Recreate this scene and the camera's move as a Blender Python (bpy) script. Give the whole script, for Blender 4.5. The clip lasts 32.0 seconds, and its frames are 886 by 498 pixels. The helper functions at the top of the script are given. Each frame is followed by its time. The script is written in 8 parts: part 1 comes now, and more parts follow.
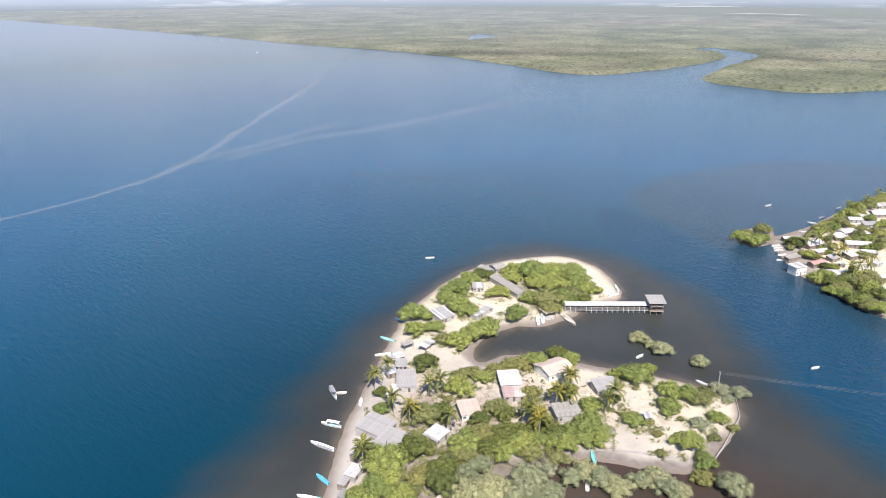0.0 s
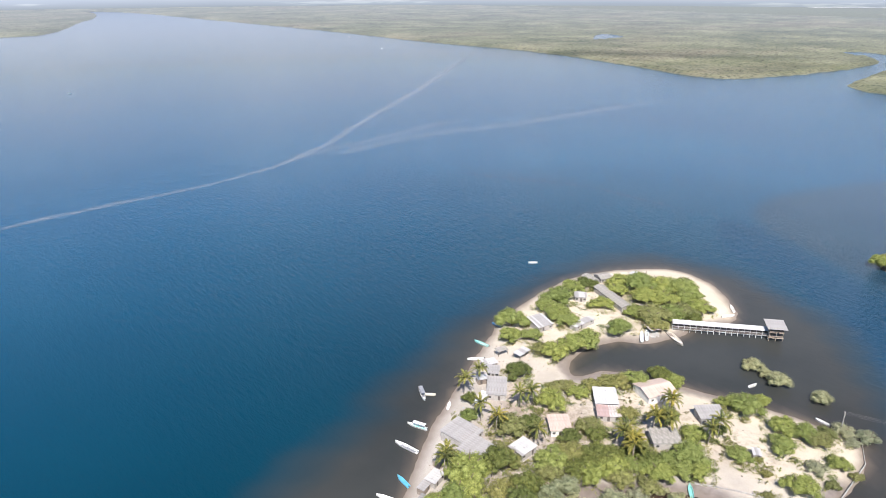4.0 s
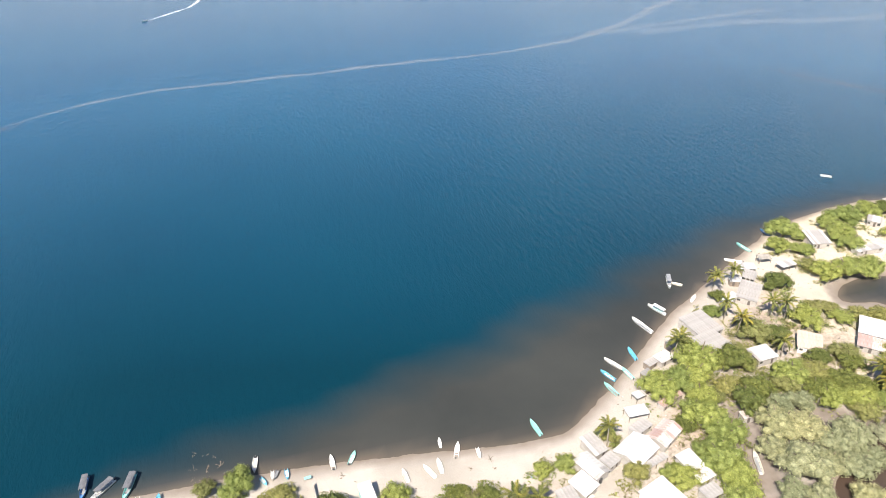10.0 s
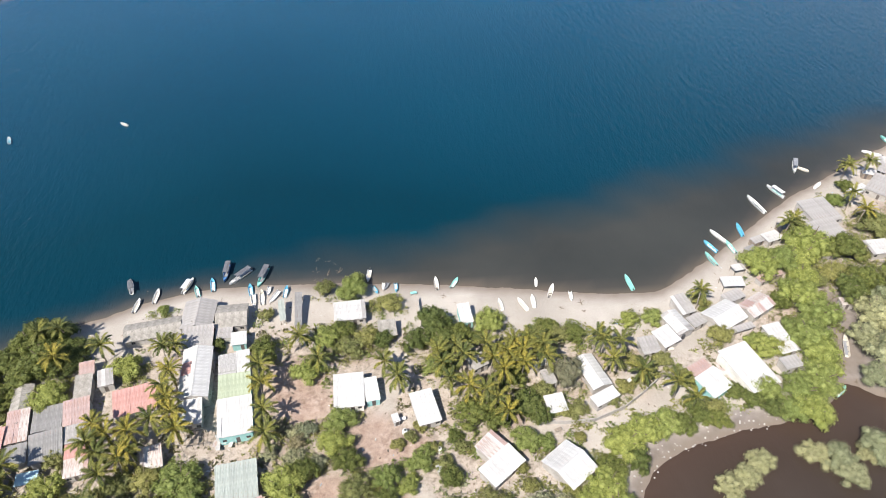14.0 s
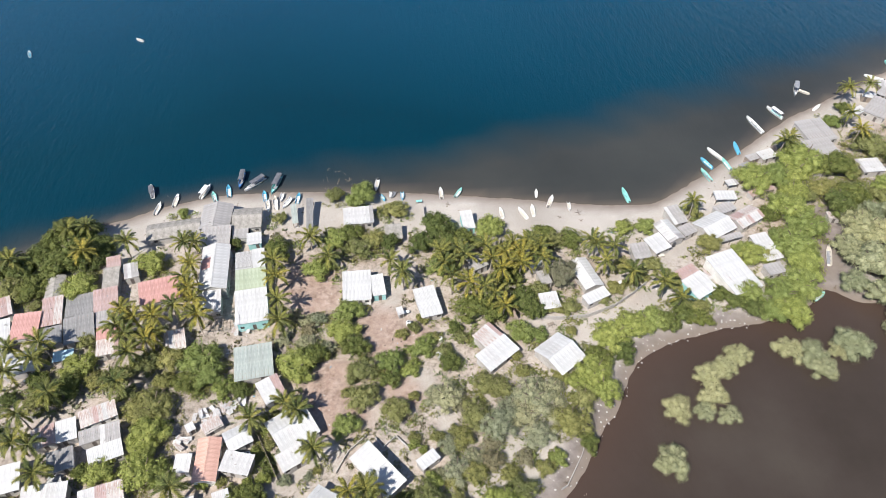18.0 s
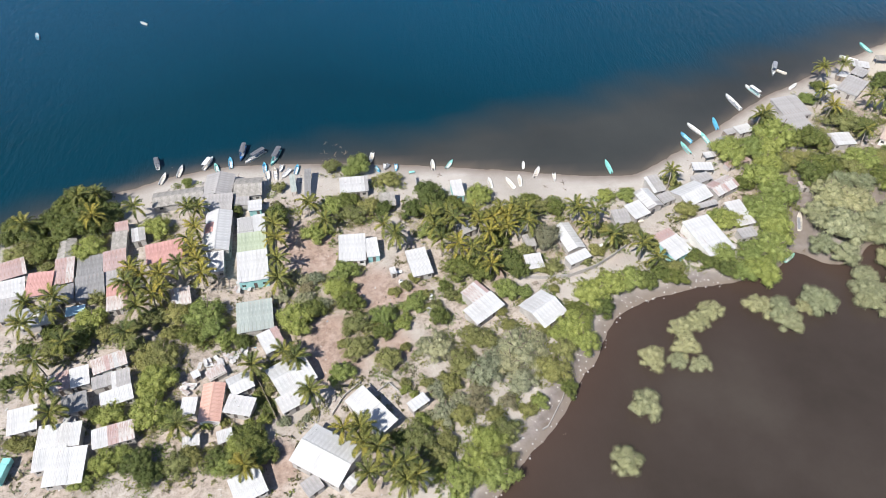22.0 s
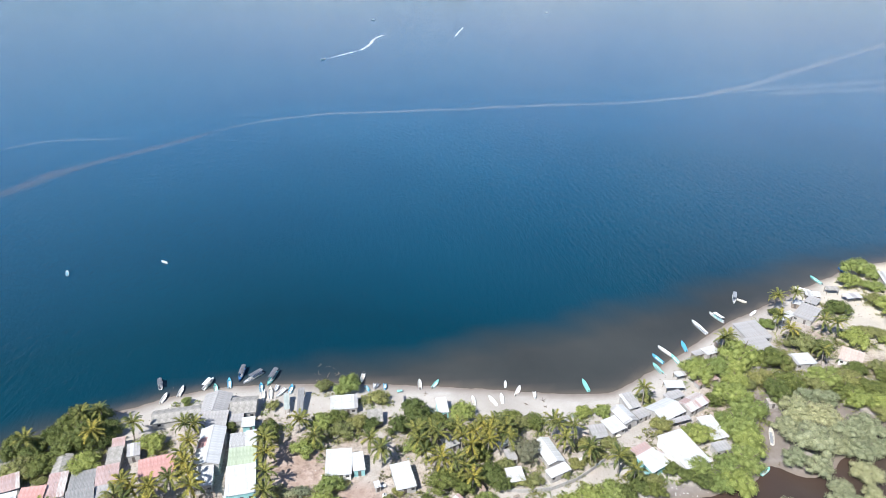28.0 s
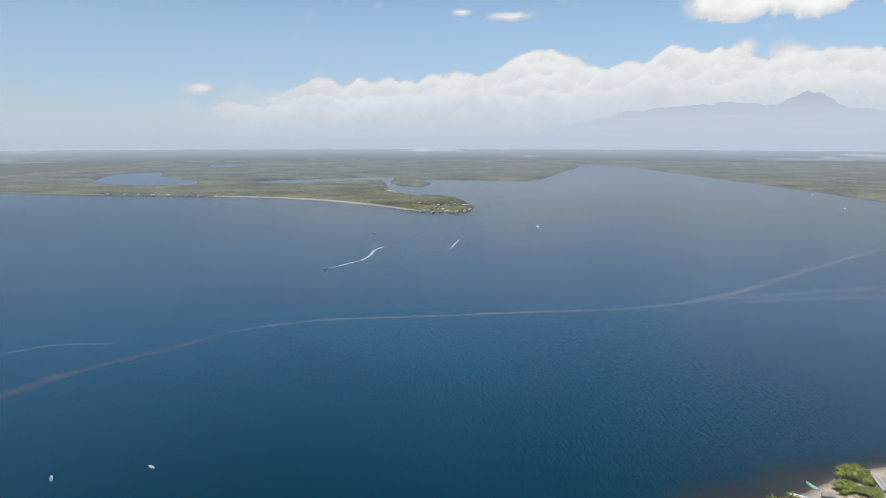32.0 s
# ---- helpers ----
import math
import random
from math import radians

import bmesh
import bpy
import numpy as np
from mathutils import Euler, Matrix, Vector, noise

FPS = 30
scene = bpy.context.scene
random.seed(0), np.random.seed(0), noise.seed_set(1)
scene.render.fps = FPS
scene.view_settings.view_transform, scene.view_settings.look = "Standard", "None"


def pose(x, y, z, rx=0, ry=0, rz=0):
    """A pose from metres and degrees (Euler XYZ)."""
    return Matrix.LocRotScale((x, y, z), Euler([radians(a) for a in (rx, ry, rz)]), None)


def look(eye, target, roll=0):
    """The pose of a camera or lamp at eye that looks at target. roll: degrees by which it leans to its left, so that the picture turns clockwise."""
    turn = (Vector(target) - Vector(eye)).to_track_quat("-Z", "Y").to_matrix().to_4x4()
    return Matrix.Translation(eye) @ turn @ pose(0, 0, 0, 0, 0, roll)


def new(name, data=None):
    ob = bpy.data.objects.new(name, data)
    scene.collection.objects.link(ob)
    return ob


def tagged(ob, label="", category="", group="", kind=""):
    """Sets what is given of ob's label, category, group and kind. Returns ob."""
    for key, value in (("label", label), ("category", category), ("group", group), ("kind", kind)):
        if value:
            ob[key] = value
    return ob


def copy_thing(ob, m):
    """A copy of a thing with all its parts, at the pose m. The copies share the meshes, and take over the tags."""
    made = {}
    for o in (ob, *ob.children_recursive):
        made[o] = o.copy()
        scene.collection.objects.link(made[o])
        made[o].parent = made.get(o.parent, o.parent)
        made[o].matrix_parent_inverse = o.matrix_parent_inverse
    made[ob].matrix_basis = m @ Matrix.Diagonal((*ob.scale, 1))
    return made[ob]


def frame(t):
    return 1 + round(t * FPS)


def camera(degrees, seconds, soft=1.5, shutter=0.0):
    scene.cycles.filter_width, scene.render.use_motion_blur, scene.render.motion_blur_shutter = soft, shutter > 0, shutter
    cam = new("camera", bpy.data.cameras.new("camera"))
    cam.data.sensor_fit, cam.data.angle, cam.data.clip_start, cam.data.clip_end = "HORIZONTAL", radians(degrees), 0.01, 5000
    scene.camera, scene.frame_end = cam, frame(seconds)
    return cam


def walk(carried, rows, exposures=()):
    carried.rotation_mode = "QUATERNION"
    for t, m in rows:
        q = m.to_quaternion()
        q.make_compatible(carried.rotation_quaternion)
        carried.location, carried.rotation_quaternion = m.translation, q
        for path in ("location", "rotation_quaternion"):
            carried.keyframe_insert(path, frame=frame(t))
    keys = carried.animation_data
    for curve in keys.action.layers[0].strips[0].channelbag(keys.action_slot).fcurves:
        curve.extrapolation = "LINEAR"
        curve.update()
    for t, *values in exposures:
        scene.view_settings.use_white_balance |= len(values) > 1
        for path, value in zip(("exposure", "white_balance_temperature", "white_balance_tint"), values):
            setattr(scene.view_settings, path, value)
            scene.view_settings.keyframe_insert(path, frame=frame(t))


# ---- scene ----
import functools
cam = camera(65.66, 32.0, soft=0.8)
PATH = [
    (0, (-9.61, 16.17, 142.90), (62.79, 74.94, 106.76), -0.25),
    (0.5, (-7.06, 16.40, 142.37), (64.09, 76.63, 106.17), -0.18),
    (1, (-5.43, 16.70, 142.48), (64.46, 78.33, 106.19), -0.18),
    (1.5, (-4.18, 17.03, 142.33), (64.44, 80.08, 106.04), -0.20),
    (2, (-3.15, 17.65, 142.19), (64.25, 81.95, 105.83), -0.15),
    (2.5, (-2.89, 17.98, 142.23), (63.39, 83.43, 105.87), -0.13),
    (3, (-2.49, 18.11, 142.25), (62.45, 84.90, 105.89), -0.14),
    (3.5, (-2.10, 17.99, 142.11), (61.21, 86.36, 105.82), -0.13),
    (5.5, (-1.47, 16.49, 142.62), (51.97, 92.84, 106.34), -0.29),
    (6, (-1.69, 16.16, 142.67), (49.29, 94.15, 106.38), -0.23),
    (6.5, (-2.17, 15.46, 142.89), (46.29, 94.97, 106.40), -0.26),
    (7, (-2.92, 14.64, 142.91), (42.58, 95.29, 105.16), -0.23),
    (7.5, (-3.85, 13.40, 142.81), (38.31, 94.79, 102.84), -0.14),
    (8, (-4.78, 12.23, 142.93), (33.84, 94.11, 100.45), -0.08),
    (8.5, (-5.64, 10.29, 143.36), (29.24, 92.57, 98.50), -0.15),
    (9, (-6.63, 8.76, 143.44), (24.77, 91.14, 96.25), -0.05),
    (9.5, (-7.48, 7.46, 143.11), (20.64, 89.79, 93.81), -0.06),
    (10, (-7.69, 6.01, 141.89), (17.27, 88.39, 90.99), -0.43),
    (10.5, (-7.52, 3.98, 140.58), (14.29, 86.29, 88.14), -0.73),
    (11, (-8.25, 2.39, 140.42), (10.81, 84.08, 85.98), -0.60),
    (11.5, (-8.84, 0.84, 141.31), (7.38, 81.57, 84.57), -0.36),
    (12, (-9.41, -0.44, 141.45), (4.43, 79.28, 82.69), -0.22),
    (12.5, (-9.63, -2.06, 141.31), (2.21, 76.59, 80.70), -0.15),
    (13, (-10.26, -3.54, 141.33), (-0.21, 73.90, 78.85), 0.01),
    (13.5, (-10.83, -5.29, 141.17), (-2.38, 70.92, 76.98), 0.13),
    (14, (-10.58, -6.95, 141.46), (-3.62, 67.80, 75.41), 0.12),
    (14.5, (-10.65, -8.81, 141.12), (-4.83, 64.60, 73.48), 0.14),
    (15, (-10.61, -10.63, 141.28), (-5.70, 61.46, 72.15), 0.12),
    (15.5, (-10.67, -12.38, 141.31), (-5.75, 58.56, 71.00), 0.18),
    (17.5, (-10.00, -19.37, 141.20), (-5.03, 49.75, 69.10), 0.23),
    (18, (-9.80, -21.11, 141.34), (-4.84, 47.93, 69.17), 0.22),
    (18.5, (-9.74, -22.89, 141.27), (-4.70, 46.15, 69.10), 0.30),
    (19, (-9.61, -24.73, 141.41), (-4.54, 44.29, 69.22), 0.34),
    (19.5, (-9.43, -26.55, 141.36), (-4.34, 42.49, 69.19), 0.30),
    (20, (-9.25, -28.25, 141.73), (-4.16, 40.66, 69.44), 0.32),
    (20.5, (-9.33, -30.23, 141.80), (-4.10, 38.74, 69.58), 0.41),
    (21, (-9.14, -32.14, 141.69), (-3.91, 36.90, 69.54), 0.40),
    (21.5, (-9.02, -33.92, 141.87), (-3.76, 35.10, 69.70), 0.41),
    (22, (-8.71, -35.56, 142.28), (-3.48, 33.36, 70.01), 0.36),
    (22.5, (-8.58, -37.07, 142.88), (-3.25, 32.72, 71.46), 0.35),
    (23, (-8.32, -38.47, 143.26), (-2.90, 33.40, 73.94), 0.27),
    (23.5, (-8.18, -39.95, 143.60), (-2.66, 34.04, 76.55), 0.25),
    (24, (-7.98, -41.36, 144.00), (-2.37, 34.62, 79.22), 0.19),
    (24.5, (-7.75, -42.89, 144.32), (-2.05, 35.03, 81.90), 0.12),
    (25, (-7.43, -44.40, 144.57), (-1.63, 35.39, 84.57), 0.07),
    (25.5, (-7.06, -45.96, 144.93), (-1.15, 35.61, 87.37), 0.04),
    (27.5, (-4.88, -52.03, 145.81), (1.27, 36.03, 98.84), -0.08),
    (28, (-4.62, -53.35, 146.33), (1.72, 36.11, 102.10), -0.02),
    (28.5, (-4.31, -54.43, 146.80), (2.21, 36.35, 105.38), -0.03),
    (29, (-4.15, -55.93, 147.03), (2.56, 36.21, 108.76), -0.00),
    (29.5, (-3.51, -57.19, 147.29), (3.23, 36.21, 112.19), -0.02),
    (30, (-3.05, -58.72, 147.66), (3.74, 35.84, 115.86), -0.01),
    (30.5, (-2.68, -60.10, 147.91), (4.21, 35.52, 119.45), 0.02),
    (31, (-2.20, -61.55, 148.46), (4.73, 34.99, 123.35), 0.03),
    (31.5, (-1.80, -63.14, 148.77), (5.23, 34.34, 127.60), 0.05),
    (32, (-1.28, -65.49, 148.85), (5.75, 32.98, 132.92), 0.05),
]
EXPOSURES = [(0.0, 0.70, 6520, 14), (6.0, 0.70, 6600, 13), (9.0, 1.00, 7050, 12), (11.0, 1.00, 7200, 11), (14.0, 0.69, 6760, 11), (18.0, 0.54, 6540, 11), (22.5, 0.52, 6400, 11), (25.0, 0.64, 6080, 10), (28.0, 0.76, 6100, 9), (30.0, 0.65, 6150, 9), (31.0, 0.28, 6300, 9), (32.0, -0.10, 6480, 9)]
walk(cam, [(t, look(eye, target, roll)) for t, eye, target, roll in PATH], EXPOSURES)

# ---- sky and sun ----
SUN_TO = Vector((-0.56, -0.68, 1.08)).normalized()      # from the ground to the sun
sun_data = bpy.data.lights.new("sun", "SUN")
sun_data.energy, sun_data.angle, sun_data.color = 5.0, radians(0.53), (1.0, 0.955, 0.89)
sun = new("sun", sun_data)
sun.matrix_world = look(SUN_TO * 500, (0, 0, 0))
world = bpy.data.worlds.new("sky")
scene.world = world
world.use_nodes = True
wn, wl = world.node_tree.nodes, world.node_tree.links
sky = wn.new("ShaderNodeTexSky")
sky.sky_type, sky.sun_disc = "NISHITA", False
sky.sun_elevation = math.asin(SUN_TO.z)
sky.sun_rotation = math.atan2(SUN_TO.x, SUN_TO.y)
sky.altitude, sky.air_density, sky.dust_density, sky.ozone_density = 0, 0.8, 0.15, 4.0
wn["Background"].inputs["Strength"].default_value = 0.10
wl.new(sky.outputs[0], wn["Background"].inputs["Color"])


# ---- materials ----
def shader(name):
    m = bpy.data.materials.new(name)
    m.use_nodes = True
    return m, m.node_tree.nodes, m.node_tree.links, m.node_tree.nodes["Principled BSDF"]


def noise_tex(nodes, links, scale, detail=4.0, rough=0.55, coords="Object", stretch=None):
    tc = nodes.new("ShaderNodeTexCoord")
    tex = nodes.new("ShaderNodeTexNoise")
    tex.inputs["Scale"].default_value, tex.inputs["Detail"].default_value = scale, detail
    tex.inputs["Roughness"].default_value = rough
    if stretch:
        mp = nodes.new("ShaderNodeMapping")
        mp.inputs["Rotation"].default_value = (0, 0, stretch[3])
        mp.inputs["Scale"].default_value = stretch[:3]
        links.new(tc.outputs[coords], mp.inputs["Vector"])
        links.new(mp.outputs[0], tex.inputs["Vector"])
    else:
        links.new(tc.outputs[coords], tex.inputs["Vector"])
    return tex.outputs["Fac"]


def ramp(nodes, links, fac, stops):
    r = nodes.new("ShaderNodeValToRGB")
    while len(r.color_ramp.elements) < len(stops):
        r.color_ramp.elements.new(0.5)
    for e, (pos, col) in zip(r.color_ramp.elements, stops):
        e.position, e.color = pos, (*col, 1)
    links.new(fac, r.inputs["Fac"])
    return r.outputs["Color"]


def blend(nodes, links, fac, a, b, kind="MIX"):
    m = nodes.new("ShaderNodeMix")
    m.data_type, m.blend_type = "RGBA", kind
    for sock, v in ((m.inputs["Factor"], fac), (m.inputs["A"], a), (m.inputs["B"], b)):
        if isinstance(v, bpy.types.NodeSocket):
            links.new(v, sock)
        elif isinstance(v, tuple):
            sock.default_value = (*v, 1)
        else:
            sock.default_value = v
    return m.outputs["Result"]


def bump(nodes, links, height, bsdf, strength=0.4, distance=0.1):
    b = nodes.new("ShaderNodeBump")
    b.inputs["Strength"].default_value, b.inputs["Distance"].default_value = strength, distance
    links.new(height, b.inputs["Height"])
    links.new(b.outputs[0], bsdf.inputs["Normal"])


def surface(name, dark, light, scale=2.0, rough=0.8, metal=0.0, vary=0.25, fine=30.0, relief=0.3, random_tint=0.0):
    """Two scales of variation in colour between dark and light, fine relief, and a tint that differs by object."""
    m, n, l, b = shader(name)
    big = ramp(n, l, noise_tex(n, l, scale), [(0.3, dark), (0.7, light)])
    small = noise_tex(n, l, fine, 3.0)
    grey = ramp(n, l, small, [(0.25, (1 - vary,) * 3), (0.75, (1 + vary * 0.4,) * 3)])
    col = blend(n, l, 1.0, big, grey, "MULTIPLY")
    if random_tint:
        info = n.new("ShaderNodeObjectInfo")
        tint = ramp(n, l, info.outputs["Random"], [(0.0, (1 - random_tint,) * 3), (1.0, (1.0, 1.0, 1.0))])
        col = blend(n, l, 1.0, col, tint, "MULTIPLY")
    l.new(col, b.inputs["Base Color"])
    b.inputs["Roughness"].default_value, b.inputs["Metallic"].default_value = rough, metal
    bump(n, l, small, b, relief, 0.05)
    return m


def attribute(nodes, name):
    a = nodes.new("ShaderNodeAttribute")
    a.attribute_name = name
    return a.outputs["Fac"]


def ground_material():
    m, n, l, b = shader("sandy_ground")
    dry = ramp(n, l, noise_tex(n, l, 0.06, 5), [(0.3, (0.365, 0.335, 0.298)), (0.5, (0.435, 0.40, 0.36)), (0.7, (0.50, 0.462, 0.42))])
    earth = ramp(n, l, noise_tex(n, l, 0.25, 5), [(0.3, (0.335, 0.27, 0.222)), (0.7, (0.50, 0.43, 0.37))])
    patch = ramp(n, l, noise_tex(n, l, 0.035, 4, 0.6), [(0.40, (0.25, 0.25, 0.25)), (0.60, (1, 1, 1))])
    shell = ramp(n, l, noise_tex(n, l, 0.09, 5), [(0.3, (0.53, 0.465, 0.365)), (0.7, (0.66, 0.585, 0.475))])
    dry = blend(n, l, attribute(n, "shell"), dry, shell)
    soil = n.new("ShaderNodeMath")
    soil.operation = "MULTIPLY"
    l.new(patch, soil.inputs[0])
    l.new(attribute(n, "inland"), soil.inputs[1])
    trodden = blend(n, l, attribute(n, "shell"), earth, shell)
    col = blend(n, l, soil.outputs[0], dry, trodden)
    litter = ramp(n, l, noise_tex(n, l, 1.3, 6, 0.7), [(0.50, (0, 0, 0)), (0.68, (0.75, 0.75, 0.75))])
    lit = n.new("ShaderNodeMath")
    lit.operation = "MULTIPLY"
    l.new(litter, lit.inputs[0])
    l.new(attribute(n, "inland"), lit.inputs[1])
    clean = n.new("ShaderNodeMath")
    clean.operation, clean.inputs[1].default_value, clean.inputs[2].default_value = "MULTIPLY_ADD", -0.8, 1.0
    l.new(attribute(n, "shell"), clean.inputs[0])
    lit2 = n.new("ShaderNodeMath")
    lit2.operation = "MULTIPLY"
    l.new(lit.outputs[0], lit2.inputs[0])
    l.new(clean.outputs[0], lit2.inputs[1])
    col = blend(n, l, lit2.outputs[0], col, (0.17, 0.145, 0.10))
    bare = ramp(n, l, noise_tex(n, l, 0.5, 6, 0.7), [(0.3, (0.27, 0.185, 0.145)), (0.55, (0.38, 0.285, 0.235)), (0.75, (0.50, 0.41, 0.35))])
    col = blend(n, l, attribute(n, "bare"), col, bare)
    blot = ramp(n, l, noise_tex(n, l, 0.45, 6, 0.7), [(0.32, (0.66, 0.64, 0.62)), (0.5, (1, 1, 1)), (0.68, (1.15, 1.14, 1.13))])
    col = blend(n, l, attribute(n, "inland"), col, blend(n, l, 1.0, col, blot, "MULTIPLY"))
    fine = ramp(n, l, noise_tex(n, l, 6.0, 5, 0.7), [(0.3, (0.72, 0.71, 0.70)), (0.7, (1.1, 1.1, 1.1))])
    col = blend(n, l, 1.0, col, fine, "MULTIPLY")
    mud = ramp(n, l, noise_tex(n, l, 0.4, 5), [(0.3, (0.13, 0.112, 0.105)), (0.7, (0.27, 0.24, 0.225))])
    col = blend(n, l, attribute(n, "mud"), col, mud)
    col = blend(n, l, attribute(n, "wet"), col, (0.20, 0.165, 0.135))
    # far woodland floor, toned to match the haze-paled canopy
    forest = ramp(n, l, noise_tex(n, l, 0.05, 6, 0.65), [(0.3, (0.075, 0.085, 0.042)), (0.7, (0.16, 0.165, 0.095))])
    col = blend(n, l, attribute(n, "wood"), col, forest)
    l.new(col, b.inputs["Base Color"])
    b.inputs["Roughness"].default_value = 0.95
    b.inputs["Specular IOR Level"].default_value = 0.2
    bump(n, l, noise_tex(n, l, 2.0, 6), b, 0.5, 0.15)
    return m


def water_material():
    m, n, l, b = shader("bay_water")
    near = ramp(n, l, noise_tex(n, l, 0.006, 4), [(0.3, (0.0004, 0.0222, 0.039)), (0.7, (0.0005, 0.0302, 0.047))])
    # brighter blue offshore base stands in for sky reflected at grazing angles
    sky_tinted_bay = ramp(n, l, noise_tex(n, l, 0.004, 5), [(0.3, (0.0010, 0.053, 0.120)), (0.7, (0.0018, 0.067, 0.136))])
    deep = blend(n, l, attribute(n, "outer"), near, sky_tinted_bay)
    deep = blend(n, l, attribute(n, "channel"), deep, (0.0008, 0.036, 0.078))
    silt = ramp(n, l, noise_tex(n, l, 0.02, 5), [(0.3, (0.032, 0.035, 0.034)), (0.7, (0.046, 0.049, 0.046))])
    peat = ramp(n, l, noise_tex(n, l, 0.016, 6, 0.62), [(0.3, (0.031, 0.025, 0.020)), (0.5, (0.046, 0.037, 0.031)), (0.7, (0.064, 0.054, 0.044))])
    silt = blend(n, l, attribute(n, "lagoon"), silt, peat)
    silt = blend(n, l, attribute(n, "red"), silt, (0.066, 0.042, 0.032))
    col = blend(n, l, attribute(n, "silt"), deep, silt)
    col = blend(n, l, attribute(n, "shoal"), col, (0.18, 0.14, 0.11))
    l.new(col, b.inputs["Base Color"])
    b.inputs["Roughness"].default_value, b.inputs["IOR"].default_value = 0.2, 1.33
    b.inputs["Specular IOR Level"].default_value = 0.32
    swell = noise_tex(n, l, 0.42, 3, 0.5, stretch=(1.0, 0.32, 1.0, radians(-25)))
    chop = noise_tex(n, l, 1.4, 4, 0.65, stretch=(1.0, 0.4, 1.0, radians(-18)))
    add = n.new("ShaderNodeMath")
    add.operation, add.inputs[1].default_value = "MULTIPLY_ADD", 0.7
    l.new(chop, add.inputs[0])
    l.new(swell, add.inputs[2])
    calm = n.new("ShaderNodeMath")
    calm.operation = "MULTIPLY"
    l.new(add.outputs[0], calm.inputs[0])
    l.new(attribute(n, "chop"), calm.inputs[1])
    bump(n, l, calm.outputs[0], b, 0.55, 0.5)
    return m


SAND = ground_material()
WATER = water_material()

# ---- the plan: shores as smooth outlines, in metres ----
BEACH = [(-620, -500), (-430, -200), (-300, -20), (-215, 55), (-160, 92), (-126, 113), (-97, 129), (-78, 137), (-60, 140), (-30, 139), (7, 135), (42, 129), (60, 127), (72, 131), (95, 146), (124, 167), (149, 180.5), (183, 199)]
POINT = [(206, 209.5), (243, 216.5), (269, 215), (295, 202), (309, 185), (303, 163), (284, 143), (272, 142), (258, 149), (247, 149), (231, 155), (222, 165), (204, 169), (191, 165), (186, 156), (201, 148), (212, 122), (217, 108), (222.5, 92), (224, 80), (224.5, 69.5), (213, 64)]
LAGOON = [(197, 62.5), (184, 64), (174, 67), (168, 77), (162, 92), (152, 103), (141, 104), (131, 98), (122, 92), (116, 88), (109, 88), (104, 92), (99, 91.5), (94, 87), (81, 83), (68, 81), (55, 78), (44, 72), (37, 61), (30, 52), (23, 43), (15, 35), (9, 28), (-8, 8), (-25, -25), (-30, -80), (0, -500)]
OPPOSITE = [(410, 106), (430, 100), (452, 93), (504, 83), (565, 69), (760, 10), (700, -200), (480, -150), (370, -40), (331, 20), (333, 36), (338, 48), (346, 58), (357, 71), (366, 82), (392, 98)]
ISLET = [(398, 122), (390, 113), (397, 105), (410, 104), (428, 110), (430, 118), (415, 123)]
FAR_COAST = [(1150, 5200), (1230, 3900), (1240, 3500), (1225, 2800), (1215, 2200), (1190, 1750), (1160, 1400), (1168, 1081), (1091, 750), (1041, 602), (1073, 535), (1205, 492), (1428, 470), (1521, 500), (1607, 600), (1670, 570), (1561, 436), (1388, 420), (1104, 395), (1049, 288), (1056, 216), (1141, 149), (1300, 0), (1500, -300), (5200, -300), (5200, 5200)]
LEFT_COAST = [(-5200, 2900), (-2000, 2150), (-1072, 1887), (-737, 1792), (-429, 1721), (-204, 1626), (-23, 1434), (82, 1328), (140, 1322), (172, 1400), (165, 1560), (134, 1690), (48, 1764), (-13, 1973), (-27, 2250), (-28, 2453), (213, 2474), (486, 2366), (785, 3065), (917, 3360), (1060, 3973), (1000, 5200), (-5200, 5200)]
CREEK = [(-10, 2330), (0, 2470), (-15, 2640), (-168, 2610), (-290, 2545), (-404, 2480), (-470, 2400), (-470, 2270), (-340, 2210), (-200, 2320)]
OXBOW = [(-1068, 2500), (-1150, 2823), (-1115, 3010), (-1005, 3055), (-906, 2726), (-751, 2500), (-670, 2370), (-640, 2150), (-760, 2130), (-870, 2180), (-990, 2250)]
TARN = [(1614, 1236), (1734, 1288), (1657, 1169), (1509, 1147)]
POOL = [(-1060, 4163), (-1015, 4380), (-850, 4110), (-830, 3700), (-860, 3550), (-960, 3560)]
SPIT = [(-15, 2310), (-5, 2370), (45, 2425), (120, 2235), (90, 2100), (10, 2180)]
CHANNEL = [(400, 215), (355, 185), (340, 150), (322, 118), (289, 89), (267, 73), (248, 55), (237, 34), (227, 15), (190, -60), (230, -80), (290, 10), (307, 38), (323, 57), (348, 93), (375, 137), (410, 195)]
SHALLOWS = [(415, 195), (380, 137), (353, 93), (328, 57), (312, 38), (300, 0), (600, 0), (640, 120), (560, 190), (470, 215)]
MURKY = [(-140, 112), (-103, 127), (-68, 139), (-28, 149), (28, 162), (94, 183), (147, 205), (191, 219), (242, 226), (280, 226), (313, 212), (325, 182), (322, 150), (306, 112), (283, 90), (260, 73), (240, 57), (228, 38), (215, 18), (120, -200), (-40, -200), (-40, 90)]


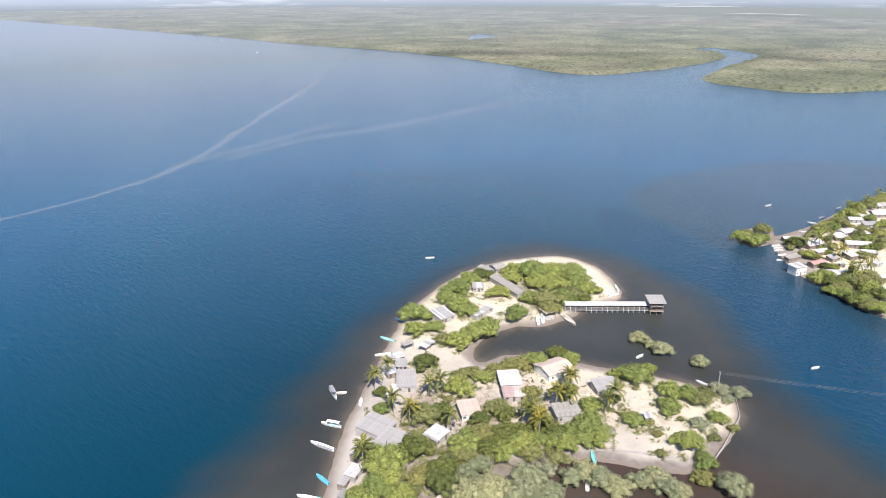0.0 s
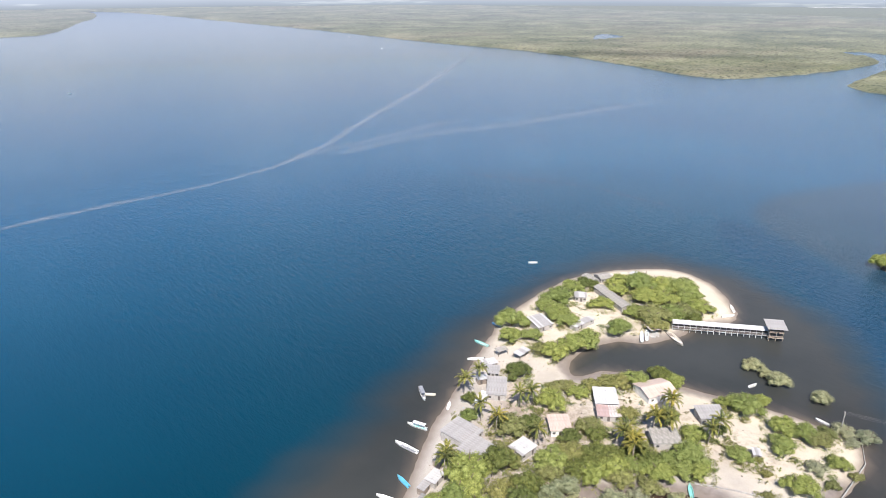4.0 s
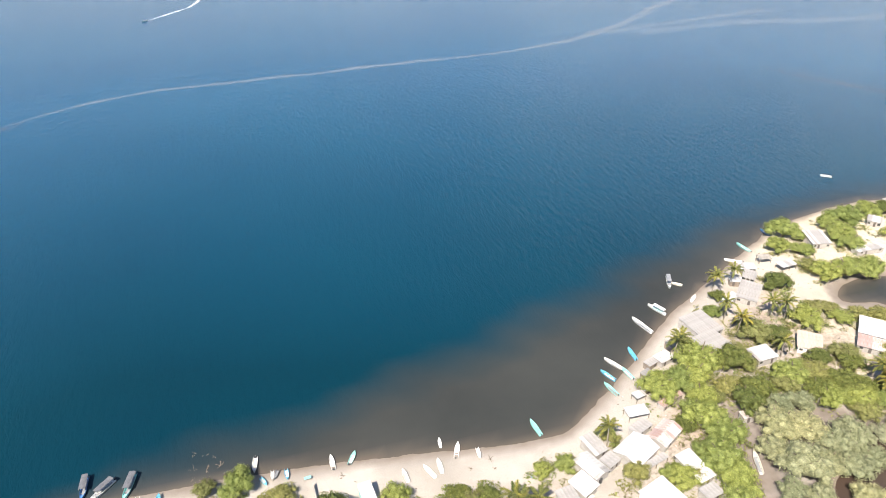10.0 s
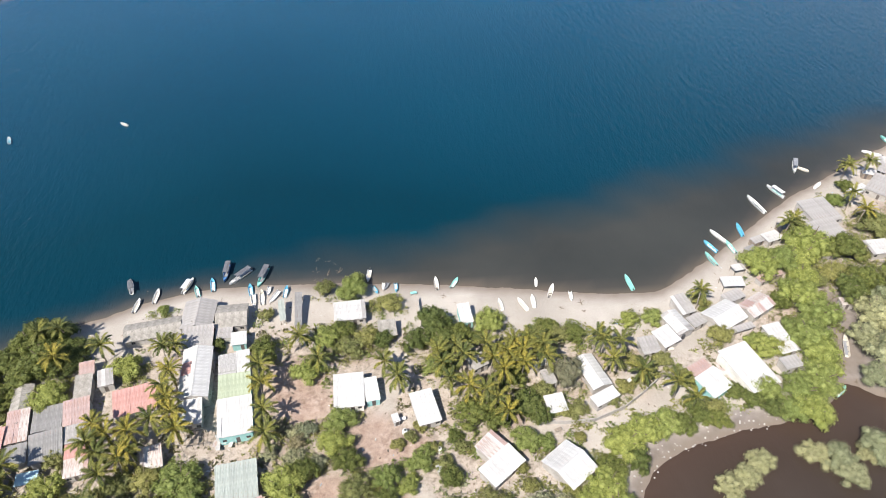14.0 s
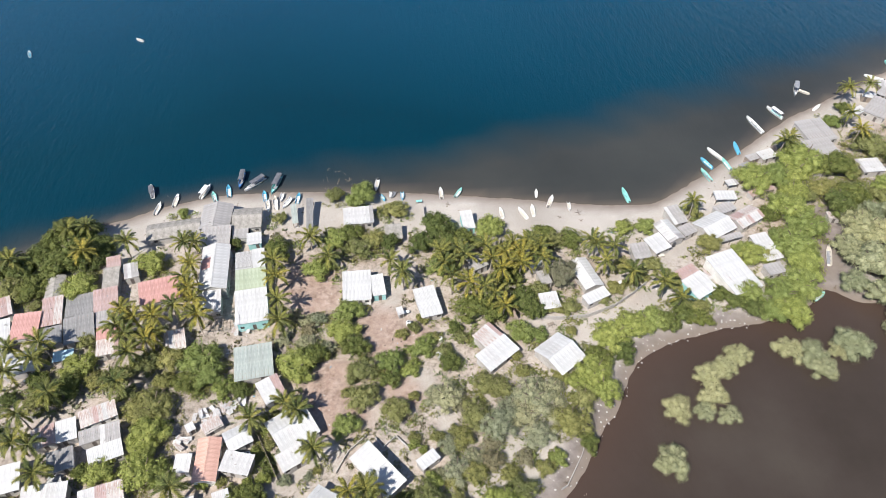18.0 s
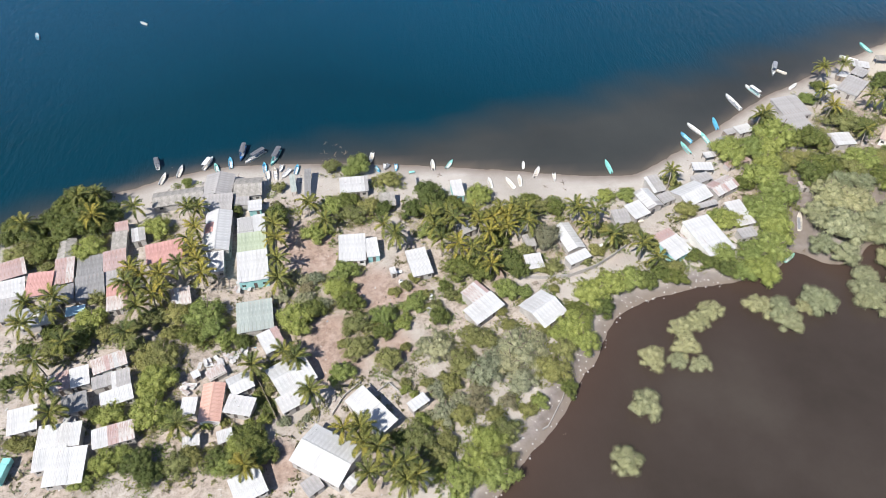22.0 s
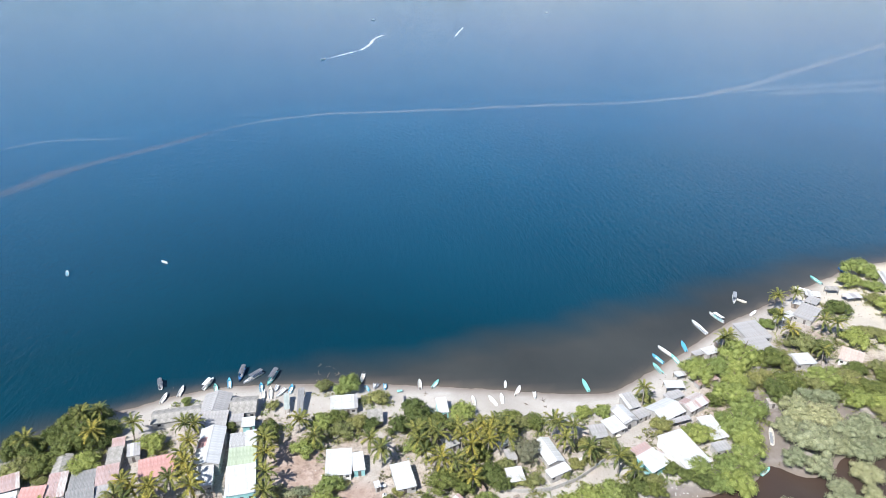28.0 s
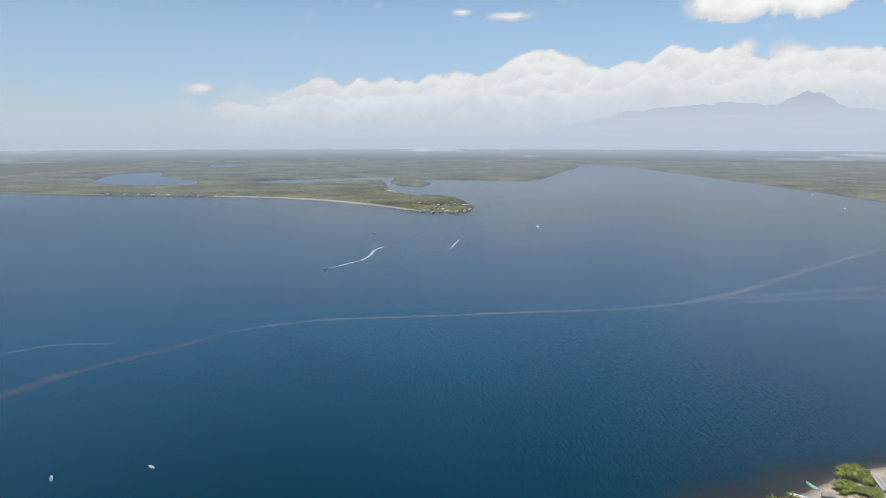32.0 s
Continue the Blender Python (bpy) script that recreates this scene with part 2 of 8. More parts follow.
def smooth_outline(points, per=5):
    p = np.array(points, float)
    a, b, c, d = np.roll(p, 1, 0), p, np.roll(p, -1, 0), np.roll(p, -2, 0)
    out = []
    for k in range(per):
        t = k / per
        out.append(0.5 * (2 * b + (c - a) * t + (2 * a - 5 * b + 4 * c - d) * t * t + (3 * b - 3 * c + d - a) * t ** 3))
    return np.stack(out, 1).reshape(-1, 2)


def inside_by(outline, x, y, reach=60.0):
    """Metres inside (positive) or outside (negative) an outline, cut at reach."""
    far = np.full(x.shape, 1e9)
    odd = np.zeros(x.shape, bool)
    lo, hi = outline.min(0) - reach, outline.max(0) + reach
    pick = (x > lo[0]) & (x < hi[0]) & (y > lo[1]) & (y < hi[1])
    px, py, f, o = x[pick], y[pick], far[pick], odd[pick]
    for (x1, y1), (x2, y2) in zip(outline, np.roll(outline, -1, 0)):
        dx, dy = x2 - x1, y2 - y1
        t = np.clip(((px - x1) * dx + (py - y1) * dy) / (dx * dx + dy * dy + 1e-9), 0, 1)
        f = np.minimum(f, (px - x1 - t * dx) ** 2 + (py - y1 - t * dy) ** 2)
        cross = (y1 > py) != (y2 > py)
        if cross.any():
            o ^= cross & (px < x1 + (py - y1) * dx / (dy if dy else 1e-9))
    far[pick], odd[pick] = f, o
    return np.clip(np.where(odd, 1, -1) * np.sqrt(far), -reach, reach)


MAIN = smooth_outline(BEACH + POINT + LAGOON, 4)
SHORES = [smooth_outline(s, 4) for s in (OPPOSITE, ISLET, FAR_COAST, LEFT_COAST, SPIT)]
PONDS = [smooth_outline(s, 4) for s in (CREEK, OXBOW, TARN, POOL)]
LAGOON_EDGE = np.array(LAGOON[:-1], float)
BEACH_EDGE = np.array(BEACH, float)


def near_line(points, x, y):
    f = np.full(x.shape, 1e9)
    for (x1, y1), (x2, y2) in zip(points[:-1], points[1:]):
        dx, dy = x2 - x1, y2 - y1
        t = np.clip(((x - x1) * dx + (y - y1) * dy) / (dx * dx + dy * dy + 1e-9), 0, 1)
        f = np.minimum(f, (x - x1 - t * dx) ** 2 + (y - y1 - t * dy) ** 2)
    return np.sqrt(f)


def wavy(x, y):
    """A cheap soft unevenness between -1 and 1."""
    return (np.sin(x * 0.21 + 1.3 * np.sin(y * 0.13)) + np.sin(y * 0.27 + 1.7 * np.sin(x * 0.17 + 2)) + np.sin((x + y) * 0.53)) / 3


def land_by(x, y):
    main = 0.6 + 0.9 * (near_line(BEACH_EDGE, x, y) < near_line(LAGOON_EDGE, x, y)) + inside_by(MAIN, x, y) + 0.7 * wavy(x * 1.7, y * 1.7)
    rest = np.max([inside_by(s, x, y) for s in SHORES[:-1]], 0)
    rest = np.minimum(rest, -np.max([inside_by(s, x, y) for s in PONDS], 0))
    rest = np.maximum(rest, inside_by(SHORES[-1], x, y)) + 5 * wavy(x * 0.12, y * 0.12) * (np.hypot(x, y) > 700)
    return main, rest


FLATS = [(112, 112, 9), (107, 102, 7), (120, 107, 12), (129, 103, 12), (139, 107, 9), (113, 119, 6), (125, 114, 9), (134, 113, 8)]      # mud bared at low tide: x, y, radius


def mud_flat(x, y):
    bared = np.max([np.exp(-((x - fx) ** 2 + (y - fy) ** 2) / r ** 2) for fx, fy, r in FLATS], 0)
    return np.clip((bared - 0.30 + 0.05 * wavy(x * 1.5, y * 1.5)) * 4.0, 0, 1)


def ground_height(x, y):
    x, y = np.atleast_1d(np.float64(x)), np.atleast_1d(np.float64(y))
    main, rest = land_by(x, y)
    d = np.maximum(main, rest)
    z = np.where(d > 0, 1.25 * (1 - np.exp(-d / 9.0)), np.maximum(0.12 * d, -5.0))
    z = np.where(d > 0, z * (1 - 0.75 * mud_flat(x, y)), z)
    return z + np.where(d > 4, 0.10 * wavy(np.atleast_1d(x) * 1.1, np.atleast_1d(y) * 1.1), 0)


def steps(*runs):
    """Grid lines: runs of (from, to, spacing)."""
    return np.unique(np.concatenate([np.arange(a, b, s) for a, b, s in runs]).round(2))


def sheet(name, xs, ys, height, material, fields, keep=None):
    """One sheet over the grid lines, with named fields on its points."""
    gx, gy = np.meshgrid(xs, ys)
    x, y = gx.ravel(), gy.ravel()
    z = height(x, y)
    nx, ny = len(xs), len(ys)
    i = (np.arange(ny - 1)[:, None] * nx + np.arange(nx - 1)).ravel()
    faces = np.stack([i, i + 1, i + nx + 1, i + nx], 1)
    if keep is not None:
        faces = faces[keep(x, y)[faces].all(1)]
        used, back = np.unique(faces, return_inverse=True)
        x, y, z, faces = x[used], y[used], z[used], back.reshape(-1, 4)
    me = bpy.data.meshes.new(name)
    me.vertices.add(len(x))
    me.vertices.foreach_set("co", np.stack([x, y, z], 1).ravel())
    me.loops.add(faces.size)
    me.loops.foreach_set("vertex_index", faces.ravel())
    me.polygons.add(len(faces))
    me.polygons.foreach_set("loop_start", np.arange(len(faces)) * 4)
    me.polygons.foreach_set("loop_total", np.full(len(faces), 4))
    me.update(calc_edges=True)
    for key, values in fields(x, y, z).items():
        me.attributes.new(key, "FLOAT", "POINT").data.foreach_set("value", values.astype(np.float32))
    me.polygons.foreach_set("use_smooth", np.ones(len(faces), bool))
    me.materials.append(material)
    return new(name, me)


def strand(x, y):
    """Width of the open sand along the far coast."""
    wide = np.interp(x, [-1500, -790, -760, -470, -430, -40, 60, 120], [15, 15, 5, 5, 30, 32, 14, 3])
    return np.where((x < 130) & (y > 1250) & (y < 1950), wide, 3.0)


LANES = [[(-46, 41), (-41, 45), (-34, 51), (-27, 56), (-20, 62), (-15, 68), (-8, 72)], [(21, 84), (32, 89), (43, 96), (52, 100), (63, 107), (74, 111), (85, 114)], [(-15, 71), (-7, 69), (-3, 60), (-2, 56)], [(-13, 113), (-10, 104), (-19, 88), (-20, 80)]]      # trodden sandy lanes


def on_lane(x, y):
    return np.min([near_line(np.array(lane, float), x, y) for lane in LANES], 0)


BARE = [(-37, 103, 9), (-34, 97, 8), (-28, 64, 10), (-30, 71, 8), (-9, 83, 6), (-18, 85, 9), (-13, 66, 6), (-40, 36, 7), (15, 91, 6)]      # trodden reddish earth: x, y, radius


def ground_fields(x, y, z):
    main, rest = land_by(x, y)
    lagoon = near_line(LAGOON_EDGE, x, y)
    ragged = 2.5 * wavy(x * 1.3, y * 1.3)
    bare = np.max([np.exp(-((x - bx) ** 2 + (y - by) ** 2) / r ** 2) for bx, by, r in BARE], 0)
    return {
        "bare": np.clip((bare - 0.32 + 0.06 * ragged) * 2.5, 0, 0.9),
        "inland": np.clip((main - 14 + ragged) / 8, 0, 1) * np.clip((on_lane(x, y) - 1.2 + 0.3 * ragged) / 1.6, 0.25, 1),
        "mud": np.max([np.clip((6.5 - lagoon + ragged) / 4, 0, 1), mud_flat(x, y), 0.75 * np.clip((5 - near_line(np.array(POINT[7:18], float), x, y) + 0.6 * ragged) / 3, 0, 1), 0.8 * np.clip((17 - rest + ragged) / 6, 0, 1) * (rest > -3) * (np.hypot(x, y) < 900) * (main < -20)], 0),
        "shell": np.clip((x - 150 + 6 * ragged) / 60, 0, 1),
        "wet": np.clip((0.5 - z) / 0.45, 0, 1),
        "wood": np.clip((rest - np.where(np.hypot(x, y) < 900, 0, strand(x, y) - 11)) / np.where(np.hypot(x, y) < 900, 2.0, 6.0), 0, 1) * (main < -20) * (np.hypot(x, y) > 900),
    }


GX = steps((-5000, -1500, 250), (-1500, -400, 30), (-400, -180, 10), (-180, 320, 2.0), (320, 600, 6), (600, 1800, 30), (1800, 5001, 200))
GY = steps((-3000, -500, 250), (-500, -120, 20), (-120, -20, 4), (-20, 232, 2.0), (232, 330, 8), (330, 1000, 25), (1000, 1300, 30), (1300, 1900, 12), (1900, 2700, 30), (2700, 5001, 120))
ground = sheet("ground", GX, GY, ground_height, SAND, ground_fields)
tagged(ground, "pale sandy ground with brown earth and muddy lagoon banks", "ground", kind="structure")


def water_fields(x, y, z):
    main, rest = land_by(x, y)
    soft = inside_by(smooth_outline(MURKY, 4), x, y) + 4 * wavy(x * 0.5, y * 0.5)
    off = -inside_by(smooth_outline(MURKY, 3), x, y, 2500.0)
    near_far = np.clip((22 + rest) / 22, 0, 1) * (rest < 0)
    lagoon = near_line(LAGOON_EDGE, x, y)
    return {
        "silt": np.maximum(np.maximum(np.clip((soft + 12) / 23, 0, 1), near_far * 0.45), 0.38 * np.clip((inside_by(smooth_outline(SHALLOWS, 4), x, y) + 4) / 10, 0, 1)),
        "shoal": 0.6 * np.exp(np.minimum(main, 0) / 1.8) * np.clip((lagoon - 6) / 8, 0, 1),
        "lagoon": np.clip((near_line(np.array(BEACH + POINT[:8], float), x, y) - lagoon) / 20 + 0.3, 0, 1) * np.clip((205 - x) / 25, 0.15, 1),
        "red": 0.8 * np.exp(-lagoon / 10.0) * np.clip((near_line(np.array(BEACH + POINT[:8], float), x, y) - lagoon) / 10, 0, 1) * np.clip((195 - x) / 25, 0, 1),
        # mask for the painted sky brightness: rises offshore, eases far out
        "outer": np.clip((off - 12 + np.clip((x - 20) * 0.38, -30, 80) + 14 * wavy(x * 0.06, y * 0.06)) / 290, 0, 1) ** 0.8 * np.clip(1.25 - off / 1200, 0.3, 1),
        "channel": np.clip(inside_by(smooth_outline(CHANNEL, 4), x, y) / 6 + 0.4, 0, 0.85),
        "chop": np.clip(1 - (soft + 12) / 22, 0.25, 1),
    }


WX = steps((-5000, -1500, 250), (-1500, -400, 60), (-400, -160, 8), (-160, 340, 4), (340, 640, 8), (640, 1800, 30), (1800, 5001, 200))
WY = steps((-3000, -500, 250), (-500, -100, 20), (-100, 260, 4), (260, 1000, 20), (1000, 2700, 50), (2700, 5001, 120))
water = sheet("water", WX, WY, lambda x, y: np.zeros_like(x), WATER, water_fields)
tagged(water, "deep blue bay water turning brown near the shore", "water", kind="structure")

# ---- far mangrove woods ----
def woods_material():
    """Grey-green canopy, paled in colour as if by haze, with browner, drier tracts and pale clearings."""
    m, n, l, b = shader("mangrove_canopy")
    # greyed, lightened greens: distance haze is mixed into the leaf colour
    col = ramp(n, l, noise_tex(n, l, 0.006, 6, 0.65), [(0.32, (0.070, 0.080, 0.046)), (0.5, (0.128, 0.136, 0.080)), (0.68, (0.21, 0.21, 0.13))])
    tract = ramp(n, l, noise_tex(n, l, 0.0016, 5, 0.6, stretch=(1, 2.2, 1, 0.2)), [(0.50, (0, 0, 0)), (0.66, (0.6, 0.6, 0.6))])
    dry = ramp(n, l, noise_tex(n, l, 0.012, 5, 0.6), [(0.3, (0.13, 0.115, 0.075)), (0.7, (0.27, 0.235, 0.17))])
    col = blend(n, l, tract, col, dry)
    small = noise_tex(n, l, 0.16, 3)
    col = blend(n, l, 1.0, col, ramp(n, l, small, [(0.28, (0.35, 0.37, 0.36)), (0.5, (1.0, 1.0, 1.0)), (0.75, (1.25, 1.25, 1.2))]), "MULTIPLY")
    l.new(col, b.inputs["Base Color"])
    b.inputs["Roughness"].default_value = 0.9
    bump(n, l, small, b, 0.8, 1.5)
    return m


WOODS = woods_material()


def canopy_height(x, y):
    main, rest = land_by(x, y)
    rng = np.random.default_rng(7)
    clump = rng.random(len(x))
    grown = np.clip((rest - strand(x, y)) / 7, 0.0, 1)
    cape = (x > 30) & (x < 185) & (y > 1290) & (y < 1560)
    hamlet = (x > -770) & (x < -425) & (rest < 26) & (y < 1900)
    grown = np.where((cape & (clump < 0.5)) | (hamlet & (clump < 0.55)), 0.0, grown)      # gaps round the huts
    return -0.4 + grown * (4.2 + 2.2 * clump + 1.6 * wavy(x * 0.05, y * 0.05)) + 1.6 * grown * (clump > 0.93)


def wooded(x, y):
    main, rest = land_by(x, y)
    seen = (x > -1500) & (y < 4900) & (x < 3200)
    return (rest > strand(x, y) - 26) & seen & ((np.hypot(x, y) > 900) | (x < -100))


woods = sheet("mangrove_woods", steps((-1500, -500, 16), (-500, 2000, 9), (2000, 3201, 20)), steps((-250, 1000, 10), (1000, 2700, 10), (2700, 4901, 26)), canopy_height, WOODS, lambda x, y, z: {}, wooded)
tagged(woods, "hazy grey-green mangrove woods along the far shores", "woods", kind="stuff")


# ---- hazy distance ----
def painted_haze_material(name, low, high, z0, z1, streak=(1.03, 1.03, 1.02)):
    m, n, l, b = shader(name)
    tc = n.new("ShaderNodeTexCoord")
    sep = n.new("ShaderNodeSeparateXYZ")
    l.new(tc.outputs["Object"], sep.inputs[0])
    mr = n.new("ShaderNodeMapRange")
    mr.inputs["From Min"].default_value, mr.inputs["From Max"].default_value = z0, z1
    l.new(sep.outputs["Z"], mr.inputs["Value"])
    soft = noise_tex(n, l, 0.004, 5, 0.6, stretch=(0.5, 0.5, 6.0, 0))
    # haze is painted into the emitted colour, changing with height
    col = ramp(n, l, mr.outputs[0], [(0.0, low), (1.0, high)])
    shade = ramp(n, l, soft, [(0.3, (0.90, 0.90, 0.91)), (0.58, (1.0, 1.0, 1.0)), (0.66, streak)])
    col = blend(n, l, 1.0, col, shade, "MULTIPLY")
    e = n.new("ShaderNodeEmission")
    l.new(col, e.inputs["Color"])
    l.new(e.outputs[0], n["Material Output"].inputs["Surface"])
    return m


def skyline(name, radius, profile, material, low=-20.0):
    """A ring of far relief: profile gives the height for degrees clockwise from +y."""
    me = bpy.data.meshes.new(name)
    bm = bmesh.new()
    last = None
    for k in range(-180 * 4, 180 * 4 + 1):
        a = k / 4
        s, c = math.sin(radians(a)), math.cos(radians(a))
        top = profile(a)
        col = [bm.verts.new((radius * s, radius * c - 60, low + (top - low) * q)) for q in (0, 0.5, 1)]
        if last:
            for q in range(2):
                bm.faces.new((last[q], col[q], col[q + 1], last[q + 1]))
        last = col
    bm.to_mesh(me)
    bm.free()
    me.materials.append(material)
    return new(name, me)


def rough_edge(a, seed, size):
    return size * (noise.noise((a * 0.6, seed, 0)) + 0.6 * noise.noise((a * 1.9, seed, 5)) + 0.3 * noise.noise((a * 5.3, seed, 9)))


# both rings glow; their colours already hold the distance haze
PLAIN_HAZE = painted_haze_material("plain_with_painted_haze", (0.21, 0.24, 0.21), (0.48, 0.54, 0.61), 10, 78, (1.5, 1.45, 1.4))
RANGE_HAZE = painted_haze_material("range_with_painted_haze", (0.70, 0.72, 0.77), (0.47, 0.515, 0.645), 200, 440, (1.12, 1.11, 1.09))
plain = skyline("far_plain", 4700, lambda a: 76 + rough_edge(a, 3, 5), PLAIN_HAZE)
tagged(plain, "far coastal plain, glowing, with pale haze painted into its colour", "backdrop", kind="structure")


RIDGE = {-180: 60, 2: 90, 8: 130, 11: 170, 15: 245, 18.5: 320, 20: 322, 22.7: 366, 24.2: 352, 26.4: 374, 28: 366, 29.5: 355, 30.6: 400, 31.6: 436, 32.5: 405, 33.8: 352, 36.7: 296, 42: 262, 50: 235, 65: 190, 90: 120, 180: 60}


def range_profile(a):
    return float(np.interp(a, list(RIDGE), list(RIDGE.values()))) + rough_edge(a, 8, 24)


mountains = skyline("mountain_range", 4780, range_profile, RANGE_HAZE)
tagged(mountains, "pale blue volcano range, glowing, with haze painted into its colour", "backdrop", kind="structure")



# ---- builders ----
def part(name, bm, material, parent, label=""):
    """Links a bmesh, or a mesh that is shared, as one mesh object under a thing or a part."""
    if isinstance(bm, bmesh.types.BMesh):
        me = bpy.data.meshes.new(name)
        bm.to_mesh(me)
        bm.free()
    else:
        me = bm
    if material is not None and not me.materials:
        me.materials.append(material)
    ob = new(name, me)
    ob.parent = parent
    return tagged(ob, label)


def thing(name, m, label, category, group=""):
    ob = new(name)
    ob.empty_display_size = 0.3
    ob.matrix_basis = m
    return tagged(ob, label, category, group)


def mesh_of(name, verts, faces, material=None, smooth=False):
    me = bpy.data.meshes.new(name)
    me.from_pydata([tuple(v) for v in verts], [], [tuple(f) for f in faces])
    if smooth:
        me.polygons.foreach_set("use_smooth", np.ones(len(me.polygons), bool))
    if material is not None:
        me.materials.append(material)
    return me


def box(bm, size, at, turn=0.0, bevel=0.0, tilt=0.0):
    m = Matrix.Translation(at) @ Matrix.Rotation(turn, 4, "Z") @ Matrix.Rotation(tilt, 4, "X") @ Matrix.Diagonal((*size, 1))
    made = bmesh.ops.create_cube(bm, size=1, matrix=m)
    if bevel:
        edges = list({e for v in made["verts"] for e in v.link_edges})
        bmesh.ops.bevel(bm, geom=edges, offset=bevel, segments=1, affect="EDGES")
    return bm


def boxes(*some):
    bm = bmesh.new()
    for b in some:
        box(bm, *b)
    return bm


def tube(bm, a, b, r1, r2, sides=7):
    a, b = Vector(a), Vector(b)
    turn = (b - a).to_track_quat("Z", "Y").to_matrix().to_4x4()
    bmesh.ops.create_cone(bm, cap_ends=True, segments=sides, radius1=r1, radius2=r2, depth=(b - a).length, matrix=Matrix.Translation((a + b) / 2) @ turn)
    return bm


ZX, ZY = np.arange(-260, 640, 1.5), np.arange(-120, 250, 1.5)
ZGRID = ground_height(*(v.ravel() for v in np.meshgrid(ZX, ZY))).reshape(len(ZY), len(ZX))


def ground_z(x, y):
    if not (ZX[0] < x < ZX[-2] and ZY[0] < y < ZY[-2]):
        return float(ground_height(x, y)[0])
    u, v = (x - ZX[0]) / 1.5, (y - ZY[0]) / 1.5
    i, j = int(u), int(v)
    u, v = u - i, v - j
    return float((ZGRID[j, i] * (1 - u) + ZGRID[j, i + 1] * u) * (1 - v) + (ZGRID[j + 1, i] * (1 - u) + ZGRID[j + 1, i + 1] * u) * v)


# ---- leaves, wood, roofing and paint ----
def leaf_material(name, dark, light, dry=(0.22, 0.19, 0.07), spread=1.0):
    m, n, l, b = shader(name)
    geo, info = n.new("ShaderNodeNewGeometry"), n.new("ShaderNodeObjectInfo")
    col = ramp(n, l, geo.outputs["Random Per Island"], [(0.0, dark), (0.55, tuple((p + q) / 2 for p, q in zip(dark, light))), (1.0, light)])
    whole = ramp(n, l, info.outputs["Random"], [(0.0, tuple(c ** spread for c in (0.76, 0.82, 0.80))), (0.35, (1.0, 1.01, 1.0)), (0.7, tuple(c ** spread for c in (1.08, 1.06, 0.96))), (1.0, tuple(c ** spread for c in (1.20, 1.14, 1.04)))])
    col = blend(n, l, 1.0, col, whole, "MULTIPLY")
    fuzz = noise_tex(n, l, 17.0, 3, 0.7)
    # colour follows the bump: dips painted darker as shade between leaves, peaks lighter
    col = blend(n, l, 1.0, col, ramp(n, l, fuzz, [(0.30, (0.62, 0.62, 0.60)), (0.55, (1.0, 1.0, 1.0)), (0.72, (1.22, 1.22, 1.15))]), "MULTIPLY")
    bump(n, l, fuzz, b, 0.9, 0.25)
    spots = ramp(n, l, noise_tex(n, l, 2.2, 4, 0.6), [(0.58, (0, 0, 0)), (0.78, (0.5, 0.5, 0.5))])
    col = blend(n, l, spots, col, dry)
    l.new(col, b.inputs["Base Color"])
    b.inputs["Roughness"].default_value = 0.6
    b.inputs["Specular IOR Level"].default_value = 0.35
    glow = n.new("ShaderNodeBsdfTranslucent")
    l.new(col, glow.inputs["Color"])
    mix = n.new("ShaderNodeMixShader")
    mix.inputs[0].default_value = 0.28
    l.new(b.outputs[0], mix.inputs[1])
    l.new(glow.outputs[0], mix.inputs[2])
    l.new(mix.outputs[0], n["Material Output"].inputs["Surface"])
    return m


LEAF = {
    "g": leaf_material("bright_green_leaves", (0.206, 0.246, 0.066), (0.374, 0.418, 0.138)),
    "d": leaf_material("dark_green_leaves", (0.095, 0.120, 0.032), (0.215, 0.245, 0.075)),
    "o": leaf_material("olive_leaves", (0.190, 0.196, 0.068), (0.340, 0.340, 0.135)),
    "s": leaf_material("silvery_scrub_leaves", (0.28, 0.292, 0.178), (0.46, 0.462, 0.31), (0.36, 0.31, 0.21)),
    "m": leaf_material("mangrove_leaves", (0.290, 0.300, 0.170), (0.460, 0.465, 0.285), (0.27, 0.26, 0.13)),
    "b": leaf_material("greyish_brown_leaves", (0.20, 0.185, 0.115), (0.34, 0.315, 0.205), (0.34, 0.27, 0.18)),
}
SCRUB = leaf_material("dry_scrub_leaves", (0.17, 0.155, 0.08), (0.34, 0.31, 0.18), (0.33, 0.27, 0.18))
FROND = leaf_material("palm_fronds", (0.070, 0.085, 0.028), (0.36, 0.37, 0.115), (0.38, 0.32, 0.10), 2.6)
FROND_YELLOW = leaf_material("yellowing_palm_fronds", (0.095, 0.100, 0.026), (0.50, 0.455, 0.11), (0.48, 0.39, 0.12), 2.4)
BARK = surface("bark", (0.13, 0.10, 0.075), (0.27, 0.22, 0.17), 1.5, 0.9, vary=0.35, fine=14)
PALE_BARK = surface("palm_bark", (0.24, 0.20, 0.16), (0.38, 0.33, 0.28), 2.0, 0.9, vary=0.3, fine=9)


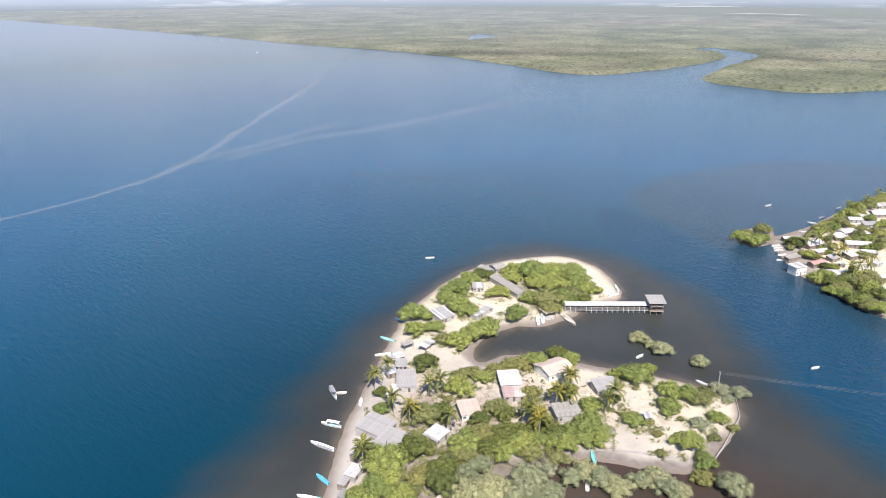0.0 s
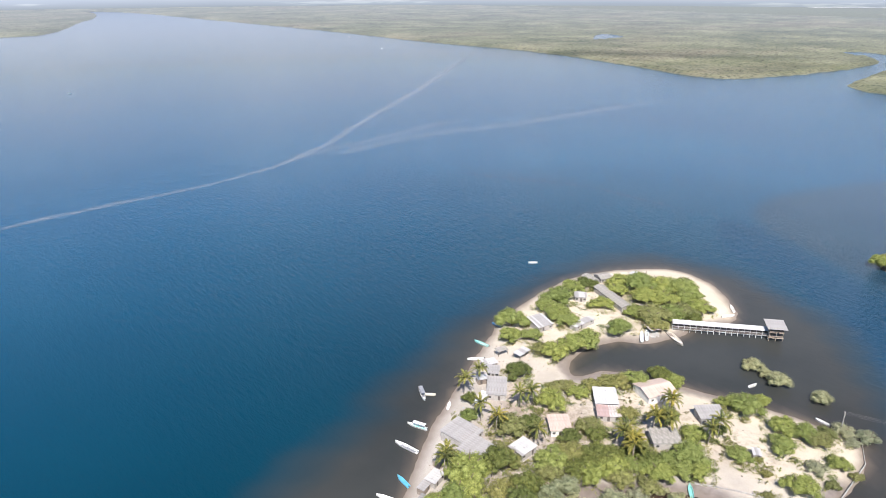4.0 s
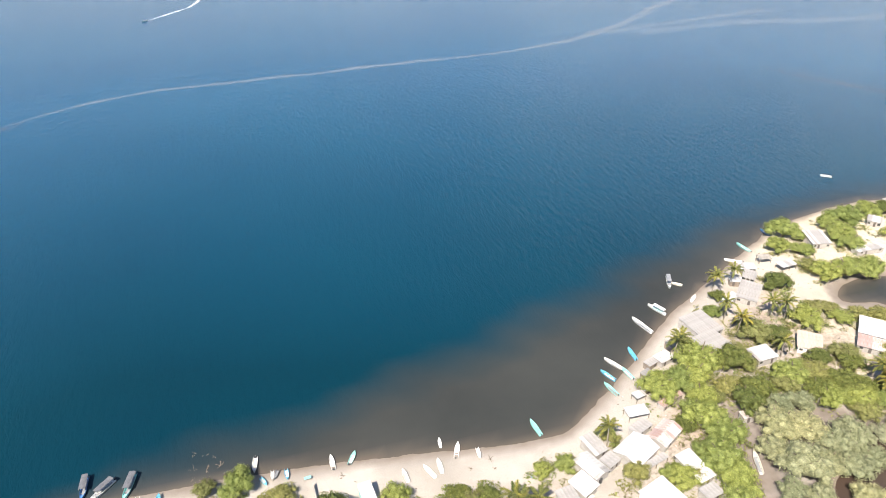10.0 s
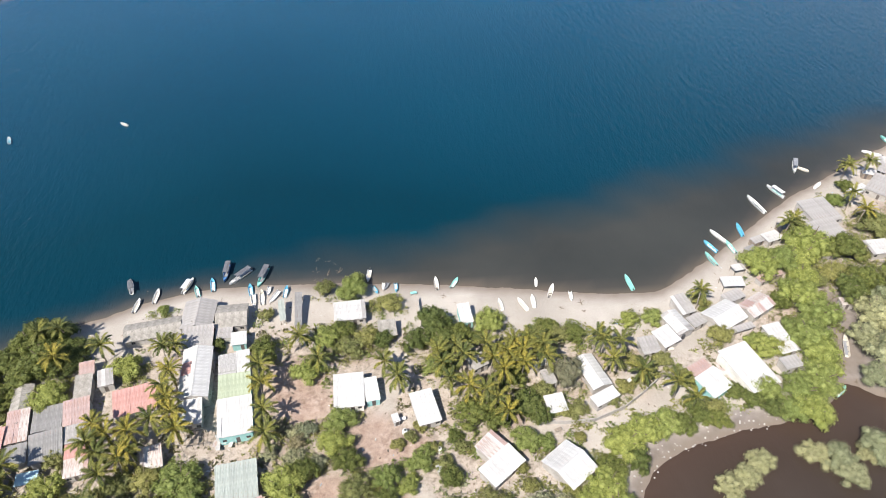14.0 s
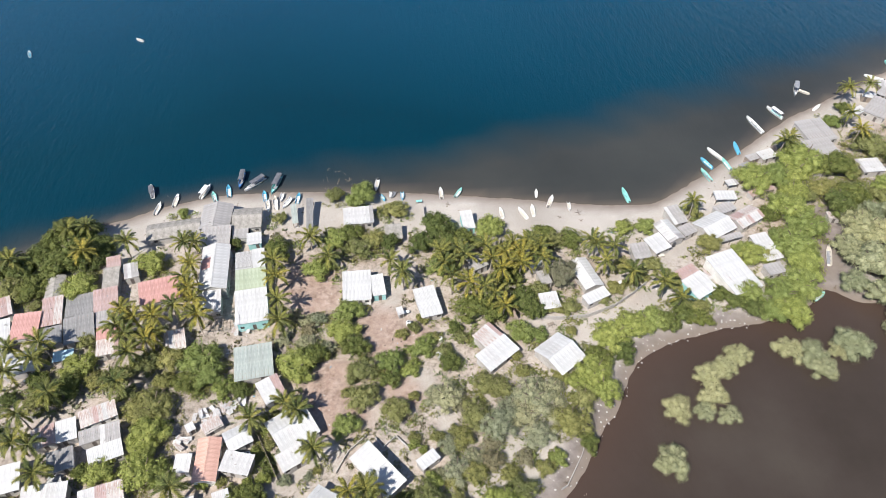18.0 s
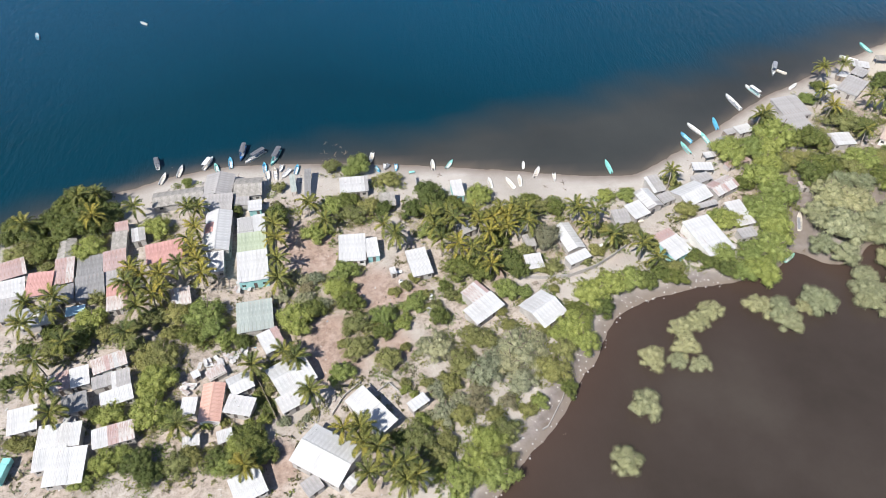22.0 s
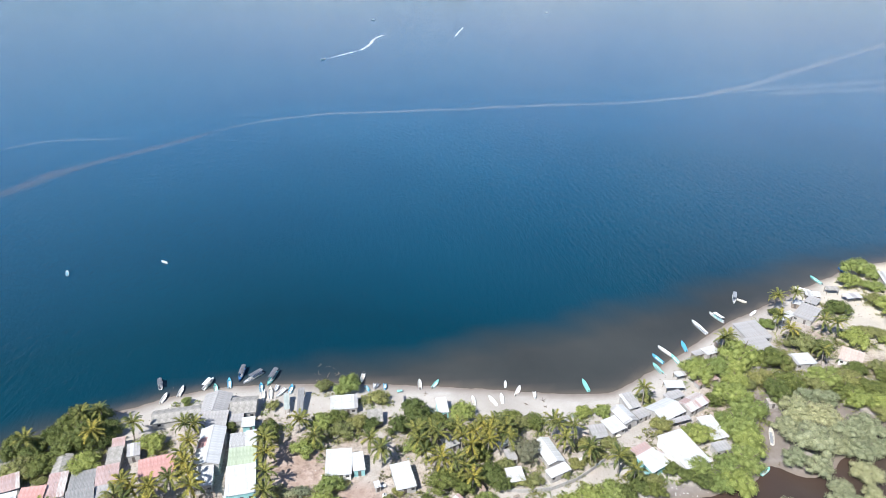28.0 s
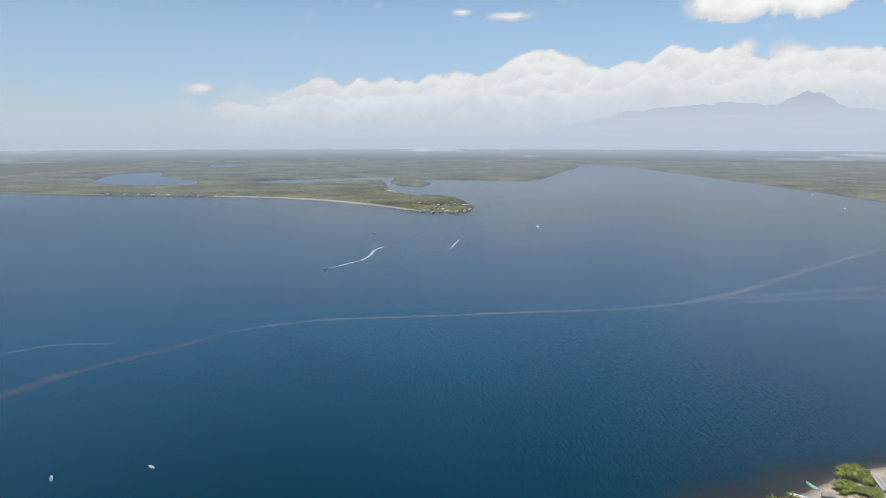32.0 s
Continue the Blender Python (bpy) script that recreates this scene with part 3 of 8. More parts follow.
def sheet_roofing(name, dark, light, rust=0.0, rough=0.55, metal=0.0):
    """Corrugated sheets: ridges across, weather stains and, where it has any, rust."""
    m, n, l, b = shader(name)
    tc = n.new("ShaderNodeTexCoord")
    wave = n.new("ShaderNodeTexWave")
    wave.wave_type, wave.bands_direction = "BANDS", "X"
    wave.inputs["Scale"].default_value = 3.4
    l.new(tc.outputs["Object"], wave.inputs["Vector"])
    info = n.new("ShaderNodeObjectInfo")
    col = ramp(n, l, noise_tex(n, l, 0.7, 5, 0.6), [(0.3, dark), (0.65, light)])
    one = ramp(n, l, info.outputs["Random"], [(0.0, (0.90, 0.90, 0.90)), (0.15, (0.96, 0.96, 0.96)), (0.6, (0.99, 0.99, 0.99)), (1.0, (1.03, 1.03, 1.03))])
    col = blend(n, l, 1.0, col, one, "MULTIPLY")
    streak = ramp(n, l, noise_tex(n, l, 2.0, 4, 0.6, stretch=(2.2, 0.25, 1, 0)), [(0.30, (0.84, 0.83, 0.82)), (0.55, (1, 1, 1))])
    col = blend(n, l, 1.0, col, streak, "MULTIPLY")
    if rust:
        worn = ramp(n, l, noise_tex(n, l, 0.9, 6, 0.7, stretch=(1.6, 0.5, 1, 0)), [(0.62 - rust * 0.25, (0, 0, 0)), (0.70, (0.9, 0.9, 0.9))])
        col = blend(n, l, worn, col, (0.26, 0.12, 0.075))
    l.new(col, b.inputs["Base Color"])
    b.inputs["Roughness"].default_value, b.inputs["Metallic"].default_value = rough, metal
    bump(n, l, wave.outputs["Fac"], b, 0.2, 0.02)
    return m


ROOF = {
    "white": sheet_roofing("white_painted_roofing", (0.45, 0.45, 0.445), (0.555, 0.555, 0.55)),
    "grey": sheet_roofing("weathered_grey_roofing", (0.285, 0.275, 0.265), (0.385, 0.37, 0.36), 0.1),
    "pale": sheet_roofing("pale_zinc_roofing", (0.42, 0.415, 0.41), (0.55, 0.545, 0.535), 0.15),
    "dark": sheet_roofing("dark_grey_roofing", (0.19, 0.188, 0.185), (0.27, 0.265, 0.26), 0.1),
    "red": sheet_roofing("faded_red_roofing", (0.40, 0.21, 0.185), (0.52, 0.30, 0.27)),
    "rust": sheet_roofing("rusty_red_roofing", (0.33, 0.235, 0.22), (0.46, 0.35, 0.33), 0.5),
    "pink": sheet_roofing("salmon_tile_roofing", (0.52, 0.30, 0.235), (0.62, 0.385, 0.31)),
    "patched": sheet_roofing("patched_rusty_zinc_roofing", (0.43, 0.40, 0.38), (0.60, 0.585, 0.565), 0.8),
    "rubble": surface("rubble_strewn_roof", (0.22, 0.215, 0.21), (0.62, 0.61, 0.60), 2.2, 0.9, vary=0.5, fine=5, relief=0.9),
    "tan": sheet_roofing("faded_tan_roofing", (0.46, 0.36, 0.30), (0.58, 0.465, 0.40)),
    "green": sheet_roofing("pale_green_roofing", (0.30, 0.35, 0.25), (0.40, 0.45, 0.33)),
    "sage": sheet_roofing("grey_green_roofing", (0.27, 0.31, 0.285), (0.37, 0.405, 0.375), 0.1),
    "thatch": surface("grey_palm_thatch", (0.24, 0.225, 0.20), (0.42, 0.395, 0.36), 0.8, 0.95, vary=0.45, fine=7, relief=0.9),
    "blue": surface("blue_tarpaulin", (0.36, 0.55, 0.62), (0.52, 0.68, 0.74), 0.8, 0.5, vary=0.15),
}
ROOF_WORDS = {
    "white": "white painted corrugated", "grey": "weathered grey corrugated", "pale": "pale zinc", "dark": "dark grey sheet",
    "red": "faded red sheet", "rust": "rusty red corrugated", "pink": "salmon tiled", "patched": "patched rusty zinc", "tan": "faded tan sheet", "rubble": "grey rubble-strewn",
    "green": "pale green sheet", "sage": "grey-green sheet", "thatch": "grey palm thatch", "blue": "blue tarpaulin",
}
WALLS = {
    "block": surface("bare_block_wall", (0.34, 0.32, 0.30), (0.47, 0.45, 0.42), 0.7, 0.9, vary=0.3, fine=12),
    "white": surface("whitewashed_wall", (0.62, 0.60, 0.56), (0.78, 0.76, 0.72), 0.7, 0.85, vary=0.2, fine=12),
    "green": surface("aqua_painted_wall", (0.22, 0.45, 0.45), (0.34, 0.58, 0.56), 0.7, 0.8, vary=0.2, fine=12),
    "wood": surface("grey_board_wall", (0.20, 0.16, 0.13), (0.33, 0.28, 0.23), 1.2, 0.9, vary=0.35, fine=9),
}
WOOD = surface("weathered_wood", (0.22, 0.18, 0.14), (0.38, 0.32, 0.26), 2.0, 0.9, vary=0.35, fine=12)
DARK_DOOR = surface("dark_door_paint", (0.08, 0.07, 0.065), (0.14, 0.12, 0.11), 2.0, 0.7)
GLASS_DARK = surface("dim_window_pane", (0.03, 0.035, 0.04), (0.06, 0.065, 0.07), 2.0, 0.15)
CONCRETE = surface("stained_concrete", (0.36, 0.345, 0.32), (0.50, 0.48, 0.45), 0.8, 0.9, vary=0.3, fine=8)


# ---- trees ----
UP = np.array((0.0, 0.0, 0.7))


def crown_mesh(name, seed, kind, lobes=16, leaves=1300, tall=0.8, leaf=0.12, ragged=0.1):
    """A crown about one unit in radius, its foot at z 0: many uneven lobes of foliage, fringed with small leaf clumps."""
    rng = np.random.default_rng(seed)
    verts, faces = [], []
    ico = bmesh.new()
    bmesh.ops.create_icosphere(ico, subdivisions=1, radius=1)
    base = np.array([v.co[:] for v in ico.verts])
    tris = [[v.index for v in f.verts] for f in ico.faces]
    ico.free()
    bulge, spin = rng.uniform(0.05, 0.16), rng.uniform(0, 6.28, 3)
    mids, sizes = [], []
    for k in range(lobes):
        a, d = k * 2.4 + rng.uniform(-0.5, 0.5), 0.80 * math.sqrt((k + 0.4) / lobes)
        d *= 1 + bulge * (math.sin(2 * a + spin[0]) + math.sin(3 * a + spin[1])) + rng.uniform(-0.06, 0.06)
        size = rng.uniform(0.15, 0.30)
        dome = tall * (1.0 - 0.70 * d * d) + rng.uniform(-0.15, 0.12)
        mids.append((d * math.cos(a), d * math.sin(a), max(dome - size * 0.8, 0.22)))
        sizes.append(size)
    for mid, size in zip(mids, sizes):
        k = len(verts)
        jag = 1 + np.array([0.30 * noise.noise(Vector(v) * 2.3 + Vector(mid) * 9) for v in base])[:, None] + rng.uniform(-0.10, 0.06, len(base))[:, None]
        verts.extend((base * jag * (size * 0.76, size * 0.76, size * 0.70) + mid).tolist())
        faces.extend([[i + k for i in t] for t in tris])
    k = len(verts)
    verts.extend((base * (0.66, 0.66, tall * 0.44) * (1 + rng.uniform(-0.12, 0.06, len(base))[:, None]) + (0, 0, tall * 0.40)).tolist())
    faces.extend([[i + k for i in t] for t in tris])
    weight = np.array(sizes) ** 2
    pick = rng.choice(len(mids), leaves, p=weight / weight.sum())
    way = rng.normal(size=(leaves, 3))
    way[:, 2] = np.abs(way[:, 2]) - 0.45
    way /= np.linalg.norm(way, axis=1)[:, None]
    at = np.array(mids)[pick] + way * (np.array(sizes)[pick] * rng.uniform(0.70, 1.04 + ragged, leaves))[:, None]
    face = way + rng.normal(size=(leaves, 3)) * 0.38 + UP * 0.35
    u = np.cross(face, rng.normal(size=(leaves, 3)))
    u /= np.linalg.norm(u, axis=1)[:, None] + 1e-9
    v = np.cross(face, u)
    v /= np.linalg.norm(v, axis=1)[:, None] + 1e-9
    s = (leaf * rng.uniform(0.55, 1.35, leaves))[:, None]
    k = len(verts)
    verts.extend(np.stack([at - u * s * 0.6 - v * s * 0.3, at + u * s * 0.1 + v * s * 0.5, at + u * s * 0.7 - v * s * 0.2], 1).reshape(-1, 3).tolist())
    faces.extend((np.arange(leaves)[:, None] * 3 + np.arange(3) + k).tolist())
    return mesh_of(name, verts, faces, LEAF[kind], True)


def trunk_mesh(name, seed, height, girth, limbs=4):
    rng = random.Random(seed)
    bm = bmesh.new()
    lean = Vector((rng.uniform(-0.12, 0.12), rng.uniform(-0.12, 0.12), 0))
    fork = Vector((0, 0, height * 0.5)) + lean * height
    tube(bm, (0, 0, -0.35), fork, girth, girth * 0.7, 8)
    for k in range(limbs):
        a = k * 6.283 / limbs + rng.uniform(-0.4, 0.4)
        end = fork + Vector((math.cos(a) * 0.5, math.sin(a) * 0.5, height * rng.uniform(0.35, 0.6)))
        tube(bm, fork - Vector((0, 0, 0.05)), end, girth * 0.55, girth * 0.2, 6)
    me = bpy.data.meshes.new(name)
    bm.to_mesh(me)
    bm.free()
    me.materials.append(BARK)
    return me


TREE_WORDS = {
    "g": ("tree", "bright green spreading broadleaf tree on sandy ground", "tree"),
    "d": ("tree", "dark green dense broadleaf tree beside the houses", "tree"),
    "o": ("tree", "olive green dry-season tree on sandy ground", "tree"),
    "s": ("shrub", "silvery grey-green scrub bush on dry ground", "shrub"),
    "m": ("mangrove", "pale green mangrove standing in brown lagoon water", "mangrove"),
    "b": ("tree", "greyish brown half-bare tree beside a house", "tree"),
}
CROWN_STYLE = {"g": (30, 3400, 0.80, 0.068, 0.24), "d": (30, 3400, 0.90, 0.068, 0.24), "o": (26, 3000, 0.80, 0.066, 0.32), "s": (22, 2700, 0.64, 0.062, 0.42), "m": (28, 3300, 0.86, 0.062, 0.28), "b": (18, 2400, 0.88, 0.055, 0.50)}
PARENTS = {}
tree_count = [0]


def tree(x, y, r, kind, lift=None):
    """A tree with its crown's radius in metres; lift stretches its height."""
    tree_count[0] += 1
    k = tree_count[0]
    rng = random.Random(k * 7 + 1)
    key = (kind, k % 4)
    lobes, leaves, tall, leaf, ragged = CROWN_STYLE[kind]
    z = max(ground_z(x, y), -0.6)
    high = lift if lift else 1.0
    if key not in PARENTS:
        name, label, category = TREE_WORDS[kind]
        ob = thing(name, pose(0, 0, 0), label, category, {"m": "mangroves in the lagoon", "s": "scrub bushes"}.get(kind, "trees among the houses"))
        seed = sum(map(ord, kind)) * 10 + key[1]
        crown = part("crown", crown_mesh("crown", seed, kind, lobes, leaves, tall, leaf, ragged), None, ob)
        crown.location = (0, 0, 0.22)
        part("trunk", trunk_mesh("trunk", seed, 1.0, 0.075, 4 + key[1] % 2), None, ob, "grey-brown trunk with limbs")
        if kind == "m":
            for q in range(4):
                a = q * 1.6 + key[1]
                part("prop_root", tube(bmesh.new(), (0, 0, 0.3), (math.cos(a) * 0.42, math.sin(a) * 0.42, -0.4), 0.022, 0.016, 5), BARK, ob)
        PARENTS[key] = ob
        PARENTS[key, "used"] = False
    m = pose(x, y, z, 0, 0, rng.uniform(0, 360)) @ Matrix.Diagonal((r * rng.uniform(0.92, 1.1), r * rng.uniform(0.92, 1.1), r * high * rng.uniform(0.86, 1.1), 1))
    if not PARENTS[key, "used"]:
        PARENTS[key].matrix_basis = m
        PARENTS[key, "used"] = True
        return PARENTS[key]
    proto = PARENTS[key]
    kept = proto.matrix_basis.copy()
    proto.matrix_basis = Matrix.Identity(4)
    made = copy_thing(proto, m)
    proto.matrix_basis = kept
    return made


def frond_mesh(name, seed, material, length=3.4, droop=1.5):
    """One feathered frond along +x, arching down, with paired hanging leaflets."""
    rng = random.Random(seed)
    verts, faces = [], []
    n = 12
    rib = []
    for k in range(n + 1):
        t = k / n
        rib.append(Vector((length * (t - 0.10 * t * t), 0, 0.60 * math.sin(t * 2.2) - droop * t * t)))
    for k in range(n):
        a, b = rib[k], rib[k + 1]
        i = len(verts)
        verts += [a + Vector((0, -0.06, 0.01)), a + Vector((0, 0.06, 0.01)), b + Vector((0, 0.05, 0.01)), b + Vector((0, -0.05, 0.01))]
        faces.append((i, i + 1, i + 2, i + 3))
        if k == 0:
            continue
        t = k / n
        for side in (-1, 1):
            for half in (0.0, 0.5):
                reach = 0.92 * math.sin(0.5 + 2.3 * t) * rng.uniform(0.75, 1.12)
                p = a.lerp(b, half)
                q = a.lerp(b, half + 0.72)
                tip = p + Vector((0.95 * reach, side * 0.82 * reach, -0.42 * reach - rng.uniform(0, 0.2)))
                i = len(verts)
                verts += [p, q, tip]
                faces.append((i, i + 1, i + 2))
    return mesh_of(name, verts, faces, material)


FRONDS = {}


def palm(x, y, h=7.5, size=1.0, yellow=False):
    """A coconut palm with separate fronds on a slender leaning trunk."""
    tree_count[0] += 1
    rng = random.Random(tree_count[0] * 13)
    z = ground_z(x, y)
    ob = thing("palm_tree", pose(x, y, z, 0, 0, rng.uniform(0, 360)), "coconut palm with yellowing fronds among houses" if yellow else "coconut palm with arching green fronds and slender trunk", "palm tree", "coconut palms")
    key = (round(h), yellow)
    if key not in FRONDS:
        FRONDS[key] = [frond_mesh("frond", 5 + s, FROND_YELLOW if yellow else FROND, 3.7 + 0.25 * s, 1.1 + 0.6 * s) for s in range(3)]
        bm = bmesh.new()
        lean = 0.09 * h
        for s in range(5):
            a, b = s / 5, (s + 1) / 5
            tube(bm, (lean * a * a, 0, h * a - (0.3 if s == 0 else 0.02)), (lean * b * b, 0, h * b), 0.2 - 0.07 * a, 0.2 - 0.07 * b, 7)
        me = bpy.data.meshes.new("trunk")
        bm.to_mesh(me)
        bm.free()
        me.materials.append(PALE_BARK)
        nuts = bmesh.new()
        for s in range(6):
            bmesh.ops.create_icosphere(nuts, subdivisions=1, radius=0.15, matrix=Matrix.Translation((0.28 * math.cos(s), 0.28 * math.sin(s), -0.25 - 0.05 * (s % 2))))
        nm = bpy.data.meshes.new("coconuts")
        nuts.to_mesh(nm)
        nuts.free()
        nm.materials.append(LEAF["o"])
        FRONDS[key, "trunk"], FRONDS[key, "nuts"] = me, nm
    part("trunk", FRONDS[key, "trunk"], None, ob, "pale ringed trunk")
    top = (0.09 * h, 0, h)
    part("coconuts", FRONDS[key, "nuts"], None, ob).location = top
    count = rng.randint(17, 19) if x < 300 else 12
    for k in range(count):
        ring = k % 3
        f = part("frond", FRONDS[key][ring], None, ob)
        f.location = top
        f.rotation_euler = (rng.uniform(-0.15, 0.15), radians((-46, -20, 12)[ring] + rng.uniform(-9, 9)), k * 2.4 + rng.uniform(-0.2, 0.2))
        f.scale = (size * rng.uniform(0.88, 1.08),) * 3
    return ob


def cloud_material():
    """Puffs of cumulus: ragged noise edges, thinning to clear sky."""
    m, n, l, b = shader("cumulus")
    e = n.new("ShaderNodeEmission")
    lit = n.new("ShaderNodeMath")
    lit.operation, lit.inputs[1].default_value = "MULTIPLY", 1.0
    l.new(attribute(n, "body"), lit.inputs[0])
    # sunlit tops and greyer bodies are painted into the emitted colour
    col = ramp(n, l, lit.outputs[0], [(0.45, (0.78, 0.775, 0.785)), (0.8, (0.86, 0.855, 0.85)), (1.0, (0.99, 0.985, 0.975))])
    col = blend(n, l, 1.0, col, ramp(n, l, noise_tex(n, l, 0.006, 6, 0.62), [(0.3, (0.9, 0.9, 0.92)), (0.6, (1.02, 1.02, 1.02))]), "MULTIPLY")
    l.new(col, e.inputs["Color"])
    e.inputs["Strength"].default_value = 1.0
    clear = n.new("ShaderNodeBsdfTransparent")
    mix = n.new("ShaderNodeMixShader")
    edge = n.new("ShaderNodeMath")
    edge.operation = "MULTIPLY_ADD"
    puff = noise_tex(n, l, 0.009, 7, 0.62)
    l.new(puff, edge.inputs[0])
    edge.inputs[1].default_value = 1.25
    body = n.new("ShaderNodeMath")
    body.operation, body.inputs[1].default_value = "SUBTRACT", 0.5
    l.new(attribute(n, "body"), body.inputs[0])
    l.new(body.outputs[0], edge.inputs[2])
    sharp = n.new("ShaderNodeMapRange")
    sharp.inputs["From Min"].default_value, sharp.inputs["From Max"].default_value = 0.25, 0.85
    l.new(edge.outputs[0], sharp.inputs["Value"])
    l.new(sharp.outputs[0], mix.inputs[0])
    l.new(clear.outputs[0], mix.inputs[1])
    l.new(e.outputs[0], mix.inputs[2])
    l.new(mix.outputs[0], n["Material Output"].inputs["Surface"])
    return m


def cloud_bank(name, radius, amount, material, low=0.2, plain=False):
    """A curved bank of cloud far off; amount gives its body for degrees clockwise from +y and degrees up."""
    az, el = np.concatenate([np.arange(-180, -40, 2.0), np.arange(-40, 60, 0.25), np.arange(60, 180.01, 2.0)]), np.arange(low, 16, 0.2)
    az = np.arange(-180, 180.01, 4.0) if plain else az
    ga, ge = np.meshgrid(np.radians(az), np.radians(el))
    x, y, z = radius * np.sin(ga), radius * np.cos(ga) - 60, 140 + radius * np.tan(ge)
    nx, ny = len(az), len(el)
    i = (np.arange(ny - 1)[:, None] * nx + np.arange(nx - 1)).ravel()
    me = mesh_of(name, np.stack([x.ravel(), y.ravel(), z.ravel()], 1).tolist(), np.stack([i, i + 1, i + nx + 1, i + nx], 1).tolist(), material, True)
    body = np.array([amount(a, e) for e in el for a in az], np.float32)
    me.attributes.new("body", "FLOAT", "POINT").data.foreach_set("value", body)
    return new(name, me)


@functools.lru_cache(None)
def billow(a, seed, size):
    return sum(size / k ** 0.9 * (abs(noise.noise((a * 0.13 * k, seed * 7.3, k))) - 0.16) for k in (1, 2.1, 4.3, 8.7))


def cloud_amount(a, e):
    """Overlapping heaps with puffed tops over a long pale body that sinks into the haze."""
    best = 0.0
    rise = 1.9 * max(0.0, min(1.0, (a + 10) / 34)) - 0.13 * max(0.0, a - 29)
    for seed, lift, start in ((1, 4.2, -13), (2, 4.6, 0), (3, 3.5, -15), (4, 2.8, -19)):
        top = lift + rise + billow(a, seed, 2.4)
        grow = max(0.0, min(1.0, (a - start) / 7))
        under = top - e
        if under > 0 and grow > 0:
            best = max(best, grow * min(1.0, under / 0.3) * (0.56 + 0.44 * math.exp(-(under / 1.5) ** 1.4)))
    top = 10.9 + billow(a, 5, 2.6) + 0.1 * max(0.0, a - 23)
    foot = 8.7 + 1.3 * billow(a, 6, 1.5)
    if a > 22 and foot < e < top:
        best = max(best, min(1.0, (a - 22) / 2) * min(1.0, (top - e) / 0.3, 0.45 + (e - foot) / 1.5))
    for wa, we, wide, tall in ((5.6, 9.95, 0.7, 0.25), (9.3, 9.65, 1.7, 0.3), (-15, 3.9, 1.2, 0.4), (30.2, 6.2, 1.5, 0.7), (27.2, 6.8, 0.9, 0.6)):
        best = max(best, 0.95 * math.exp(-(((a - wa) / wide) ** 2 + ((e - we) / tall) ** 2)))
    return best


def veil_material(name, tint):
    # see-through glowing sheet used in place of hazy air
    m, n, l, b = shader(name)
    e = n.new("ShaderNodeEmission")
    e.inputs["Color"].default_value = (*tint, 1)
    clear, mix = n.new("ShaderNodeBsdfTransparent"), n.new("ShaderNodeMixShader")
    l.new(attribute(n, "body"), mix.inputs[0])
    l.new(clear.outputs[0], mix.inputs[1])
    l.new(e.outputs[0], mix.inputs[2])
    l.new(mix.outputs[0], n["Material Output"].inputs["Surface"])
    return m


CLOUD = cloud_material()
clouds = cloud_bank("cloud_bank", 4850, cloud_amount, CLOUD)
tagged(clouds, "bank of white cumulus clouds over the far hills", "backdrop", kind="structure")
HAZE = veil_material("pale_haze_glow", (0.60, 0.685, 0.80))
BLUE_HAZE = veil_material("blue_haze_glow", (0.39, 0.47, 0.69))
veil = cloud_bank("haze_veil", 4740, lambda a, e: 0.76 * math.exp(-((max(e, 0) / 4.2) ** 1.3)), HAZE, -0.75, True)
tagged(veil, "glowing pale sheet standing in for haze over the far plain and hills", "backdrop", kind="structure")
# emissive shell added to lift the sky's brightness above the horizon
SKY_GLOW = veil_material("high_haze", (0.56, 0.80, 1.05))
sky_shell = cloud_bank("high_haze_veil", 4900, lambda a, e: 0.5 * (1 - math.exp(-((max(e, 0) / 5) ** 2))) * math.exp(-((max(e, 0) / 13) ** 4)), SKY_GLOW, 0.2, True)
tagged(sky_shell, "glowing blue shell added to brighten the sky above the horizon", "backdrop", kind="structure")
# nearer glowing ring: adds blue airlight to far water and coast
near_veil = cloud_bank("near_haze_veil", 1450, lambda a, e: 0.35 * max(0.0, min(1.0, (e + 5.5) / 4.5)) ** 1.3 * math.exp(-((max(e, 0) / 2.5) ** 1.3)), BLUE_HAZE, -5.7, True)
tagged(near_veil, "thin glowing blue sheet standing in for haze over the far mangrove coast", "backdrop", kind="structure")


# ---- houses ----
SHEETS = {}


def roof_sheet_mesh(width, length, material_name):
    key = (round(width, 2), round(length, 1), material_name)
    if key not in SHEETS:
        bm = bmesh.new()
        w, n = key[0], 6 if material_name != "thatch" else 3
        xs = [(-0.5 + k / n) * w * 1.03 for k in range(n + 1)]
        rows = []
        for y in (0.0, key[1]):
            rows.append([bm.verts.new((x, -y, 0.02 * (k % 2))) for k, x in enumerate(xs)])
        for k in range(n):
            bm.faces.new((rows[0][k], rows[1][k], rows[1][k + 1], rows[0][k + 1]))
        ext = bmesh.ops.extrude_face_region(bm, geom=bm.faces[:])
        thick = 0.12 if material_name == "thatch" else 0.025
        bmesh.ops.translate(bm, verts=[v for v in ext["geom"] if isinstance(v, bmesh.types.BMVert)], vec=(0, 0, thick))
        bmesh.ops.recalc_face_normals(bm, faces=bm.faces[:])
        me = bpy.data.meshes.new("roof_sheet")
        bm.to_mesh(me)
        bm.free()
        me.materials.append(ROOF[material_name])
        SHEETS[key] = me
    return SHEETS[key]


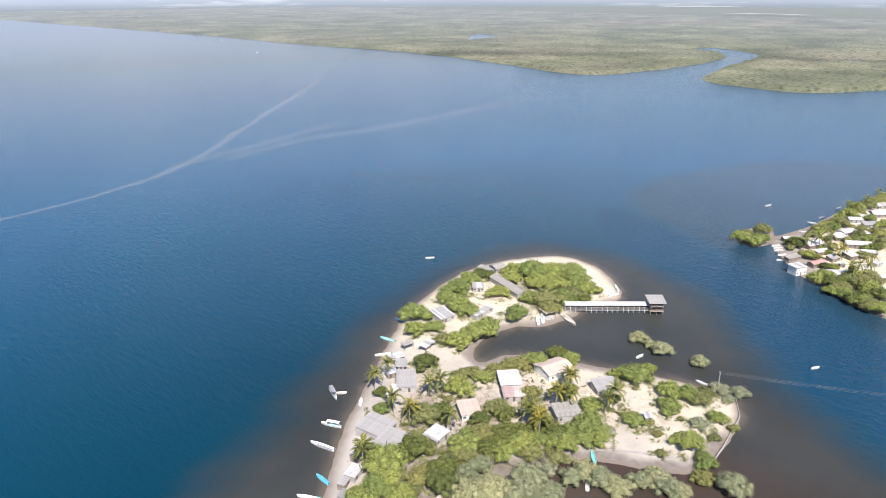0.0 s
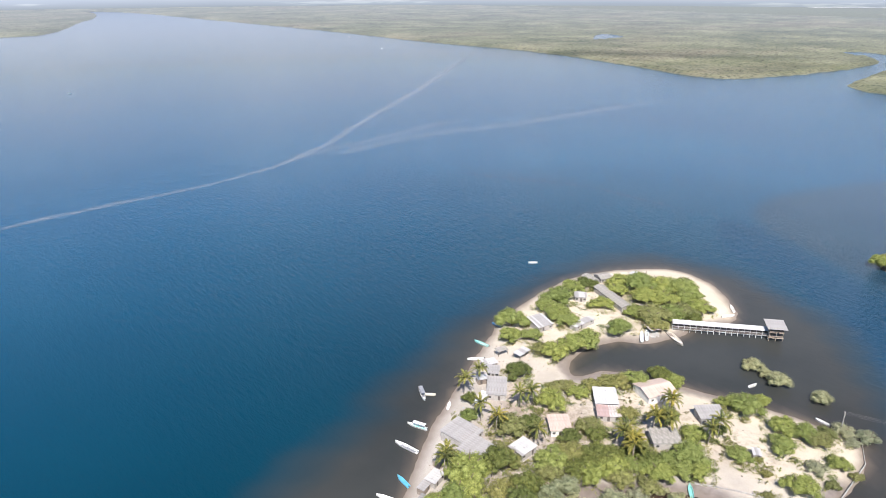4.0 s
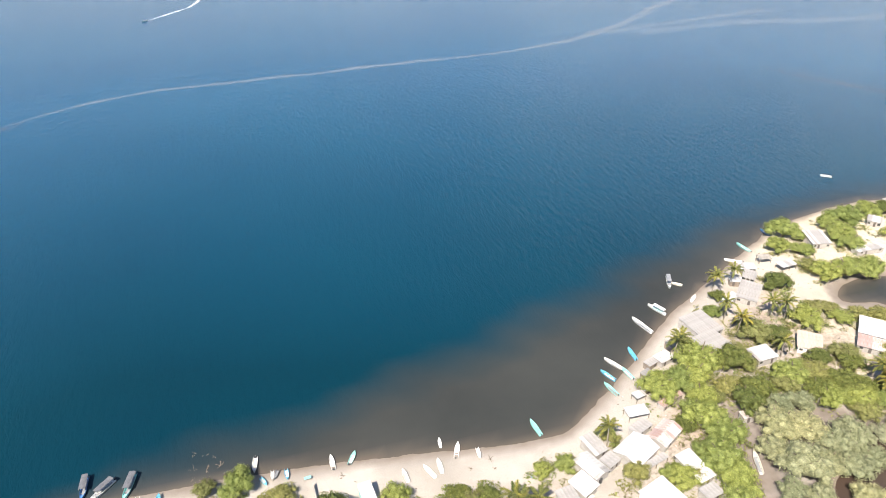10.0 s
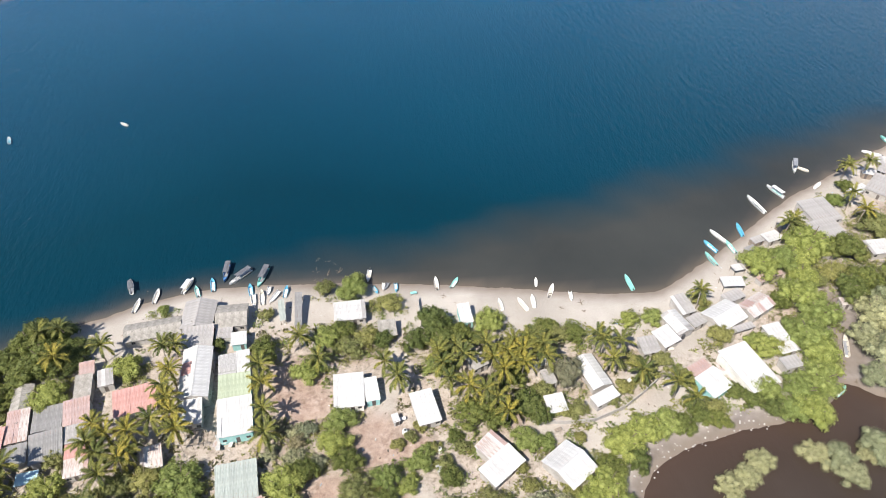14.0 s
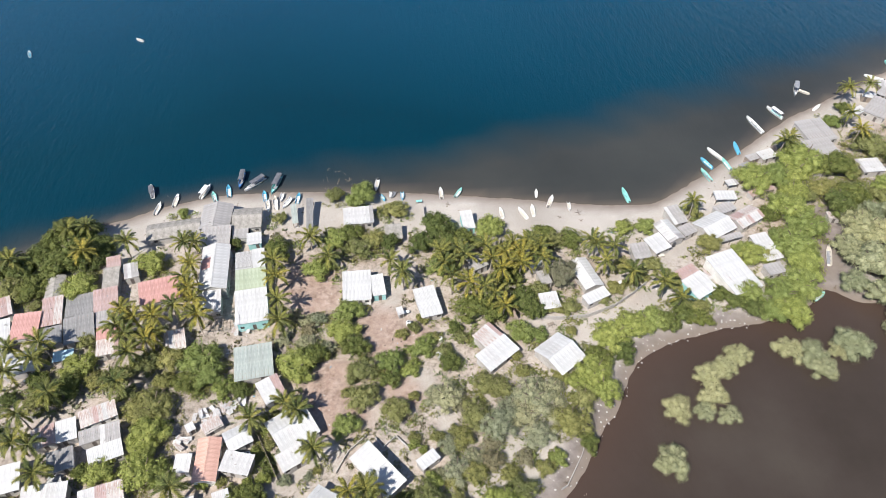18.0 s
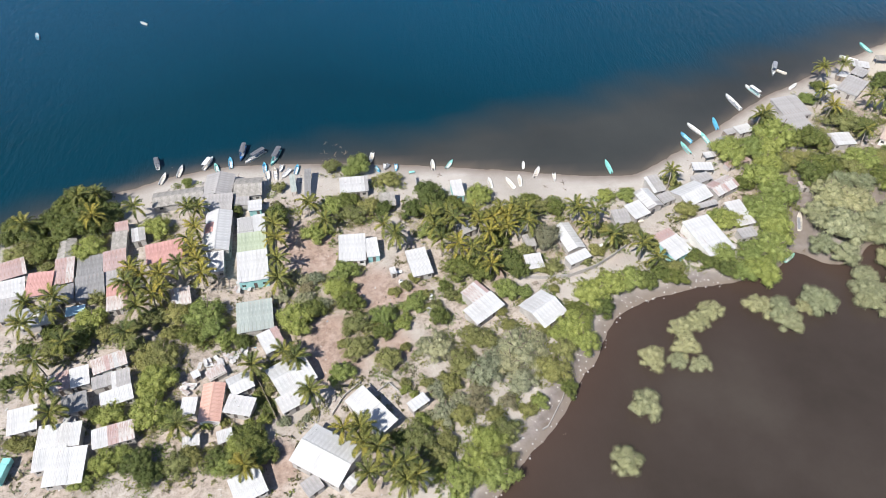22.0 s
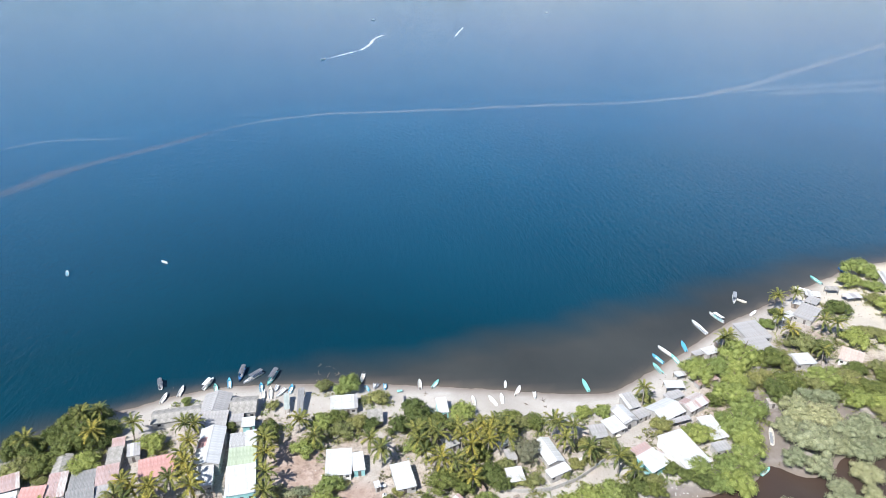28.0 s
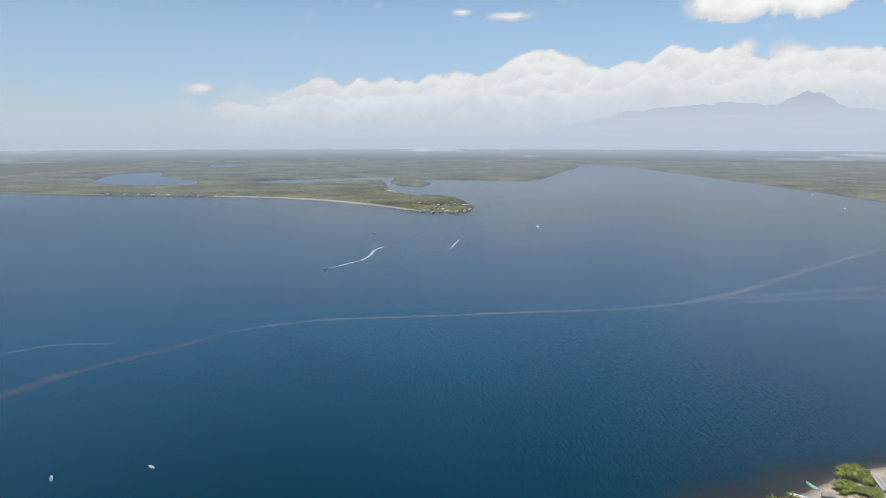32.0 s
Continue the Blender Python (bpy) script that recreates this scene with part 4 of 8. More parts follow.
def wall_panel(bm, w, h, t, holes):
    """An upright panel in the xz plane, base at z 0, with rectangular openings (x, z, wide, tall) cut through."""
    xs = sorted({-w / 2, w / 2, *(v for hx, hz, hw, hh in holes for v in (hx - hw / 2, hx + hw / 2))})
    zs = sorted({-0.4, h, *(v for hx, hz, hw, hh in holes for v in (max(hz, -0.4), hz + hh))})
    for x1, x2 in zip(xs[:-1], xs[1:]):
        for z1, z2 in zip(zs[:-1], zs[1:]):
            mx, mz = (x1 + x2) / 2, (z1 + z2) / 2
            if not any(abs(mx - hx) < hw / 2 and hz < mz < hz + hh for hx, hz, hw, hh in holes):
                box(bm, (x2 - x1, t, z2 - z1), (mx, 0, mz))
    bmesh.ops.remove_doubles(bm, verts=bm.verts[:], dist=1e-4)
    return bm


house_count = [0]


def house(x, y, w, d, turn, roof="white", h=2.5, kind="shed", walls="block", rise=None, open_sides=False, lift=0.0):
    """A low house: w along its own x, d along its own y, turned by degrees. kind: shed, gable or flat."""
    house_count[0] += 1
    rng = random.Random(house_count[0] * 31)
    z = max(ground_z(x, y), 0.0) + lift
    word = "open shelter" if open_sides else "low house"
    ob = thing("shelter" if open_sides else "house", pose(x, y, z, 0, 0, turn), f"{word} with {ROOF_WORDS[roof]} roof and {'wooden posts' if open_sides else {'block': 'bare block', 'white': 'whitewashed', 'green': 'aqua painted', 'wood': 'grey board'}[walls] + ' walls'}", "shelter" if open_sides else "house", "village houses")
    rise = rise if rise is not None else {"shed": min(0.14 * d, 1.0), "gable": min(0.16 * d, 1.4), "flat": min(0.05 * d, 0.4)}[kind]
    eave = 0.35 if min(w, d) > 4 else 0.2
    iw, idp = w - 2 * eave, d - 2 * eave
    front_h = h
    back_h = h + (rise if kind != "gable" else 0)
    if open_sides:
        post = boxes(((0.14, 0.14, 1.0), (0, 0, 0.5)))
        me = bpy.data.meshes.new("post")
        post.to_mesh(me)
        post.free()
        me.materials.append(WOOD)
        nx = max(2, int(iw / 3.2) + 1)
        for i in range(nx):
            for j, hh in ((0, front_h), (1, back_h)):
                p = part("post", me, None, ob)
                p.location = (-iw / 2 + iw * i / (nx - 1), (-idp / 2, idp / 2)[j], -0.3)
                p.scale = (1, 1, hh + 0.3)
    else:
        t = 0.14
        door_x = rng.uniform(-0.25, 0.25) * iw
        holes = [(door_x, 0.0, 0.9, 2.0)]
        win = []
        for sx in (-0.36, 0.36):
            if abs(sx * iw - door_x) > 1.5 and iw > 4:
                win.append((sx * iw, 0.95, 1.0, 0.9))
        front = part("wall", wall_panel(bmesh.new(), iw, front_h, t, holes + win), WALLS[walls], ob)
        front.location = (0, -idp / 2 + t / 2, 0)
        back = part("wall", wall_panel(bmesh.new(), iw, back_h, t, [(0, 1.0, 1.0, 0.8)]), WALLS[walls], ob)
        back.location = (0, idp / 2 - t / 2, 0)
        for side in (-1, 1):
            bm = bmesh.new()
            top = [(-idp / 2 + t, front_h), (idp / 2 - t, back_h)]
            if kind == "gable":
                top.insert(1, (0, h + rise * (idp / d)))
            ring = [(-idp / 2 + t, -0.4), (idp / 2 - t, -0.4), *reversed(top)]
            faces = [[bm.verts.new((sx * t / 2, yy, zz)) for yy, zz in ring] for sx in (-1, 1)]
            bm.faces.new(faces[0])
            bm.faces.new(list(reversed(faces[1])))
            for k in range(len(ring)):
                q = (k + 1) % len(ring)
                bm.faces.new((faces[0][k], faces[1][k], faces[1][q], faces[0][q]))
            bmesh.ops.recalc_face_normals(bm, faces=bm.faces[:])
            part("wall", bm, WALLS[walls], ob).location = (side * (iw / 2 - t / 2), 0, 0)
        dr = part("door", boxes(((0.88, 0.05, 1.98), (0, 0, 0.99))), DARK_DOOR, ob, "dark painted door")
        dr.location = (door_x, -idp / 2 + t * 0.75, 0)
        for hx, hz, hw, hh in win:
            wd = part("window", boxes(((hw, 0.03, hh), (0, 0, hh / 2))), GLASS_DARK, ob, "dim window pane")
            wd.location = (hx, -idp / 2 + t * 0.75, hz)
            part("window_frame", boxes(((hw, 0.06, 0.06), (0, 0, 0.03)), ((hw, 0.06, 0.06), (0, 0, hh - 0.03)), ((0.05, 0.06, hh - 0.12), (0, 0, hh / 2))), WOOD, wd)
    # roof
    slopes = []
    if kind == "gable":
        half = math.hypot(d / 2, rise)
        a = math.atan2(rise, d / 2)
        slopes = [(0.0, h + rise + 0.03, half, a, 0), (0.0, h + rise + 0.03, half, a, math.pi)]
    else:
        a = math.atan2(rise, d)
        slopes = [(d / 2, back_h + 0.05 + eave * math.tan(a), math.hypot(d, rise), a, 0)]
    n = max(2, round(w / (1.05 if roof != "thatch" else 2.0))) if y < 1000 else 3
    mix = {"patched": ("patched", "patched", "pale", "rust"), "rust": ("rust", "rust", "rust", "patched"), "pale": ("pale", "pale", "pale", "white", "grey"), "white": ("white",) * 16 + ("pale",)}.get(roof, (roof,))
    for y0, top, length, a, spin in slopes:
        kept = roof
        for k in range(n):
            kept = rng.choice(mix) if rng.random() < 0.6 else kept
            s = part("roof_sheet", roof_sheet_mesh(w / n, length, kept), None, ob)
            sx = -w / 2 + w * (k + 0.5) / n
            s.matrix_local = Matrix.Rotation(spin, 4, "Z") @ Matrix.Translation((sx, y0, top + 0.006 * (k % 2) + rng.uniform(0, 0.012))) @ Matrix.Rotation(a + rng.uniform(-0.008, 0.008), 4, "X")
    if kind == "gable":
        ridge = bmesh.new()
        for s in (-1, 1):
            box(ridge, (w + 0.05, 0.32, 0.03), (0, s * 0.14, h + rise + 0.065), 0, 0, -s * math.atan2(rise, d / 2))
        part("ridge_cap", ridge, ROOF[roof if roof != "thatch" else "grey"], ob)
    # beams under the eaves
    for yy, hh in ((-idp / 2, front_h), (idp / 2, back_h)):
        part("beam", boxes(((w * 0.98, 0.1, 0.12), (0, yy, hh + 0.0))), WOOD, ob)
    # weights and clutter laid on the roof
    if roof in ("patched", "rust", "grey", "pale") and w > 4:
        for k in range(rng.randint(1, 3)):
            yy = rng.uniform(-0.3, 0.3) * d
            zz = (h + rise * (1 - abs(yy) / (d / 2)) if kind == "gable" else h + rise * (yy + d / 2) / d)
            b = part("roof_weight", boxes(((0.4, 0.2, 0.2), (0, 0, 0.14))), WALLS["block"], ob)
            b.location = (rng.uniform(-0.4, 0.4) * w, yy, zz + 0.02)
            b.rotation_euler = (0, 0, rng.uniform(0, 3))
    return ob


# ---- boats ----
def paint(name, dark, light, rough=0.4):
    return surface(name, dark, light, 1.2, rough, vary=0.18, fine=20, relief=0.1)


PAINT = {
    "white": paint("white_boat_paint", (0.62, 0.62, 0.60), (0.80, 0.80, 0.78)),
    "teal": paint("turquoise_boat_paint", (0.20, 0.52, 0.49), (0.32, 0.66, 0.60)),
    "blue": paint("light_blue_boat_paint", (0.09, 0.38, 0.55), (0.16, 0.50, 0.68)),
    "navy": paint("blue_boat_paint", (0.05, 0.15, 0.35), (0.09, 0.24, 0.48)),
    "grey": paint("grey_boat_paint", (0.20, 0.21, 0.23), (0.32, 0.33, 0.35)),
    "cream": paint("cream_boat_paint", (0.58, 0.53, 0.45), (0.74, 0.69, 0.60)),
    "dark": paint("dark_canopy_cloth", (0.085, 0.09, 0.105), (0.15, 0.155, 0.17), 0.8),
}
MOTOR = surface("outboard_casing", (0.03, 0.03, 0.035), (0.07, 0.07, 0.075), 2.0, 0.4)


def hull_mesh(length, beam, depth, material):
    """An open skiff with its bow at +x: flared sides, rising sheer, transom stern, inner skin and floor."""
    n, verts, faces = 12, [], []
    for k in range(n + 1):
        t = k / n
        x = (t - 0.5) * length
        half = beam / 2 * (0.82 + 0.18 * math.sin(min(t * 2.2, 1.57))) * (1 - max(0, (t - 0.5) / 0.5) ** 2.3)
        half = max(half, 0.03)
        sheer = depth * (1 + 0.55 * max(0, (t - 0.35) / 0.65) ** 2)
        keel = -0.12 + 0.35 * depth * max(0, (t - 0.7) / 0.3) ** 2
        low, rim, thick = half * 0.70, 0.05, 0.05
        inner = max(half - thick, 0.012)
        floor = keel + 0.16
        ring = [(x, 0, keel), (x, -low, keel + 0.12), (x, -half - rim * 0.4, sheer), (x, -inner, sheer), (x, -max(low - thick, 0.01), floor), (x, max(low - thick, 0.01), floor), (x, inner, sheer), (x, half + rim * 0.4, sheer), (x, low, keel + 0.12)]
        verts.extend(ring)
    m = 9
    for k in range(n):
        for q in range(m):
            a, b = k * m + q, k * m + (q + 1) % m
            faces.append((a, b, b + m, a + m))
    faces.append(tuple(range(m - 1, -1, -1)))
    faces.append(tuple(n * m + q for q in range(m)))
    return mesh_of("hull", verts, faces, material)


HULLS = {}


def boat(x, y, turn, length=6.5, colour="white", inside="cream", cover=None, motor=True, z=None, name="fishing_boat"):
    """A fishing skiff afloat or drawn up on the sand; turn is the bow's direction, in degrees from +x."""
    afloat = ground_z(x, y) < 0.05
    z = z if z is not None else (0.0 if afloat else ground_z(x, y) + 0.12)
    words = {"white": "white", "teal": "turquoise", "blue": "light blue", "navy": "blue", "grey": "grey", "cream": "cream"}[colour]
    where = "moored in shallow water" if afloat else "drawn up on the sand"
    ob = thing(name, pose(x, y, z, 0, 0, turn), f"{words} wooden fishing skiff {'with a canopy ' if cover else ''}{where}", "boat", "fishing boats")
    beam, depth = length * float(np.interp(length, [4.0, 7.5], [0.31, 0.20])), 0.50 + 0.02 * length
    key = (round(length, 1), colour)
    if key not in HULLS:
        HULLS[key] = hull_mesh(length, beam, depth, PAINT[colour])
    part("hull", HULLS[key], None, ob)
    part("floor_panel", boxes(((length * 0.62, beam * 0.52, 0.03), (-length * 0.1, 0, 0.09))), PAINT[inside] if inside else WOOD, ob, "worn inner floor boards")
    for q in (-0.28, -0.05, 0.18):
        part("bench", boxes(((0.28, beam * 0.84, 0.05), (q * length, 0, depth * 0.66))), PAINT[inside] if inside else WOOD, ob)
    part("bow_deck", boxes(((length * 0.15, beam * 0.42, 0.05), (length * 0.36, 0, depth * 1.12))), PAINT[colour], ob)
    if motor:
        mt = part("outboard_motor", boxes(((0.34, 0.30, 0.42), (-length / 2 - 0.18, 0, depth + 0.12), 0, 0.05), ((0.12, 0.1, 0.8), (-length / 2 - 0.2, 0, depth - 0.4))), MOTOR, ob, "dark outboard motor")
        part("tiller", boxes(((0.5, 0.05, 0.05), (-length / 2 + 0.2, 0, depth + 0.2))), MOTOR, mt)
    if cover:
        cl, cw = length * 0.62, beam * 0.98
        bm = bmesh.new()
        rows = []
        for k in range(5):
            px = -length * 0.12 + (k / 4 - 0.5) * cl
            rows.append([bm.verts.new((px, (q / 6 - 0.5) * cw, 1.95 + 0.16 * math.cos((q / 6 - 0.5) * 3.0) - 0.03 * (k % 2))) for q in range(7)])
        for k in range(4):
            for q in range(6):
                bm.faces.new((rows[k][q], rows[k + 1][q], rows[k + 1][q + 1], rows[k][q + 1]))
        ext = bmesh.ops.extrude_face_region(bm, geom=bm.faces[:])
        bmesh.ops.translate(bm, verts=[v for v in ext["geom"] if isinstance(v, bmesh.types.BMVert)], vec=(0, 0, 0.04))
        bmesh.ops.recalc_face_normals(bm, faces=bm.faces[:])
        part("canopy", bm, PAINT[cover], ob, "canopy on slender posts")
        for px in (-0.4, 0.16):
            for s in (-1, 1):
                part("canopy_post", tube(bmesh.new(), (px * length, s * cw * 0.44, depth * 0.9), (px * length, s * cw * 0.46, 2.0), 0.03, 0.03, 6), WOOD, ob)
    return ob



# village: houses by the landing
house(-75.5, 100.1, 10.0, 7.4, 14, 'red', 2.5, 'shed', 'block')
house(-76.5, 123.8, 14.8, 6.7, 9, 'thatch', 2.3, 'gable', 'block')
house(-65.0, 127.6, 10.3, 8.8, 90, 'grey', 3, 'gable', 'block')
house(-63.8, 119.2, 8.2, 7.1, 2, 'grey', 2.8, 'shed', 'block')
house(-56.0, 126.8, 8.4, 8.4, 2, 'thatch', 2.6, 'gable', 'block')
house(-57.4, 120.8, 4.4, 4.0, 2, 'grey', 2.3, 'flat', 'block')
house(-53.1, 118.1, 4.1, 4.5, 6, 'white', 2.5, 'flat', 'green')
big_shed = house(-61.8, 106.2, 16.0, 7.5, 94, 'white', 4.2, 'gable', 'block')
for k in range(4):
    red = part("roof_sheet", roof_sheet_mesh(1.0, 2.6, "red"), None, big_shed, "faded red roof sheet")
    red.matrix_local = Matrix.Rotation(math.pi, 4, "Z") @ Matrix.Translation((-2.6 + k * 0.98, -1.0, 4.2 + 1.2 * 0.72 + 0.09)) @ Matrix.Rotation(math.atan2(1.2, 3.75), 4, "X")
house(-61.4, 94.9, 5.7, 6.8, 7, 'white', 3, 'shed', 'block')
house(-51.7, 101.2, 7.9, 7.4, 6, 'green', 3.4, 'shed', 'green')
house(-50.5, 92.6, 8.2, 10.5, 8, 'white', 3.2, 'shed', 'green')
house(-54.5, 108.4, 4.5, 7.2, 7, 'rubble', 3.3, 'flat', 'block')
house(-50.6, 109.0, 3.3, 7.9, 8, 'white', 3.3, 'flat', 'block')

# village: the western rows
house(-103.0, 103.3, 7.8, 4.7, 102, 'thatch', 2.5, 'gable', 'block')
house(-101.0, 94.9, 5.0, 8.8, 11, 'rust', 2.5, 'shed', 'block')
house(-106.1, 90.5, 6.6, 7.6, 6, 'red', 2.5, 'shed', 'block')
house(-112.5, 89.0, 6.1, 6.8, 16, 'pale', 2.5, 'shed', 'block')
house(-115.4, 96.5, 6.9, 6.0, 23, 'rust', 2.5, 'shed', 'block')
house(-94.9, 96.8, 6.7, 7.0, 11, 'dark', 2.5, 'flat', 'block')
house(-92.6, 88.8, 7.2, 7.7, 15, 'dark', 2.5, 'shed', 'block')
house(-98.8, 87.2, 4.7, 5.5, 15, 'dark', 2.5, 'flat', 'block')
house(-88.5, 98.0, 6.0, 6.9, 13, 'rust', 2.5, 'shed', 'block')
house(-86.8, 92.0, 5.7, 5.0, 13, 'grey', 2.5, 'flat', 'block')
house(-85.3, 87.2, 5.3, 3.7, 10, 'red', 2.5, 'shed', 'block')
house(-84.2, 82.8, 5.2, 4.5, 10, 'patched', 2.5, 'shed', 'block')
house(-89.1, 105.4, 4.1, 6.8, 8, 'thatch', 2.5, 'shed', 'block')
house(-90.0, 111.2, 3.7, 4.4, 13, 'rust', 2.5, 'shed', 'block')
house(-84.5, 107.8, 3.7, 5.1, 15, 'pale', 2.5, 'shed', 'block')
house(-68.0, 83.6, 4.8, 5.7, 14, 'patched', 2.5, 'shed', 'block')
house(-103.7, 79.8, 8.1, 6.9, 13, 'white', 2.5, 'gable', 'block')
house(-94.4, 81.2, 4.7, 3.1, 10, 'blue', 2.2, 'flat', 'block', open_sides=True)
house(-111.0, 82.3, 5.0, 7.0, 13, 'grey', 2.5, 'shed', 'block')
house(-91.6, 59.2, 4.8, 4.9, 22, 'patched', 2.5, 'shed', 'block')
house(-87.2, 60.5, 4.3, 5.2, 16, 'white', 2.5, 'shed', 'block')
house(-81.3, 64.1, 7.9, 4.3, 22, 'patched', 2.5, 'shed', 'white')
house(-81.8, 58.9, 4.4, 3.6, 18, 'grey', 2.5, 'flat', 'block')
house(-77.2, 58.9, 4.2, 5.2, 15, 'pale', 2.5, 'shed', 'block')
house(-77.2, 54.5, 7.2, 4.1, 20, 'white', 2.5, 'shed', 'block')
house(-86.4, 53.4, 5.5, 5.2, 18, 'dark', 2.5, 'flat', 'block')
house(-96.6, 49.6, 6.3, 6.2, 14, 'white', 2.5, 'shed', 'block')
house(-87.2, 45.1, 9.2, 5.6, 5, 'white', 2.5, 'shed', 'block')
house(-87.8, 39.9, 6.8, 5.3, 10, 'white', 2.5, 'flat', 'block')
house(-83.7, 37.7, 8.2, 8.2, 4, 'white', 2.5, 'shed', 'block')
house(-75.4, 44.5, 8.9, 4.8, 15, 'patched', 2.5, 'shed', 'block')

# village: houses round the salmon roof
house(-55.1, 51.4, 10.2, 5.1, 91, 'pink', 2.5, 'gable', 'white')
house(-49.3, 56.3, 5.4, 5.3, 28, 'white', 2.5, 'gable', 'block')
house(-48.6, 50.2, 6.6, 4.8, -14, 'pale', 2.5, 'flat', 'block')
house(-58.3, 42.2, 3.8, 2.6, 9, 'pale', 2.1, 'flat', 'block')
house(-51.0, 42.9, 3.4, 3.2, 16, 'pale', 2.1, 'flat', 'block')
house(-60.1, 50.8, 3.5, 4.1, -2, 'pale', 2.5, 'shed', 'block')
house(-60.4, 59.9, 1.9, 2.2, 32, 'white', 1.9, 'flat', 'block')
house(-55.7, 60.2, 4.4, 3.2, 32, 'patched', 1.6, 'flat', 'block')
house(-48.1, 75.9, 9.1, 9.1, 8, 'sage', 2.5, 'shed', 'block')
house(-43.9, 67.5, 3.5, 6.1, 30, 'white', 2.5, 'shed', 'block')
house(-41.7, 68.9, 1.9, 5.9, 27, 'rust', 2.5, 'shed', 'block')
house(-37.6, 58.0, 9.4, 9.2, 32, 'white', 2.5, 'gable', 'block')
house(-37.0, 50.6, 6.0, 4.3, 30, 'pale', 2.5, 'shed', 'block')
house(-18.6, 46.4, 12.5, 5.5, -50, 'white', 3, 'shed', 'block')
house(-28.1, 36.3, 12.8, 10.0, -32, 'white', 3.4, 'gable', 'block')
house(-22.6, 30.4, 3.5, 2.4, 44, 'pale', 2.2, 'flat', 'block')
house(-44.3, 30.6, 6.8, 6.1, 26, 'white', 2.5, 'shed', 'block')
house(-7.8, 48.5, 4.8, 2.8, 35, 'white', 2.3, 'flat', 'block')
house(-7.4, 30.4, 2.6, 3.8, 39, 'white', 2.3, 'flat', 'block')
house(-31.0, 30.2, 3.9, 3.8, 35, 'grey', 2, 'flat', 'block')

# village: houses in the middle
house(-23.9, 98.3, 7.5, 9.5, 2, 'white', 2.5, 'shed', 'white')
house(-18.4, 98.3, 3.5, 6.6, 8, 'white', 2.3, 'shed', 'green')
house(-5.6, 91.7, 5.7, 9.1, 13, 'white', 2.5, 'shed', 'block')
house(-24.0, 125.7, 8.7, 7.0, 4, 'pale', 2.6, 'flat', 'block')
house(-13.9, 118.4, 4.8, 5.4, 5, 'thatch', 2, 'shed', 'wood')
house(7.5, 121.7, 3.5, 6.6, 6, 'white', 2.5, 'shed', 'green')
house(8.7, 104.6, 4.8, 4.1, 26, 'grey', 2.5, 'shed', 'block')
house(24.7, 102.9, 3.9, 2.2, 17, 'white', 2.5, 'flat', 'block')
house(25.9, 90.0, 4.9, 5.0, 8, 'pale', 2.5, 'shed', 'block')
house(26.0, 98.5, 3.0, 4.8, 12, 'grey', 2.2, 'flat', 'block')
house(37.3, 99.0, 10.5, 5.6, 106, 'white', 2.5, 'gable', 'block')
house(38.5, 91.3, 7.2, 3.2, 25, 'white', 2.2, 'shed', 'block')
house(8.8, 79.7, 6.1, 5.5, 43, 'patched', 2.5, 'shed', 'block')
house(10.4, 74.7, 9.9, 5.5, 38, 'white', 2.5, 'shed', 'block')
house(25.6, 73.8, 8.5, 9.7, 36, 'white', 2.5, 'gable', 'block')
house(-12.8, 89.9, 1.7, 2.5, 17, 'white', 1.8, 'flat', 'block')
house(-3.5, 75.8, 1.4, 1.7, 20, 'white', 1.8, 'flat', 'block')

# village: the eastern rows
house(68.4, 119.8, 4.5, 6.7, 15, 'pale', 2.5, 'shed', 'block')
house(64.5, 113.5, 8.2, 5.3, 110, 'pale', 2.5, 'gable', 'block')
house(59.6, 108.5, 5.8, 5.7, 26, 'white', 2.5, 'shed', 'block')
house(54.2, 106.0, 5.0, 5.3, 6, 'grey', 2.5, 'shed', 'block')
house(70.3, 114.2, 4.7, 3.9, 24, 'grey', 2, 'flat', 'block')
house(78.3, 114.9, 10.1, 8.1, 27, 'white', 2.5, 'gable', 'block')
house(80.9, 110.1, 8.4, 2.1, 15, 'grey', 2.1, 'flat', 'block', open_sides=True)
house(88.7, 117.7, 9.6, 5.9, 29, 'patched', 2.5, 'gable', 'block')
house(84.0, 122.2, 6.5, 3.6, 22, 'grey', 2.2, 'flat', 'block')
house(77.0, 96.4, 8.9, 13.8, 18, 'white', 2.8, 'shed', 'white')
house(66.5, 92.9, 7.2, 6.7, 29, 'white', 2.5, 'shed', 'green')
house(64.6, 97.7, 6.2, 3.1, 26, 'rust', 2.5, 'shed', 'block')
house(89.5, 105.2, 5.3, 9.4, 12, 'pale', 2.5, 'shed', 'block')
house(89.0, 97.5, 5.2, 3.8, 11, 'grey', 2.5, 'flat', 'block')
house(86.3, 128.0, 6.4, 3.9, -3, 'white', 2.1, 'flat', 'block', open_sides=True)
house(98.1, 141.7, 3.9, 2.8, 22, 'dark', 1.9, 'flat', 'wood')
house(106.8, 146.5, 6.0, 4.1, 17, 'pale', 2.2, 'flat', 'block')
house(95.7, 128.6, 3.6, 2.6, 23, 'rust', 1.8, 'flat', 'block')
house(115.6, 117.9, 3.5, 2.9, -6, 'patched', 2, 'flat', 'block')
house(94.3, 136.3, 3.7, 2.9, 14, 'grey', 1.9, 'flat', 'wood')
house(90.7, 134.0, 3.8, 2.7, 11, 'pale', 1.9, 'flat', 'block', open_sides=True)
house(100.7, 130.6, 3.6, 2.6, 15, 'rust', 1.9, 'flat', 'wood')
house(101.9, 145.9, 4.1, 2.8, 19, 'grey', 2, 'flat', 'wood')
